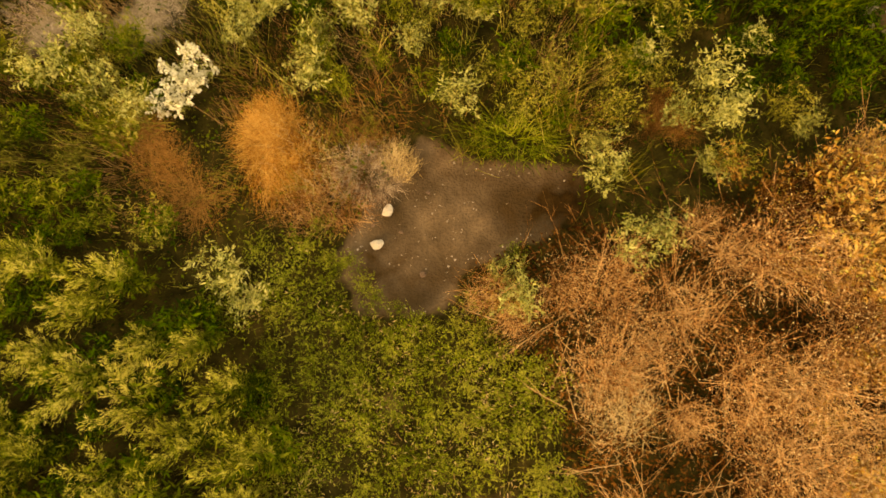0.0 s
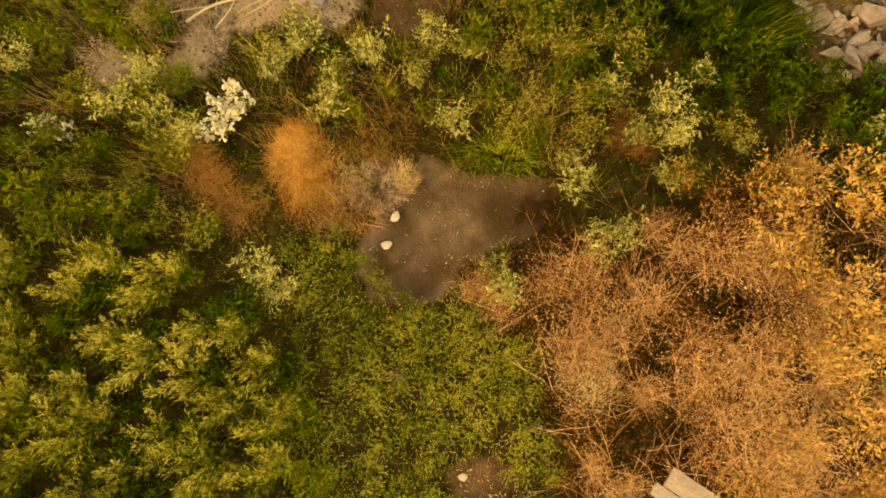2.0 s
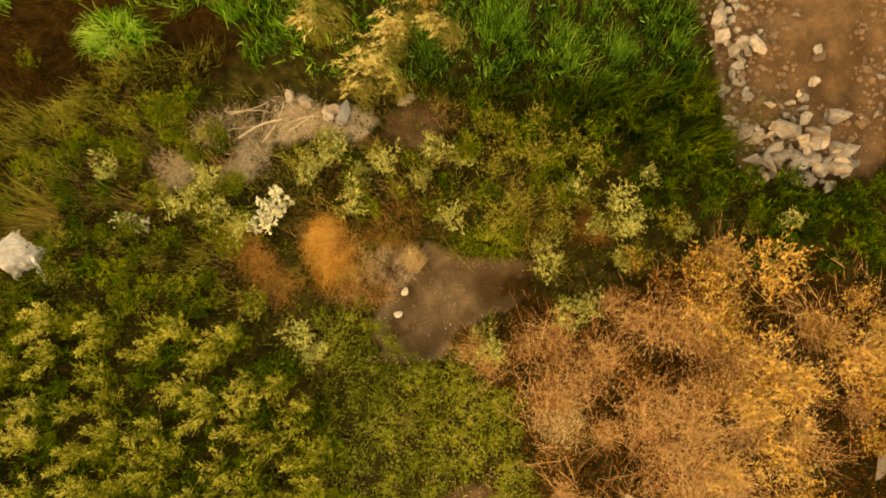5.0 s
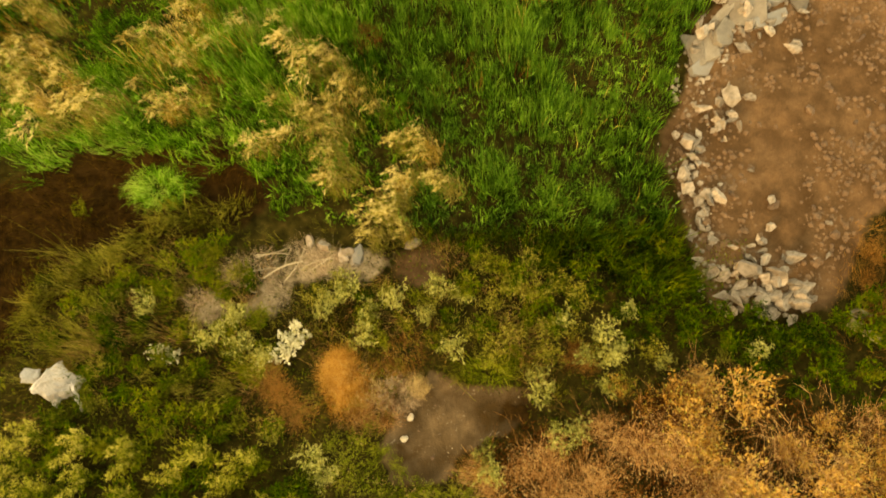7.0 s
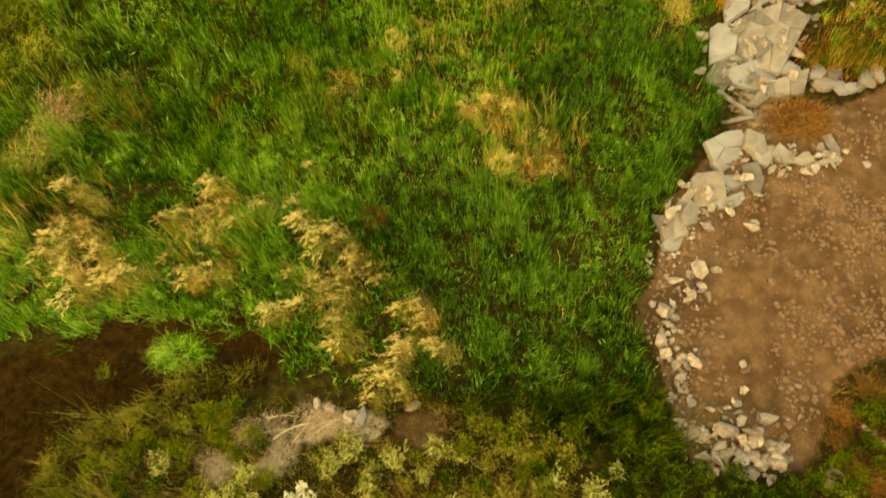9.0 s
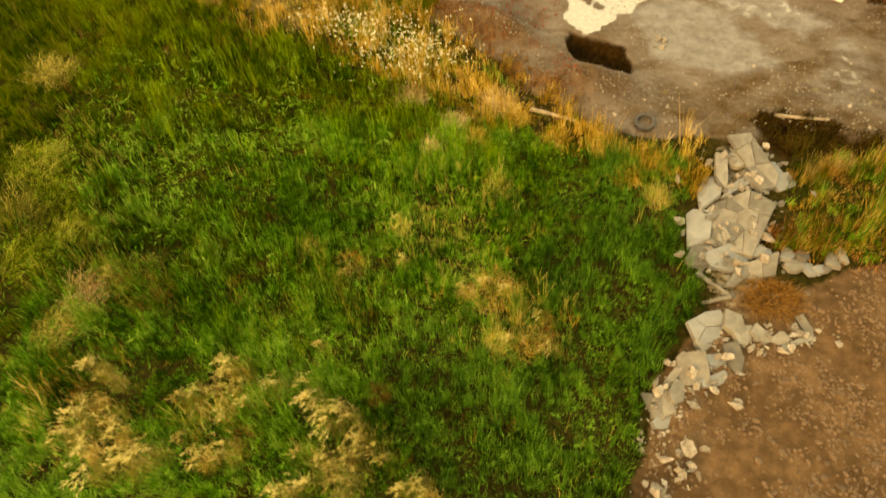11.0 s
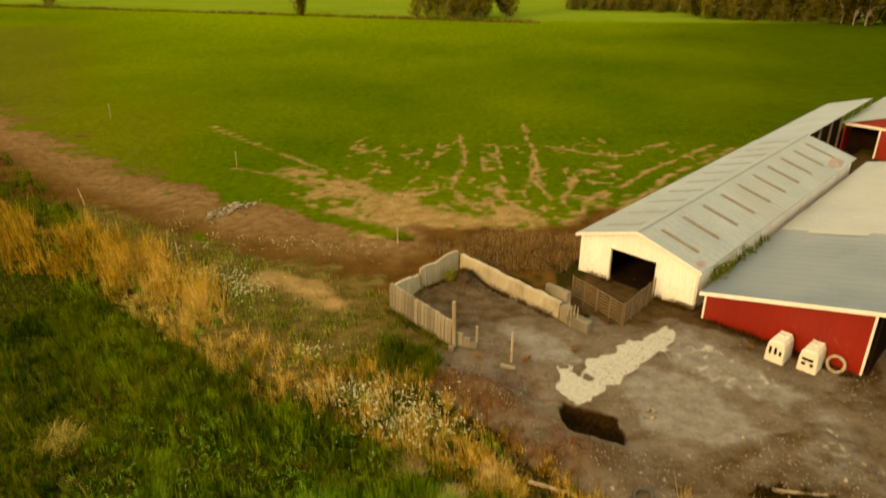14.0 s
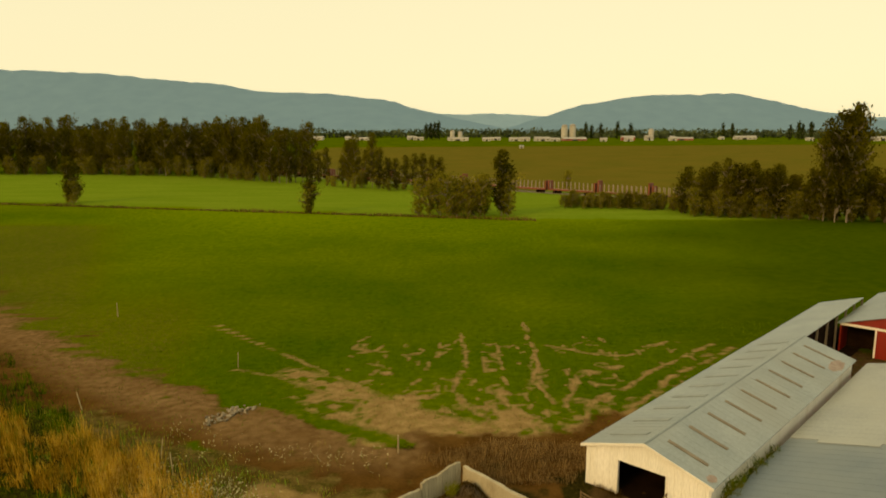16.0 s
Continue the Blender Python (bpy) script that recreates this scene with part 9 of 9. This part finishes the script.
def hills(name, label, dist, line, deep, tint):
    """A far ridge whose crest follows heights given along x."""
    xs = np.linspace(line[0][0], line[-1][0], 160)
    top = np.interp(xs, [p[0] for p in line], [p[1] for p in line])
    top = top + (wavy(xs, xs * 0 + dist, 90.0) - 0.5) * 14 + (wavy(xs, xs * 0 + 3, 25.0) - 0.5) * 5
    rows = []
    for k in range(14):
        t = k / 13
        y = dist - deep * (1 - t)
        rows.append(np.stack([xs, y + 40 * (wavy(xs, xs * 0 + y, 160.0) - 0.5), np.maximum(-3, top * t ** 0.8 * (0.75 + 0.25 * t + 0.3 * (1 - t) * (wavy(xs, xs * 0 + y * 1.7, 110.0) - 0.5))) - 3 * (1 - t)], 1))
    v = np.concatenate(rows)
    n = len(xs)
    i = (np.arange(13)[:, None] * n + np.arange(n - 1)[None, :]).ravel()
    me = mesh_np(name, v, np.stack([i, i + 1, i + n + 1, i + n], 1))
    me.polygons.foreach_set("use_smooth", np.ones(len(me.polygons), bool))
    m, nt, bsdf = nodes_of(name)
    a = noise_tex(nt, 0.012, 6.0)
    nt.links.new(ramp(nt, a, [(0.35, tuple(c * 0.8 for c in tint)), (0.65, tint)]), bsdf.inputs["Base Color"])
    bsdf.inputs["Roughness"].default_value = 1.0
    bsdf.inputs["Specular IOR Level"].default_value = 0.0
    # haze added as an even bluish glow of the hill surface
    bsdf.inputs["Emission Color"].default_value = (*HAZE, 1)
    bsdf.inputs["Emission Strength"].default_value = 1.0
    tagged(part(name, me, m), label, "hills", kind="structure")


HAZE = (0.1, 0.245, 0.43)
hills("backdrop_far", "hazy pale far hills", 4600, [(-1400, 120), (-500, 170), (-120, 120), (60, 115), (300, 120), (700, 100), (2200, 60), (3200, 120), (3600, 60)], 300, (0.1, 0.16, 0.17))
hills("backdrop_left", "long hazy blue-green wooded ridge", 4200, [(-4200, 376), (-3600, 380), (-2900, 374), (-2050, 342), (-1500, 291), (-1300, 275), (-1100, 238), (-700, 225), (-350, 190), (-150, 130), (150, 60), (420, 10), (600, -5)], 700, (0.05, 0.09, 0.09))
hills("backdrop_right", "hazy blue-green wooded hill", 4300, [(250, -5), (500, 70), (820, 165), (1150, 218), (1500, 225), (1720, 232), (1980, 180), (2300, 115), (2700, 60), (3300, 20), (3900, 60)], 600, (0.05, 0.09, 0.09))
